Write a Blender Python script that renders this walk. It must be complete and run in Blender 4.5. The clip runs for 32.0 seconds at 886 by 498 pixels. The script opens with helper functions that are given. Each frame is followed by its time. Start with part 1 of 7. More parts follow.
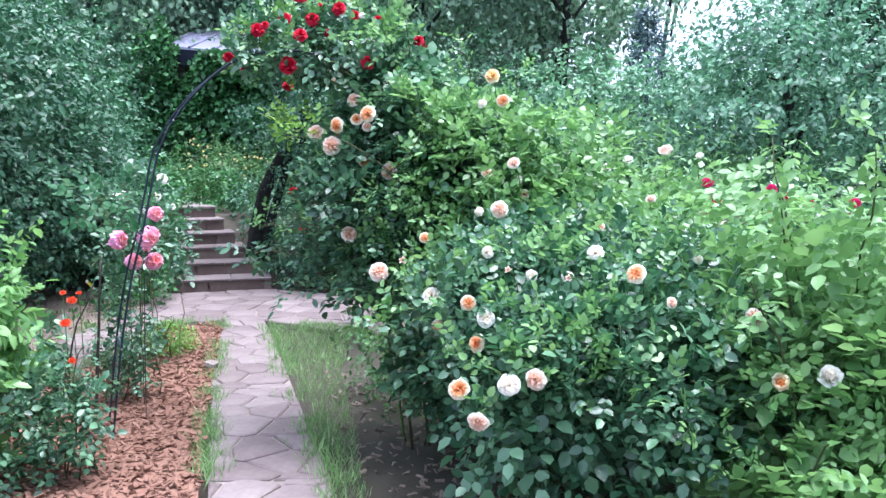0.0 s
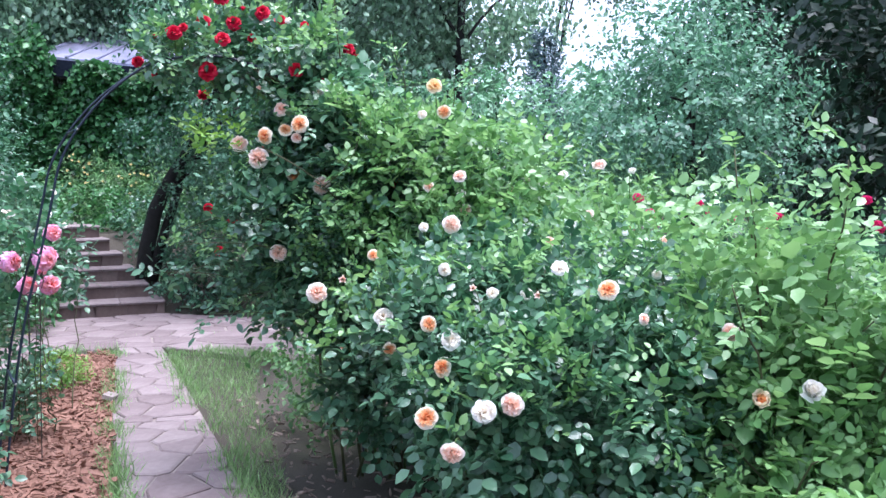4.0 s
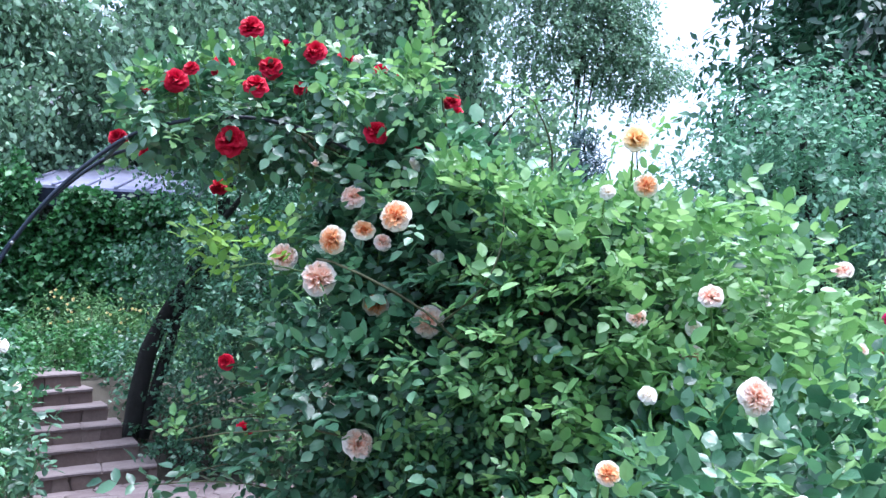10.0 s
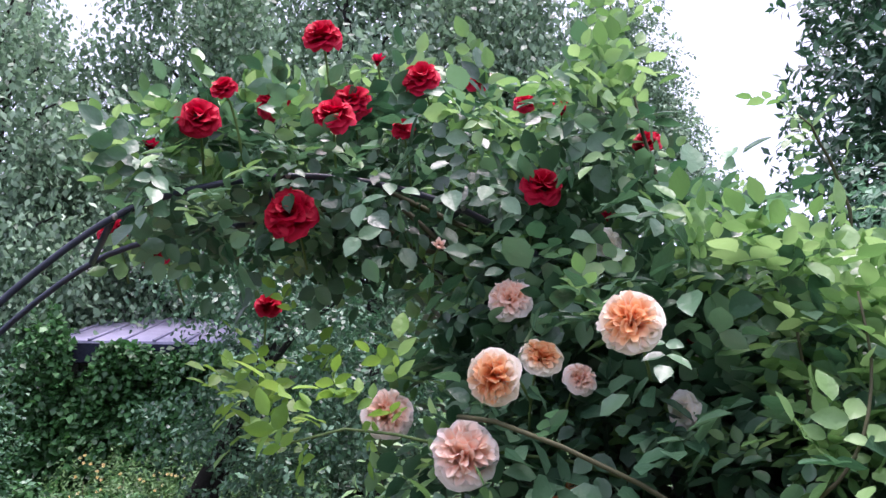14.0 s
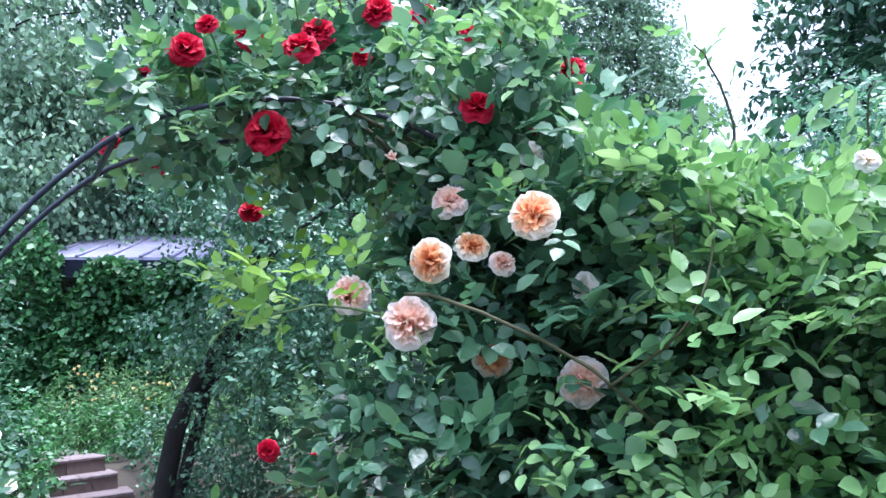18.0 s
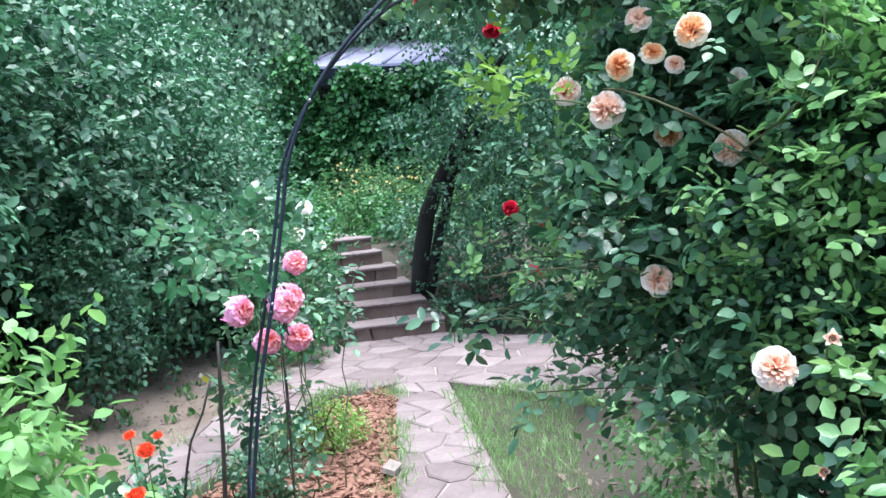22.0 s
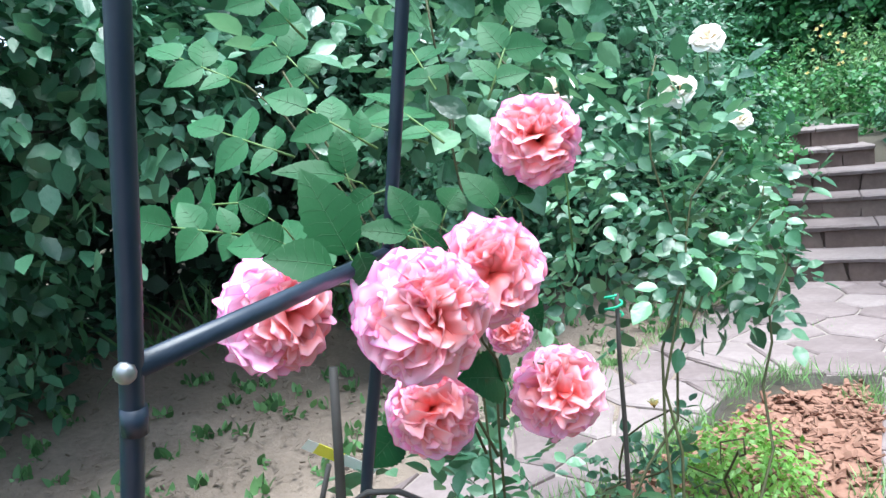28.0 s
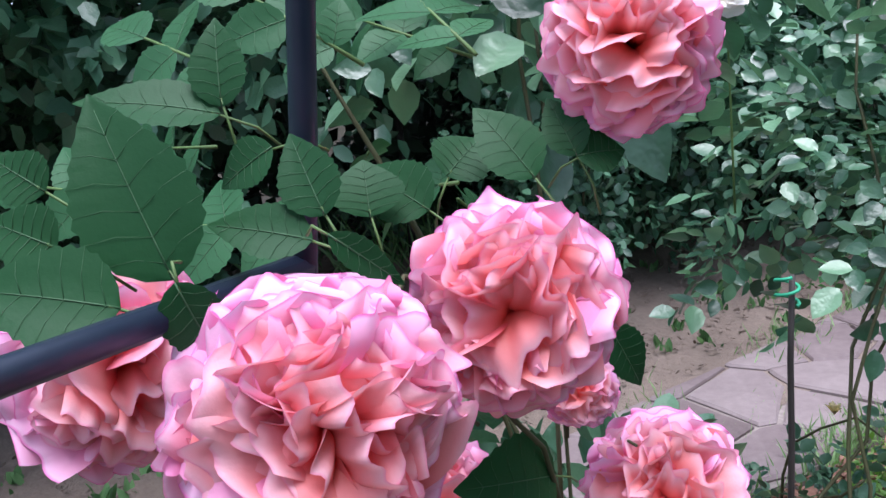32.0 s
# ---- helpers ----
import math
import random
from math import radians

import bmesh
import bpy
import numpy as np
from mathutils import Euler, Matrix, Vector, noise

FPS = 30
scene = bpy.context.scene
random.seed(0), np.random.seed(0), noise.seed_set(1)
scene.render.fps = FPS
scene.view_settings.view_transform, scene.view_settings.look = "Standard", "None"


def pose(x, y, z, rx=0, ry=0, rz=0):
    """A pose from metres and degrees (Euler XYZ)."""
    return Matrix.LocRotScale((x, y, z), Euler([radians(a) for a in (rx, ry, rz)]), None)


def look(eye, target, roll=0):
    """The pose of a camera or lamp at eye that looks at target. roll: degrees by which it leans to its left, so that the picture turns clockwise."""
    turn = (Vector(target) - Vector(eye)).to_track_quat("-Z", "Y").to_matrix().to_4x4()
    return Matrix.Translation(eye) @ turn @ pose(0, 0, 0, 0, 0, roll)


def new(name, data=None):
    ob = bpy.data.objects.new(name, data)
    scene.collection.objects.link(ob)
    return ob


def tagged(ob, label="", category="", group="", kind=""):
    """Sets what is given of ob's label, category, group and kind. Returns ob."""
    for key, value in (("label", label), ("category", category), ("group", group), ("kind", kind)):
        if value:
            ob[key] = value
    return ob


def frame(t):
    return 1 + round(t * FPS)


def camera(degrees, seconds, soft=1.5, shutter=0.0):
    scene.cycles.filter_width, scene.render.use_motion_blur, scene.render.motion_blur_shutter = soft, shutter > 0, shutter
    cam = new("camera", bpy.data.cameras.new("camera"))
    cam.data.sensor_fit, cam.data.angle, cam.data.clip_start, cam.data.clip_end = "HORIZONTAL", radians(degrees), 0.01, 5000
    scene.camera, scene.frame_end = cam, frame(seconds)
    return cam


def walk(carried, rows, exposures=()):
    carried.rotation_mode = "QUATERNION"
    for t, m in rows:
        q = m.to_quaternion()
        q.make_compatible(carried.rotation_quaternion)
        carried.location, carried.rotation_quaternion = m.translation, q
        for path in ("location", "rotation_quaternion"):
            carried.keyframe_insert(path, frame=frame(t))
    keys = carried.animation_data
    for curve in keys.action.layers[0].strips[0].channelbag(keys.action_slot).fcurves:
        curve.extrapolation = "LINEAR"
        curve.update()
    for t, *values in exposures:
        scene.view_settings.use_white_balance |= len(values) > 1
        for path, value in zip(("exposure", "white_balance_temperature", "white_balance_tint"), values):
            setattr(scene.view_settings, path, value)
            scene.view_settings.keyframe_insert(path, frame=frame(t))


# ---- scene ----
cam = camera(57.0, 32.0)
PATH = [
    (0, (0.025, 0.773, 1.432), (-0.01, 2.764, 1.246), -0.1),
    (0.5, (0.04, 0.849, 1.453), (-0.014, 2.846, 1.37), -0.3),
    (1, (0.038, 0.922, 1.449), (-0.03, 2.921, 1.442), 0.2),
    (1.5, (-0.002, 0.961, 1.441), (-0.057, 2.96, 1.435), -0.1),
    (2, (-0.092, 0.982, 1.434), (-0.079, 2.981, 1.394), -1.0),
    (2.5, (-0.148, 0.983, 1.425), (-0.052, 2.979, 1.35), -1.3),
    (3, (-0.176, 0.961, 1.416), (-0.012, 2.951, 1.309), -1.0),
    (3.5, (-0.205, 0.941, 1.408), (0.005, 2.925, 1.268), -0.4),
    (5.5, (-0.253, 1.291, 1.426), (0.074, 3.26, 1.301), -0.8),
    (6, (-0.336, 1.408, 1.446), (0.017, 3.373, 1.342), -1.7),
    (6.5, (-0.433, 1.525, 1.451), (-0.066, 3.489, 1.367), -3.2),
    (7, (-0.456, 1.649, 1.445), (-0.127, 3.621, 1.388), -3.2),
    (7.5, (-0.446, 1.817, 1.443), (-0.151, 3.795, 1.44), -1.8),
    (8, (-0.482, 1.973, 1.442), (-0.141, 3.944, 1.468), -1.5),
    (8.5, (-0.549, 2.157, 1.453), (-0.15, 4.116, 1.487), -2.9),
    (9, (-0.564, 2.307, 1.444), (-0.197, 4.272, 1.489), -2.8),
    (9.5, (-0.533, 2.474, 1.453), (-0.236, 4.45, 1.543), -2.0),
    (10, (-0.552, 2.616, 1.458), (-0.289, 4.593, 1.617), -2.3),
    (10.5, (-0.621, 2.783, 1.477), (-0.366, 4.754, 1.703), -3.8),
    (11, (-0.661, 2.92, 1.483), (-0.438, 4.888, 1.761), -4.3),
    (11.5, (-0.64, 3.064, 1.494), (-0.467, 5.023, 1.857), -3.9),
    (12, (-0.635, 3.205, 1.51), (-0.483, 5.154, 1.932), -3.4),
    (12.5, (-0.655, 3.325, 1.53), (-0.5, 5.266, 1.986), -3.5),
    (13, (-0.696, 3.477, 1.555), (-0.531, 5.412, 2.036), -4.0),
    (13.5, (-0.73, 3.572, 1.557), (-0.549, 5.502, 2.051), -4.3),
    (15.5, (-0.619, 3.919, 1.512), (-0.453, 5.834, 2.065), -4.8),
    (16, (-0.636, 3.9, 1.484), (-0.45, 5.817, 2.022), -4.1),
    (16.5, (-0.663, 3.828, 1.474), (-0.464, 5.758, 1.96), -4.4),
    (17, (-0.684, 3.694, 1.469), (-0.464, 5.639, 1.881), -4.9),
    (17.5, (-0.697, 3.562, 1.471), (-0.466, 5.521, 1.805), -5.2),
    (18, (-0.676, 3.404, 1.47), (-0.471, 5.37, 1.777), -5.0),
    (18.5, (-0.619, 3.231, 1.455), (-0.462, 5.206, 1.728), -4.4),
    (19, (-0.604, 3.075, 1.453), (-0.479, 5.056, 1.693), -4.0),
    (19.5, (-0.615, 2.861, 1.429), (-0.509, 4.851, 1.596), -3.7),
    (20, (-0.599, 2.705, 1.411), (-0.583, 4.703, 1.483), -3.7),
    (20.5, (-0.546, 2.578, 1.394), (-0.747, 4.567, 1.391), -3.0),
    (21, (-0.543, 2.524, 1.381), (-0.889, 4.492, 1.306), -3.0),
    (21.5, (-0.567, 2.585, 1.386), (-0.936, 4.548, 1.281), -3.9),
    (22, (-0.629, 2.702, 1.391), (-1.017, 4.66, 1.259), -5.4),
    (22.5, (-0.673, 2.841, 1.374), (-1.109, 4.786, 1.211), -5.2),
    (23, (-0.65, 3.022, 1.367), (-1.189, 4.941, 1.201), -3.2),
    (23.5, (-0.65, 3.182, 1.352), (-1.288, 5.072, 1.221), -3.7),
    (24, (-0.717, 3.384, 1.364), (-1.395, 5.264, 1.284), -5.4),
    (24.5, (-0.772, 3.574, 1.338), (-1.532, 5.423, 1.257), -5.3),
    (25, (-0.795, 3.816, 1.311), (-1.707, 5.593, 1.206), -3.0),
    (25.5, (-0.856, 3.985, 1.289), (-1.844, 5.719, 1.156), -1.8),
    (27.5, (-1.15, 4.726, 1.218), (-2.432, 6.239, 0.958), -4.2),
    (28, (-1.252, 4.855, 1.207), (-2.619, 6.29, 0.934), -5.6),
    (28.5, (-1.312, 4.951, 1.186), (-2.758, 6.302, 0.897), -6.3),
    (29, (-1.34, 5.052, 1.172), (-2.866, 6.308, 0.867), -6.1),
    (29.5, (-1.376, 5.123, 1.147), (-2.968, 6.291, 0.828), -6.0),
    (30, (-1.413, 5.161, 1.103), (-3.018, 6.306, 0.762), -6.5),
    (30.5, (-1.435, 5.189, 1.079), (-3.022, 6.337, 0.68), -7.1),
    (31, (-1.449, 5.187, 1.099), (-3.046, 6.303, 0.647), -7.3),
    (31.5, (-1.456, 5.198, 1.137), (-3.071, 6.289, 0.687), -6.8),
    (32, (-1.446, 5.189, 1.185), (-3.068, 6.29, 0.787), -5.1),
]
walk(cam, [(t, look(eye, target, roll)) for t, eye, target, roll in PATH], exposures=[(0, 0.96, 5750, 16), (2, 0.88, 5750, 21), (3, 0.84, 5750, 23), (6, 0.9, 5650, 19), (8, 0.83, 5550, 19), (10, 0.9, 5500, 17), (11, 0.86, 5550, 22), (12, 0.58, 5650, 24), (13, 0.53, 6050, 28), (16, 0.83, 6600, 49), (17, 1.05, 6100, 37), (18, 1.08, 5550, 22), (19, 0.88, 5500, 21), (20, 0.78, 5500, 31), (21, 1.03, 5800, 19), (22, 1.1, 5900, 10), (24, 1.18, 5800, 5), (25, 1.16, 5850, 10), (28, 1.19, 5800, 3), (29, 1.03, 5800, 7), (30, 0.68, 5700, 14), (31, 0.7, 5700, 17), (32, 0.29, 5800, 20)])

# ---- light ----
world = bpy.data.worlds.new("overcast_sky")
scene.world = world
world.use_nodes = True
wn, wl = world.node_tree.nodes, world.node_tree.links
wn.clear()
sky = wn.new("ShaderNodeTexSky")
sky.sky_type = "NISHITA"
sky.sun_disc = False
sky.sun_elevation, sky.sun_rotation = radians(78), radians(104)
sky.air_density, sky.dust_density, sky.ozone_density = 1.0, 3.0, 1.0
veil = wn.new("ShaderNodeMix")
veil.data_type = "RGBA"
veil.inputs[0].default_value = 0.7
veil.inputs[7].default_value = (8.2, 9.2, 10.9, 1)
back = wn.new("ShaderNodeBackground")
back.inputs["Strength"].default_value = 0.137
wout = wn.new("ShaderNodeOutputWorld")
wl.new(sky.outputs["Color"], veil.inputs[6])
wl.new(veil.outputs[2], back.inputs["Color"])
wl.new(back.outputs["Background"], wout.inputs["Surface"])
sun_data = bpy.data.lights.new("sun", "SUN")
sun_data.energy, sun_data.angle, sun_data.color = 5.0, radians(40), (1.0, 0.97, 0.92)
sun = new("sun", sun_data)
sun.matrix_world = look((0, 0, 30), (-6.0, 1.5, 0))

rng = np.random.default_rng(7)


# ---- materials ----
def material(name):
    m = bpy.data.materials.new(name)
    m.use_nodes = True
    n, l = m.node_tree.nodes, m.node_tree.links
    n.clear()
    out = n.new("ShaderNodeOutputMaterial")
    b = n.new("ShaderNodeBsdfPrincipled")
    l.new(b.outputs[0], out.inputs["Surface"])
    return m, n, l, b, out


def ramp(n, stops):
    r = n.new("ShaderNodeValToRGB")
    e = r.color_ramp.elements
    while len(e) < len(stops):
        e.new(0.5)
    for el, (p, c) in zip(e, stops):
        el.position, el.color = p, (*c, 1)
    return r


def noise_tex(n, l, scale, detail=4.0, rough=0.6, space="Object"):
    tc = n.new("ShaderNodeTexCoord")
    t = n.new("ShaderNodeTexNoise")
    t.inputs["Scale"].default_value, t.inputs["Detail"].default_value, t.inputs["Roughness"].default_value = scale, detail, rough
    l.new(tc.outputs[space], t.inputs["Vector"])
    return t


def leaf_mat(name, dark, mid, light, rough=0.42, passing=0.3, patch=1.3, spec=0.55, grain=60.0, relief=0.25):
    """Leaves: a colour of its own for each leaf, patches of age over the plant, some light let through."""
    m, n, l, b, out = material(name)
    g = n.new("ShaderNodeNewGeometry")
    big = noise_tex(n, l, patch, 2.0)
    mixf = n.new("ShaderNodeMath")
    mixf.operation = "MULTIPLY_ADD"
    mixf.inputs[1].default_value = 0.7
    l.new(g.outputs["Random Per Island"], mixf.inputs[0])
    sc = n.new("ShaderNodeMath")
    sc.operation = "MULTIPLY"
    sc.inputs[1].default_value = 0.45
    l.new(big.outputs["Fac"], sc.inputs[0])
    l.new(sc.outputs[0], mixf.inputs[2])
    r = ramp(n, [(0.05, dark), (0.5, mid), (0.92, light)])
    l.new(mixf.outputs[0], r.inputs["Fac"])
    l.new(r.outputs["Color"], b.inputs["Base Color"])
    b.inputs["Roughness"].default_value = rough
    b.inputs["Specular IOR Level"].default_value = spec
    fine = noise_tex(n, l, grain, 2.0)
    bump = n.new("ShaderNodeBump")
    bump.inputs["Strength"].default_value, bump.inputs["Distance"].default_value = relief, 0.6 / grain
    l.new(fine.outputs["Fac"], bump.inputs["Height"])
    l.new(bump.outputs["Normal"], b.inputs["Normal"])
    tr = n.new("ShaderNodeBsdfTranslucent")
    hs = n.new("ShaderNodeHueSaturation")
    hs.inputs["Hue"].default_value, hs.inputs["Saturation"].default_value, hs.inputs["Value"].default_value = 0.485, 1.1, 1.25
    l.new(r.outputs["Color"], hs.inputs["Color"])
    l.new(hs.outputs["Color"], tr.inputs["Color"])
    mx = n.new("ShaderNodeMixShader")
    mx.inputs["Fac"].default_value = passing
    l.new(b.outputs[0], mx.inputs[1])
    l.new(tr.outputs[0], mx.inputs[2])
    l.new(mx.outputs[0], out.inputs["Surface"])
    return m


def rough_mat(name, stops, scale=6.0, rough=0.9, bump_d=0.01, bump_s=0.6, fine=40.0, metal=0.0, random_amount=0.0):
    """Stone, soil, bark: two scales of noise in colour and relief."""
    m, n, l, b, out = material(name)
    a = noise_tex(n, l, scale, 6.0)
    f = noise_tex(n, l, fine, 5.0, 0.7)
    mx = n.new("ShaderNodeMath")
    mx.operation = "MULTIPLY_ADD"
    mx.inputs[1].default_value = 0.45
    l.new(f.outputs["Fac"], mx.inputs[0])
    half = n.new("ShaderNodeMath")
    half.operation = "MULTIPLY_ADD"
    half.inputs[1].default_value = 0.6
    l.new(a.outputs["Fac"], half.inputs[0])
    if random_amount:
        info = n.new("ShaderNodeObjectInfo")
        off = n.new("ShaderNodeMath")
        off.operation = "MULTIPLY_ADD"
        off.inputs[1].default_value, off.inputs[2].default_value = random_amount, -random_amount / 2
        l.new(info.outputs["Random"], off.inputs[0])
        l.new(off.outputs[0], half.inputs[2])
    else:
        half.inputs[2].default_value = 0.0
    l.new(half.outputs[0], mx.inputs[2])
    r = ramp(n, stops)
    l.new(mx.outputs[0], r.inputs["Fac"])
    l.new(r.outputs["Color"], b.inputs["Base Color"])
    b.inputs["Roughness"].default_value, b.inputs["Metallic"].default_value = rough, metal
    bump = n.new("ShaderNodeBump")
    bump.inputs["Strength"].default_value, bump.inputs["Distance"].default_value = bump_s, bump_d
    l.new(mx.outputs[0], bump.inputs["Height"])
    l.new(bump.outputs["Normal"], b.inputs["Normal"])
    return m


def petal_mat(name, stops, rough=0.55, passing=0.38):
    """Petals: the colour runs from the heart of the bloom to its rim, in the bloom's own units."""
    m, n, l, b, out = material(name)
    tc = n.new("ShaderNodeTexCoord")
    ln = n.new("ShaderNodeVectorMath")
    ln.operation = "LENGTH"
    l.new(tc.outputs["Object"], ln.inputs[0])
    ns = noise_tex(n, l, 2.2, 3.0)
    add = n.new("ShaderNodeMath")
    add.operation = "MULTIPLY_ADD"
    add.inputs[1].default_value = 0.35
    l.new(ns.outputs["Fac"], add.inputs[0])
    sub = n.new("ShaderNodeMath")
    sub.operation = "SUBTRACT"
    sub.inputs[1].default_value = 0.17
    l.new(ln.outputs["Value"], sub.inputs[0])
    l.new(sub.outputs[0], add.inputs[2])
    r = ramp(n, stops)
    l.new(add.outputs[0], r.inputs["Fac"])
    l.new(r.outputs["Color"], b.inputs["Base Color"])
    b.inputs["Roughness"].default_value = rough
    b.inputs["Specular IOR Level"].default_value = 0.25
    tr = n.new("ShaderNodeBsdfTranslucent")
    l.new(r.outputs["Color"], tr.inputs["Color"])
    mx = n.new("ShaderNodeMixShader")
    mx.inputs["Fac"].default_value = passing
    l.new(b.outputs[0], mx.inputs[1])
    l.new(tr.outputs[0], mx.inputs[2])
    l.new(mx.outputs[0], out.inputs["Surface"])
    return m


def rosette_mat(name, heart, guard, rough=0.5, passing=0.35, relief=0.05, edge=(0.4, 0.92)):
    """Petals coloured from foot to rim, along one ramp at the heart of the bloom and along another at its outside."""
    m, n, l, b, out = material(name)
    uv = n.new("ShaderNodeUVMap")
    uv.uv_map = "petal"
    sep = n.new("ShaderNodeSeparateXYZ")
    l.new(uv.outputs["UV"], sep.inputs[0])
    ns = noise_tex(n, l, 1.7, 3.0)
    wob = n.new("ShaderNodeMath")
    wob.operation = "MULTIPLY_ADD"
    wob.inputs[1].default_value = 0.3
    l.new(ns.outputs["Fac"], wob.inputs[0])
    off = n.new("ShaderNodeMath")
    off.operation = "SUBTRACT"
    off.inputs[1].default_value = 0.15
    l.new(sep.outputs["X"], off.inputs[0])
    l.new(off.outputs[0], wob.inputs[2])
    step = n.new("ShaderNodeMapRange")
    step.interpolation_type = "SMOOTHSTEP"
    step.inputs["From Min"].default_value, step.inputs["From Max"].default_value = edge
    l.new(wob.outputs[0], step.inputs["Value"])
    a, g = ramp(n, heart), ramp(n, guard)
    l.new(sep.outputs["Y"], a.inputs["Fac"])
    l.new(sep.outputs["Y"], g.inputs["Fac"])
    mix = n.new("ShaderNodeMix")
    mix.data_type = "RGBA"
    l.new(step.outputs["Result"], mix.inputs[0])
    l.new(a.outputs["Color"], mix.inputs[6])
    l.new(g.outputs["Color"], mix.inputs[7])
    l.new(mix.outputs[2], b.inputs["Base Color"])
    b.inputs["Roughness"].default_value = rough
    b.inputs["Specular IOR Level"].default_value = 0.3
    fine = noise_tex(n, l, 9.0, 3.0)
    bump = n.new("ShaderNodeBump")
    bump.inputs["Strength"].default_value, bump.inputs["Distance"].default_value = relief, 0.05
    l.new(fine.outputs["Fac"], bump.inputs["Height"])
    l.new(bump.outputs["Normal"], b.inputs["Normal"])
    tr = n.new("ShaderNodeBsdfTranslucent")
    l.new(mix.outputs[2], tr.inputs["Color"])
    mx = n.new("ShaderNodeMixShader")
    mx.inputs["Fac"].default_value = passing
    l.new(b.outputs[0], mx.inputs[1])
    l.new(tr.outputs[0], mx.inputs[2])
    l.new(mx.outputs[0], out.inputs["Surface"])
    return m


def plain_mat(name, colour, rough=0.5, metal=0.0):
    m, n, l, b, out = material(name)
    t = noise_tex(n, l, 25.0, 4.0)
    hi = tuple(min(1, c * 1.2 + 0.01) for c in colour)
    r = ramp(n, [(0.3, colour), (0.75, hi)])
    l.new(t.outputs["Fac"], r.inputs["Fac"])
    l.new(r.outputs["Color"], b.inputs["Base Color"])
    b.inputs["Roughness"].default_value, b.inputs["Metallic"].default_value = rough, metal
    return m


# widened leaf tones (rose, hedge, birch, apple, meadow) also paint in light and shade
M_ROSE = leaf_mat("rose_leaf", (0.012, 0.045, 0.027), (0.052, 0.145, 0.077), (0.17, 0.335, 0.19), 0.36, 0.26, 1.3, 0.8)
M_PALE = leaf_mat("pale_young_leaf", (0.07, 0.17, 0.06), (0.15, 0.31, 0.11), (0.27, 0.46, 0.2), 0.4, 0.38)
M_ROSE_LIGHT = leaf_mat("young_rose_leaf", (0.046, 0.128, 0.042), (0.132, 0.295, 0.1), (0.28, 0.48, 0.2), 0.38, 0.38, 1.3, 0.65)
M_FRESH = leaf_mat("fresh_shrub_leaf", (0.075, 0.19, 0.055), (0.17, 0.36, 0.12), (0.31, 0.53, 0.22), 0.45, 0.4)
M_LIME = leaf_mat("lime_leaf", (0.0941, 0.231, 0.0431), (0.179, 0.37, 0.0739), (0.291, 0.507, 0.136), 0.45, 0.4)
M_HEDGE = leaf_mat("hedge_leaf", (0.0117, 0.0407, 0.0252), (0.0407, 0.121, 0.0678), (0.121, 0.271, 0.155), 0.4, 0.2, 0.8)
M_IVY = leaf_mat("ivy_leaf", (0.013, 0.05, 0.018), (0.042, 0.15, 0.05), (0.1, 0.3, 0.1), 0.42, 0.26)
M_BIRCH = leaf_mat("birch_leaf", (0.0415, 0.0803, 0.055), (0.143, 0.249, 0.162), (0.328, 0.507, 0.341), 0.42, 0.3, 0.5)
M_APPLE = leaf_mat("apple_leaf", (0.0287, 0.077, 0.0496), (0.0994, 0.223, 0.144), (0.217, 0.433, 0.273), 0.5, 0.3, 0.7)
# darker leaf copy: deep shade is put into its colour
M_SHADED = leaf_mat("shaded_leaf", (0.00707, 0.0216, 0.0139), (0.0141, 0.0396, 0.0231), (0.0265, 0.0649, 0.0347), 0.5, 0.15, 0.5)
M_MEADOW = leaf_mat("meadow_leaf", (0.0238, 0.0681, 0.0261), (0.0869, 0.204, 0.0709), (0.206, 0.391, 0.16), 0.5, 0.35)
M_SPRUCE = leaf_mat("spruce_needle", (0.03, 0.065, 0.07), (0.06, 0.11, 0.125), (0.1, 0.17, 0.19), 0.6, 0.1)
M_GRASS = leaf_mat("grass_blade", (0.0924, 0.193, 0.066), (0.173, 0.323, 0.115), (0.312, 0.476, 0.214), 0.5, 0.35, 2.5)
M_BIGLEAF = leaf_mat("glossy_rose_leaf", (0.007, 0.042, 0.014), (0.013, 0.062, 0.021), (0.024, 0.092, 0.033), 0.46, 0.12, 14.0, 0.13, 350.0, 0.1)
M_SPRAY = leaf_mat("fresh_rose_leaf", (0.011, 0.055, 0.021), (0.024, 0.095, 0.038), (0.06, 0.17, 0.075), 0.46, 0.18, 9.0, 0.16, 300.0, 0.1)
M_RIB = plain_mat("pale_leaf_rib", (0.03, 0.095, 0.034), 0.6)
M_CANE = rough_mat("rose_cane", [(0.3, (0.03, 0.03, 0.013)), (0.7, (0.075, 0.08, 0.028))], 12, 0.7, 0.002)
M_GREENSTEM = rough_mat("green_stem", [(0.3, (0.06, 0.13, 0.03)), (0.7, (0.12, 0.2, 0.06))], 14, 0.6, 0.002)
M_BARK = rough_mat("dark_bark", [(0.3, (0.00667, 0.00624, 0.00601)), (0.7, (0.0222, 0.0207, 0.0202))], 7, 0.95, 0.03, 1.0, 30)
M_SOIL = rough_mat("bare_soil", [(0.25, (0.112, 0.086, 0.07)), (0.55, (0.205, 0.16, 0.13)), (0.85, (0.33, 0.266, 0.222))], 2.2, 0.97, 0.035, 1.0, 38)
M_EARTH = rough_mat("dark_earth", [(0.25, (0.028, 0.024, 0.019)), (0.6, (0.055, 0.047, 0.034)), (0.85, (0.05, 0.08, 0.03))], 1.2, 0.97, 0.02, 0.8, 35)
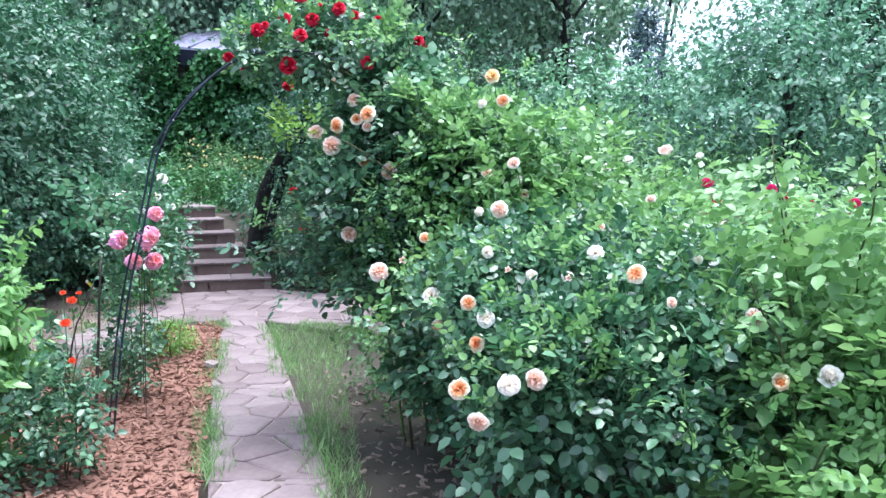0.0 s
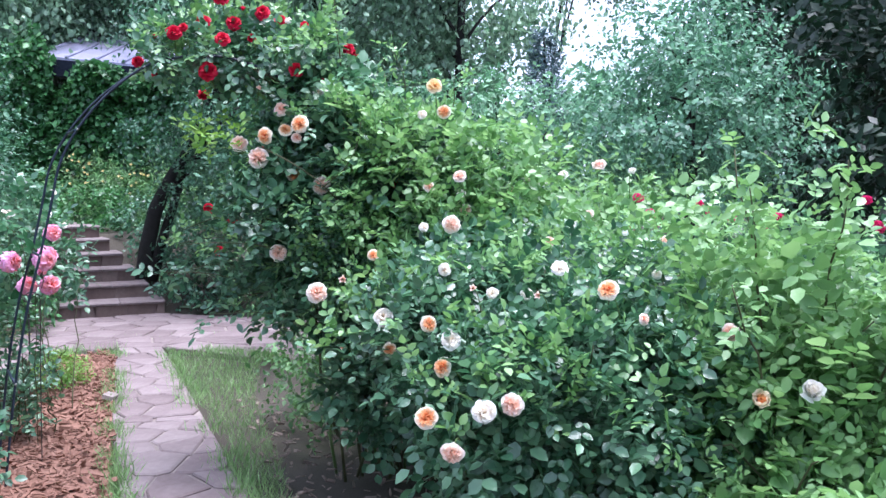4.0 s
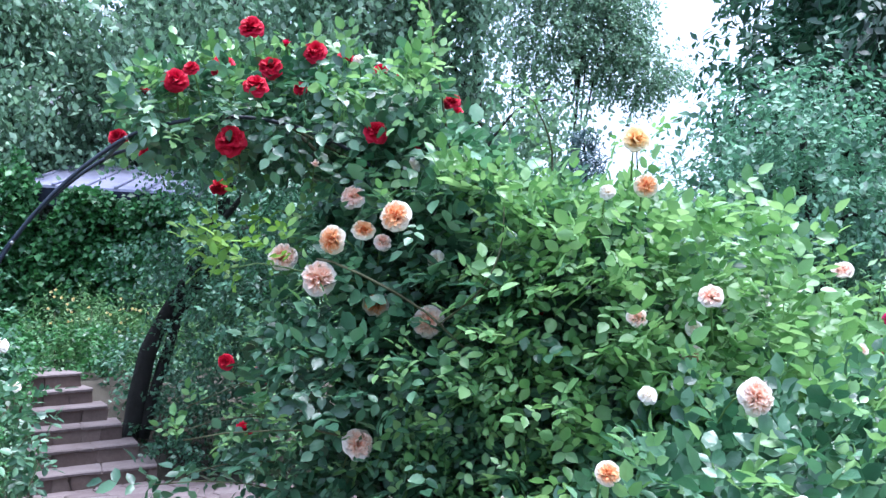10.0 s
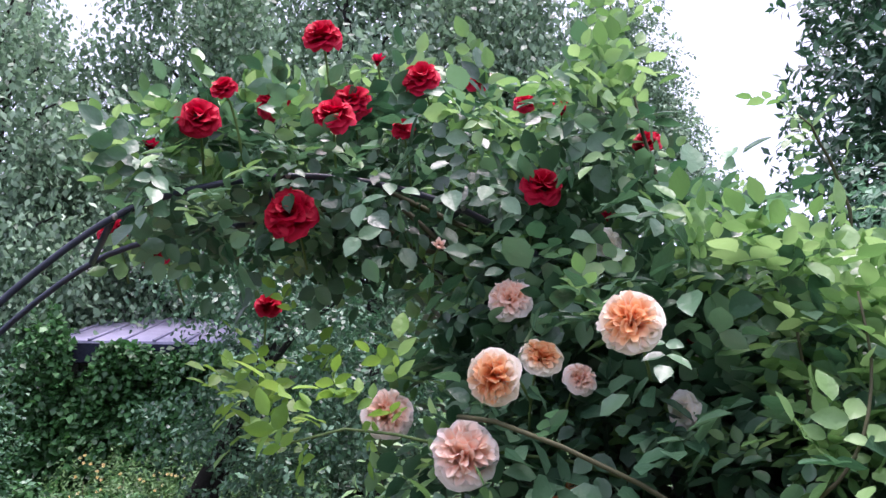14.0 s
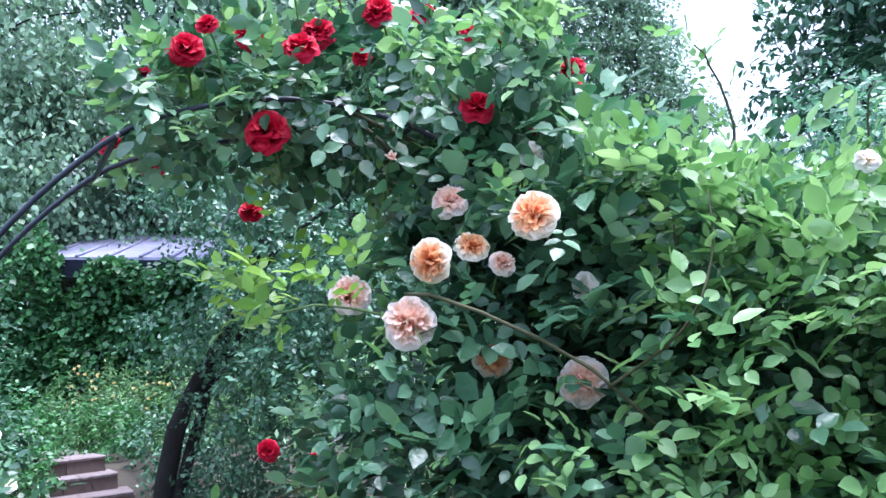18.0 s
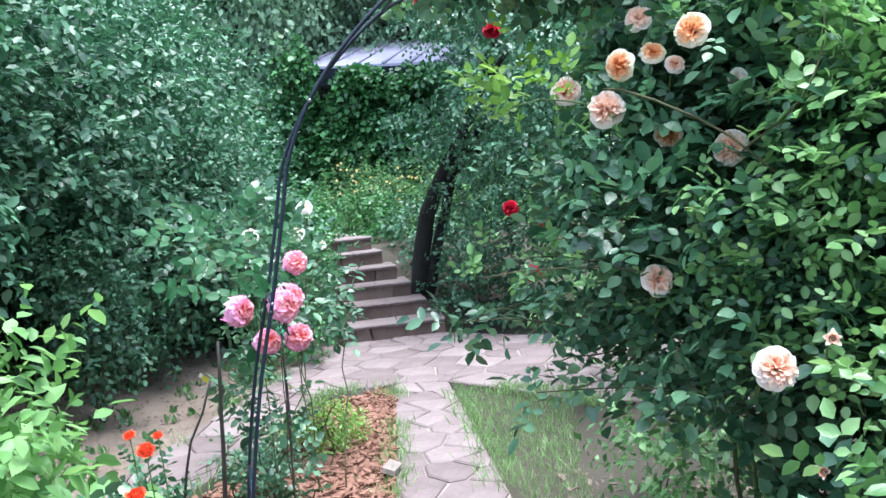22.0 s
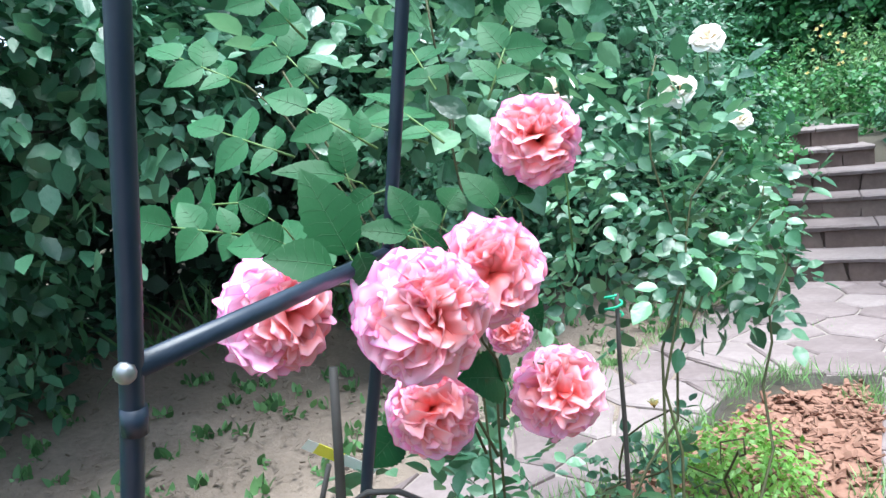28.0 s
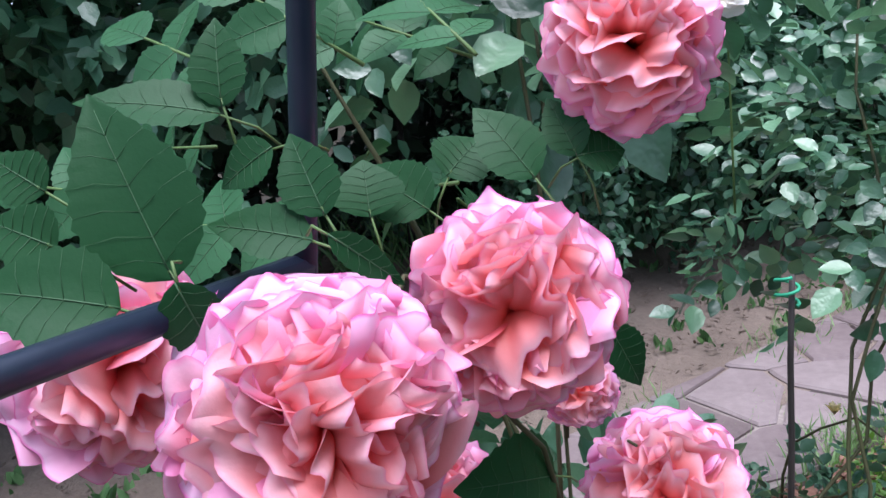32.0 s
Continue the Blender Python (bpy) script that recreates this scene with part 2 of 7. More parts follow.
M_STONE = rough_mat("sandstone_flag", [(0.2, (0.1, 0.074, 0.073)), (0.5, (0.17, 0.132, 0.133)), (0.8, (0.24, 0.198, 0.196))], 3.0, 0.82, 0.006, 0.5, 28, 0, 0.3)
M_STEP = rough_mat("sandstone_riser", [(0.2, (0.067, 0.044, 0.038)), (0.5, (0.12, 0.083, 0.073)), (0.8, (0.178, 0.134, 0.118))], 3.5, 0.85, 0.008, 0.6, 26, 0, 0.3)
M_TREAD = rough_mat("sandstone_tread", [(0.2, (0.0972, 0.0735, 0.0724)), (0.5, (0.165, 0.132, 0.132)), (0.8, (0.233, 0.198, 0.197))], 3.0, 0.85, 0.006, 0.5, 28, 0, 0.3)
M_JOINT = rough_mat("sandy_joint", [(0.2, (0.11, 0.09, 0.08)), (0.55, (0.22, 0.185, 0.17)), (0.85, (0.42, 0.38, 0.36))], 3.0, 0.95, 0.006, 0.7, 50)
M_MULCH = rough_mat("bark_chip", [(0.2, (0.0938, 0.0425, 0.0286)), (0.5, (0.203, 0.102, 0.0714)), (0.8, (0.313, 0.187, 0.138))], 9.0, 0.9, 0.006, 0.7, 60)
M_TUBE = plain_mat("blue_black_paint", (0.008, 0.016, 0.034), 0.4)
M_STEEL = plain_mat("zinc_steel", (0.3, 0.3, 0.31), 0.42, 0.9)
M_RUST = plain_mat("rusty_rod", (0.03, 0.025, 0.023), 0.65)
M_WHITE = plain_mat("white_plastic", (0.78, 0.78, 0.76), 0.5)
M_YELLOW = plain_mat("yellow_print", (0.72, 0.6, 0.05), 0.5)
M_TWINE = plain_mat("green_twine", (0.02, 0.3, 0.16), 0.6)
M_ROOF = rough_mat("faded_blue_roofing", [(0.25, (0.2, 0.2, 0.29)), (0.6, (0.32, 0.32, 0.45)), (0.9, (0.42, 0.42, 0.54))], 2.5, 0.6, 0.006, 0.5, 20)
M_EAVE = plain_mat("dark_board", (0.01, 0.014, 0.026), 0.9)
for shade in M_EAVE.node_tree.nodes:
    if shade.type == "BSDF_PRINCIPLED":
        shade.inputs["Specular IOR Level"].default_value = 0.1
M_WALL = rough_mat("weathered_wall", [(0.3, (0.06, 0.06, 0.05)), (0.7, (0.12, 0.115, 0.1))], 2.0, 0.9)
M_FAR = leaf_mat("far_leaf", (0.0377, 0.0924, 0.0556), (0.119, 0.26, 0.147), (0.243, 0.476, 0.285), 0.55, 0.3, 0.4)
P_RED = petal_mat("crimson_petal", [(0.2, (0.34, 0.002, 0.022)), (0.65, (0.6, 0.004, 0.05)), (1.0, (0.74, 0.012, 0.085))])
P_APRICOT = petal_mat("apricot_petal", [(0.25, (0.93, 0.3, 0.07)), (0.5, (0.94, 0.47, 0.18)), (0.68, (0.94, 0.68, 0.42)), (0.85, (0.94, 0.85, 0.7))], 0.55, 0.45)
P_CREAM = petal_mat("cream_petal", [(0.3, (0.94, 0.55, 0.42)), (0.6, (0.94, 0.68, 0.57)), (0.8, (0.94, 0.81, 0.73)), (0.98, (0.95, 0.88, 0.84))], 0.55, 0.45)
P_WHITE = petal_mat("white_petal", [(0.3, (0.93, 0.82, 0.66)), (0.6, (0.94, 0.91, 0.84)), (1.0, (0.94, 0.93, 0.91))], 0.55, 0.45)
P_YELLOW = petal_mat("yellow_petal", [(0.1, (0.85, 0.66, 0.2)), (1.0, (0.9, 0.84, 0.55))])

Q_PINK = rosette_mat("salmon_pink_petal", [(0.3, (0.93, 0.14, 0.06)), (0.62, (0.96, 0.23, 0.2)), (0.86, (0.97, 0.37, 0.39)), (0.97, (0.97, 0.55, 0.62)), (1.0, (0.95, 0.38, 0.54))], [(0.3, (0.95, 0.19, 0.4)), (0.65, (0.96, 0.32, 0.6)), (0.9, (0.97, 0.52, 0.8)), (0.97, (0.97, 0.6, 0.86)), (1.0, (0.88, 0.14, 0.55))], 0.45, 0.27, edge=(0.12, 0.85))
Q_APRICOT = rosette_mat("apricot_rosette_petal", [(0.3, (0.8, 0.18, 0.04)), (0.7, (0.93, 0.38, 0.14)), (0.9, (0.94, 0.52, 0.25)), (1.0, (0.95, 0.64, 0.4))], [(0.3, (0.93, 0.66, 0.4)), (0.7, (0.94, 0.82, 0.64)), (1.0, (0.94, 0.89, 0.79))], edge=(0.27, 0.68))
Q_CREAM = rosette_mat("peach_rosette_petal", [(0.3, (0.86, 0.38, 0.22)), (0.7, (0.93, 0.56, 0.4)), (0.9, (0.94, 0.68, 0.55)), (1.0, (0.95, 0.78, 0.69))], [(0.3, (0.93, 0.7, 0.58)), (0.7, (0.94, 0.8, 0.72)), (1.0, (0.94, 0.88, 0.83))], edge=(0.3, 0.75))
Q_WHITE = rosette_mat("ivory_rosette_petal", [(0.3, (0.92, 0.74, 0.55)), (0.8, (0.94, 0.87, 0.75)), (1.0, (0.94, 0.9, 0.84))], [(0.3, (0.93, 0.87, 0.78)), (0.8, (0.94, 0.92, 0.88)), (1.0, (0.94, 0.9, 0.88))])
Q_YELLOW = rosette_mat("buff_yellow_petal", [(0.3, (0.9, 0.46, 0.12)), (0.8, (0.94, 0.64, 0.28)), (1.0, (0.94, 0.75, 0.44))], [(0.3, (0.93, 0.7, 0.36)), (0.8, (0.94, 0.82, 0.56)), (1.0, (0.94, 0.87, 0.7))])
Q_RED = rosette_mat("velvet_crimson_petal", [(0.3, (0.3, 0.0, 0.012)), (0.8, (0.52, 0.003, 0.028)), (1.0, (0.7, 0.008, 0.05))], [(0.3, (0.42, 0.001, 0.025)), (0.8, (0.66, 0.006, 0.045)), (1.0, (0.76, 0.015, 0.08))], 0.6, 0.28)
P_CERISE = petal_mat("cerise_petal", [(0.1, (0.5, 0.01, 0.1)), (1.0, (0.75, 0.05, 0.22))])
P_ORANGE = petal_mat("scarlet_petal", [(0.1, (0.75, 0.04, 0.01)), (0.7, (0.85, 0.09, 0.03)), (1.0, (0.85, 0.2, 0.1))])


# ---- mesh helpers ----
def mesh_np(name, v, tris=None, quads=None, smooth=True):
    """A mesh from vertex, triangle and quad arrays."""
    me = bpy.data.meshes.new(name)
    v = np.asarray(v, np.float32).reshape(-1, 3)
    t = np.zeros((0, 3), np.int32) if tris is None else np.asarray(tris, np.int32).reshape(-1, 3)
    q = np.zeros((0, 4), np.int32) if quads is None else np.asarray(quads, np.int32).reshape(-1, 4)
    me.vertices.add(len(v))
    me.vertices.foreach_set("co", v.ravel())
    loops = np.concatenate([t.ravel(), q.ravel()])
    me.loops.add(len(loops))
    me.loops.foreach_set("vertex_index", loops)
    totals = np.concatenate([np.full(len(t), 3), np.full(len(q), 4)]).astype(np.int32)
    starts = np.concatenate([[0], np.cumsum(totals)[:-1]]).astype(np.int32) if len(totals) else totals
    me.polygons.add(len(totals))
    me.polygons.foreach_set("loop_start", starts)
    me.polygons.foreach_set("use_smooth", np.full(len(totals), smooth))
    me.update(calc_edges=True)
    me.validate()
    return me


def thing(name, label, category, group="", kind="", at=(0, 0, 0)):
    e = new(name)
    e.empty_display_size = 0.1
    e.location = at
    return tagged(e, label, category, group, kind)


def part(name, me, mat, parent=None, label="", kind=""):
    """Links a mesh (or bmesh) as one object; under a thing its vertices stay where they are in the world."""
    if isinstance(me, bmesh.types.BMesh):
        bm, me = me, bpy.data.meshes.new(name)
        bm.to_mesh(me)
        bm.free()
    if mat and not me.materials:
        me.materials.append(mat)
    ob = new(name, me)
    if parent:
        ob.parent = parent
        ob.matrix_parent_inverse = Matrix.Translation(parent.location).inverted() if parent.parent is None else Matrix()
    return tagged(ob, label, kind=kind)


def unit(a):
    return a / np.maximum(np.linalg.norm(a, axis=-1, keepdims=True), 1e-9)


def rand_unit(n):
    return unit(rng.normal(size=(n, 3)))


def leaves(name, c, axis, normal, size, ratio=0.55, fine=False, fold=0.12, droop=0.1):
    """One mesh of many leaves with a midrib fold. c: where each is attached; axis: the way it points; size: its length."""
    n = len(c)
    axis = unit(axis)
    normal = unit(normal - axis * np.sum(normal * axis, 1, keepdims=True))
    side = np.cross(axis, normal)
    size = np.broadcast_to(np.asarray(size, float), (n,))[:, None]
    if fine == 2:
        pts = [(0, 0, 0), (0.14, 0.27, 1), (0.38, 0.46, 1), (0.64, 0.4, 1), (0.85, 0.2, 0.6), (1, 0, -1), (0.85, -0.2, 0.6), (0.64, -0.4, 1), (0.38, -0.46, 1), (0.14, -0.27, 1), (0.36, 0, 0), (0.68, 0, 0)]
        tri = [(0, 1, 10), (0, 10, 9), (1, 2, 10), (9, 10, 8), (11, 4, 5), (11, 5, 6), (3, 4, 11), (11, 6, 7)]
        quad = [(10, 2, 3, 11), (10, 11, 7, 8)]
    elif fine:
        pts = [(0, 0, 0), (0.28, 0.42, 1), (0.66, 0.4, 1), (1, 0, -1), (0.66, -0.4, 1), (0.28, -0.42, 1), (0.3, 0, 0), (0.68, 0, 0)]
        tri = [(0, 1, 6), (0, 6, 5), (7, 2, 3), (7, 3, 4)]
        quad = [(6, 1, 2, 7), (6, 7, 4, 5)]
    else:
        pts = [(0, 0, 0), (0.45, 0.5, 1), (1, 0, -1), (0.45, -0.5, 1), (0.48, 0, 0)]
        tri, quad = [(0, 1, 4), (0, 4, 3), (4, 1, 2), (4, 2, 3)], []
    v = np.empty((n, len(pts), 3))
    for i, (a, s, f) in enumerate(pts):
        up = fold * ratio * max(f, 0) - droop * a * a
        v[:, i] = c + size * (axis * a + side * s * ratio + normal * up)
    base = (np.arange(n) * len(pts))[:, None, None]
    t = (np.array(tri)[None] + base).reshape(-1, 3)
    q = (np.array(quad)[None] + base).reshape(-1, 4) if quad else None
    return mesh_np(name, v, t, q)


def tube_np(points, radii, sides=6):
    """A bent tube through points: vertices and quads."""
    p = np.asarray(points, float)
    r = np.broadcast_to(np.asarray(radii, float), (len(p),))
    d = unit(np.gradient(p, axis=0))
    ref = np.array([0.0, 0.0, 1.0]) if abs(d[0, 2]) < 0.9 else np.array([1.0, 0.0, 0.0])
    v = []
    for k in range(len(p)):
        s = np.cross(d[k], ref)
        s /= np.linalg.norm(s) + 1e-9
        u = np.cross(s, d[k])
        ref = u
        a = np.linspace(0, 2 * np.pi, sides, endpoint=False)[:, None]
        v.append(p[k] + r[k] * (np.cos(a) * s + np.sin(a) * u))
    v = np.concatenate(v)
    i = np.arange(sides)
    j = (i + 1) % sides
    q = np.concatenate([np.stack([k * sides + i, k * sides + j, (k + 1) * sides + j, (k + 1) * sides + i], 1) for k in range(len(p) - 1)])
    caps = np.array([[0, a + 1, a] for a in range(1, sides - 1)] + [[len(v) - sides, len(v) - sides + a, len(v) - sides + a + 1] for a in range(1, sides - 1)])
    return v, q, caps


def tubes(name, lines, sides=6):
    """Several tubes in one mesh: [(points, radii), ...]"""
    vs, qs, ts, off = [], [], [], 0
    for pts, r in lines:
        v, q, t = tube_np(pts, r, sides)
        vs.append(v), qs.append(q + off), ts.append(t + off)
        off += len(v)
    return mesh_np(name, np.concatenate(vs), np.concatenate(ts), np.concatenate(qs))


def bend(a, b, n=8, sag=0.0, wander=0.0, bow=(0, 0, 0)):
    """A line from a to b that sags, bows and wanders."""
    a, b = np.asarray(a, float), np.asarray(b, float)
    s = np.linspace(0, 1, n)[:, None]
    p = a + (b - a) * s + np.asarray(bow, float) * (4 * s * (1 - s))
    p[:, 2] -= sag * (4 * s * (1 - s))[:, 0]
    if wander:
        w = np.cumsum(rng.normal(size=(n, 3)), 0) * wander / np.sqrt(n)
        w -= w[0] + (w[-1] - w[0]) * s
        p += w
    return p


def lumps(d, seed, freq=2.0):
    """Smooth uneven numbers about 0 for the directions or places d."""
    r = np.random.default_rng(seed)
    out = 0
    for k in range(5):
        w = r.normal(size=3) * freq * (1 + 0.5 * k)
        out = out + np.sin(d @ w + r.uniform(0, 6.28)) / (1 + 0.5 * k)
    return out / 2.2


def shell(blobs, n, depth=0.35, seed=1, uneven=0.22, floor=0.03, cut=None):
    """n places in the outer shell of a group of blobs (x, y, z, rx, ry, rz), with the way out at each."""
    b = np.array(blobs, float)
    area = (b[:, 3] * b[:, 4] + b[:, 4] * b[:, 5] + b[:, 3] * b[:, 5])
    P, O = [], []
    have = 0
    while have < n:
        m = max(2000, int((n - have) * 1.7))
        k = rng.choice(len(b), m, p=area / area.sum())
        d = rand_unit(m)
        r = 1 - depth * rng.random(m) ** 1.3 + uneven * lumps(d * 2 + b[k, :3], seed, 2.2)
        p = b[k, :3] + d * b[k, 3:] * r[:, None]
        o = unit(d / b[k, 3:])
        keep = p[:, 2] > floor
        for i in range(len(b)):
            q = np.linalg.norm((p - b[i, :3]) / b[i, 3:], axis=1)
            keep &= (q > 1 - depth * 1.15) | (k == i)
        if cut is not None:
            keep &= cut(p)
        P.append(p[keep]), O.append(o[keep])
        have += int(keep.sum())
        if have == 0 and len(P) > 20:
            break
    return np.concatenate(P)[:n], np.concatenate(O)[:n]


def sprays(p, o, count, length, size, up=0.3, droop=0.0, jitter=0.6):
    """Twigs that leave the places p towards o, each with leaves alternating along it: attach points, ways, normals and sizes."""
    n = len(p)
    d = unit(o + jitter * rng.normal(size=(n, 3)) + np.array([0, 0, up]))
    s = np.linspace(0.1, 1, count)
    L = length * rng.uniform(0.6, 1.3, n)
    side = unit(np.cross(d, rand_unit(n)))
    C = p[:, None] + d[:, None] * (s[None, :, None] * L[:, None, None])
    C[:, :, 2] -= droop * (s ** 2)[None] * L[:, None]
    sg = np.where(np.arange(count) % 2, 1.0, -1.0)
    A = d[:, None] * 0.6 + side[:, None] * sg[None, :, None] + 0.35 * rng.normal(size=(n, count, 3))
    A[:, :, 2] -= 0.25 + droop * 0.5
    N = o[:, None] * 0.6 + np.array([0, 0, 0.9]) + 0.5 * rng.normal(size=(n, count, 3))
    S = size * rng.uniform(0.6, 1.2, (n, count))
    return C.reshape(-1, 3), A.reshape(-1, 3), N.reshape(-1, 3), S.ravel()


def rose_leaves(p, o, size, up=0.15):
    """Compound leaves of five leaflets at the places p: as sprays()."""
    n = len(p)
    d = unit(o * 0.8 + 0.75 * rng.normal(size=(n, 3)) + np.array([0, 0, up]))
    nrm = unit(o * 0.5 + np.array([0, 0, 1.0]) + 0.45 * rng.normal(size=(n, 3)))
    nrm = unit(nrm - d * np.sum(nrm * d, 1, keepdims=True))
    side = np.cross(d, nrm)
    sc = (size * rng.uniform(0.65, 1.2, n))[:, None]
    C, A, S = [], [], []
    for along, way, k in ((2.3, 0, 1.1), (1.55, 1, 1.0), (1.55, -1, 1.0), (0.7, 1, 0.8), (0.7, -1, 0.8)):
        C.append(p + d * sc * along - np.array([0, 0, 0.12]) * sc * along)
        A.append(unit(d * (0.55 if way else 1) + side * way + 0.18 * rng.normal(size=(n, 3))))
        S.append(sc[:, 0] * k * rng.uniform(0.85, 1.15, n))
    N = np.tile(nrm, (5, 1)) + 0.22 * rng.normal(size=(5 * n, 3))
    return np.concatenate(C), np.concatenate(A), N, np.concatenate(S)


def near_part(name, mats, sets, parent, ratio, fine, label="", fold=0.12, droop=0.1):
    c, a, nn, s = [np.concatenate(x) for x in zip(*sets)]
    return part(name, leaves(name, c, a, nn, s, ratio, fine, fold, droop), mats, parent, label, "stuff")


# ---- ground, paving, steps ----
def grid_sheet(name, x0, x1, y0, y1, nx, ny, z, bump=0.02, seed=3):
    X, Y = np.meshgrid(np.linspace(x0, x1, nx), np.linspace(y0, y1, ny))
    p = np.stack([X.ravel(), Y.ravel(), np.zeros(X.size)], 1)
    p[:, 2] = z + bump * lumps(p, seed, 1.6) + 0.5 * bump * lumps(p, seed + 1, 5.0)
    i = np.arange(ny - 1)[:, None] * nx + np.arange(nx - 1)[None]
    i = i.ravel()
    return mesh_np(name, p, None, np.stack([i, i + 1, i + nx + 1, i + nx], 1))


def ground_height(x, y):
    """The garden is level up to the steps; behind them a bank rises."""
    s = (-0.45 * (x + 3.2) + 0.89 * (y - 10.4))
    return np.clip(s, 0, 2.3) * 0.38


def ground_mesh():
    edges = np.concatenate([[-400, -150, -60, -25], np.linspace(-14, 14, 85), [25, 60, 150, 400]])
    yy = np.concatenate([[-400, -150, -60, -20, -8], np.linspace(-3, 24, 82), [40, 80, 180, 500]])
    X, Y = np.meshgrid(edges, yy)
    p = np.stack([X.ravel(), Y.ravel(), np.zeros(X.size)], 1)
    p[:, 2] = -0.06 + 0.025 * lumps(p, 5, 1.3) * (np.abs(p[:, 0]) < 20) + ground_height(p[:, 0], p[:, 1])
    i = (np.arange(len(yy) - 1)[:, None] * len(edges) + np.arange(len(edges) - 1)[None]).ravel()
    return mesh_np("ground", p, None, np.stack([i, i + 1, i + len(edges) + 1, i + len(edges)], 1))


def soil_rise(x):
    """The bare soil climbs gently under the hedge."""
    return 0.15 * np.clip(-3.5 - x, 0, 1.7)


ground = part("ground", ground_mesh(), M_EARTH)
tagged(ground, "dark garden earth with moss and weeds", "ground", kind="structure")
soil_sheet = grid_sheet("ground_soil", -6.6, -3.0, 3.0, 9.9, 50, 90, -0.012, 0.012, 9)
for v in soil_sheet.vertices:
    v.co.z += float(soil_rise(v.co.x))
soil = part("ground_soil", soil_sheet, M_SOIL)
tagged(soil, "bare trodden brown soil under the hedge", "soil", kind="structure")


def poly_clip(poly, px, py, nx, ny):
    """Cuts a convex polygon by the half plane (p - (px, py)) . n <= 0."""
    out = []
    for k in range(len(poly)):
        a, b = poly[k], poly[(k + 1) % len(poly)]
        da = (a[0] - px) * nx + (a[1] - py) * ny
        db = (b[0] - px) * nx + (b[1] - py) * ny
        if da <= 0:
            out.append(a)
        if da * db < 0:
            f = da / (da - db)
            out.append((a[0] + f * (b[0] - a[0]), a[1] + f * (b[1] - a[1])))
    return out


def flag_stones(region, spacing, r, gap=0.007):
    """Crazy paving: the cells round uneven seeds, cut to a convex region."""
    reg = np.array(region)
    lo, hi = reg.min(0), reg.max(0)
    seeds = []
    ny = int((hi[1] - lo[1]) / spacing) + 2
    nx = int((hi[0] - lo[0]) / spacing) + 2
    for j in range(-1, ny + 1):
        for i in range(-1, nx + 1):
            seeds.append((lo[0] + (i + 0.5 * (j % 2) + r.uniform(-0.42, 0.42)) * spacing, lo[1] + (j + r.uniform(-0.42, 0.42)) * spacing))
    seeds = np.array(seeds)
    cells = []
    for k, s in enumerate(seeds):
        poly = [tuple(q) for q in region]
        for m in np.argsort(np.sum((seeds - s) ** 2, 1))[1:14]:
            d = seeds[m] - s
            ln = np.hypot(*d)
            mid = (s + seeds[m]) / 2 - d / ln * gap / 2 * r.uniform(0.5, 1.8)
            poly = poly_clip(poly, mid[0], mid[1], d[0] / ln, d[1] / ln)
            if len(poly) < 3:
                break
        if len(poly) >= 3:
            q = np.array(poly)
            area = 0.5 * abs(np.sum(q[:, 0] * np.roll(q[:, 1], -1) - q[:, 1] * np.roll(q[:, 0], -1)))
            if area > 0.004:
                cells.append(q)
    return cells


def stone_mesh(q, z, thick, r, chip=0.012):
    """One flag with broken, slightly rounded edges."""
    mid = q.mean(0)
    pts = []
    for k in range(len(q)):
        a, b = q[k], q[(k + 1) % len(q)]
        pts.append(a + (mid - a) * 0.03)
        if np.hypot(*(b - a)) > 0.12:
            f = r.uniform(0.35, 0.65)
            pts.append(a + (b - a) * f + (mid - a) * r.uniform(0.0, 0.06))
    if np.sum([p[0] * pts[(i + 1) % len(pts)][1] - p[1] * pts[(i + 1) % len(pts)][0] for i, p in enumerate(pts)]) < 0:
        pts = pts[::-1]
    n = len(pts)
    tilt = r.normal(size=2) * 0.01
    v = []
    for z0, inset in ((z - thick, 0.0), (z - chip * 0.7, 0.0), (z, chip)):
        for p in pts:
            d = mid - p
            w = p + d / (np.hypot(*d) + 1e-6) * inset
            v.append((w[0] - mid[0], w[1] - mid[1], z0 + tilt @ (w - mid)))
    v.append((0, 0, z + r.uniform(-0.003, 0.004)))
    quads = [(a * n + i, a * n + (i + 1) % n, (a + 1) * n + (i + 1) % n, (a + 1) * n + i) for a in (0, 1) for i in range(n)]
    tris = [(2 * n + i, 2 * n + (i + 1) % n, 3 * n) for i in range(n)]
    return mesh_np("flagstone", v, tris, quads, False), mid


PATH_L = [(0.42, -1.5), (-0.52, 2.4), (-1.14, 4.45), (-1.62, 6.07), (-2.27, 8.6)]
PATH_R = [(1.0, -1.5), (0.04, 2.4), (-0.57, 4.48), (-1.07, 6.1), (-1.85, 8.6)]
REGIONS = [[PATH_L[k], PATH_R[k], PATH_R[k + 1], PATH_L[k + 1]] for k in range(4)]
PLAZA = [(-2.75, 8.35), (-2.27, 8.62), (-1.85, 8.62), (-0.9, 7.95), (0.4, 7.5), (0.6, 9.6), (-1.6, 10.4), (-2.3, 10.75), (-3.5, 10.3), (-3.4, 8.6)]
LEFTWAY = [(-3.4, 8.58), (-2.76, 8.33), (-2.68, 7.2), (-2.95, 5.4), (-2.75, 2.2), (-3.5, 2.2), (-3.3, 5.6)]


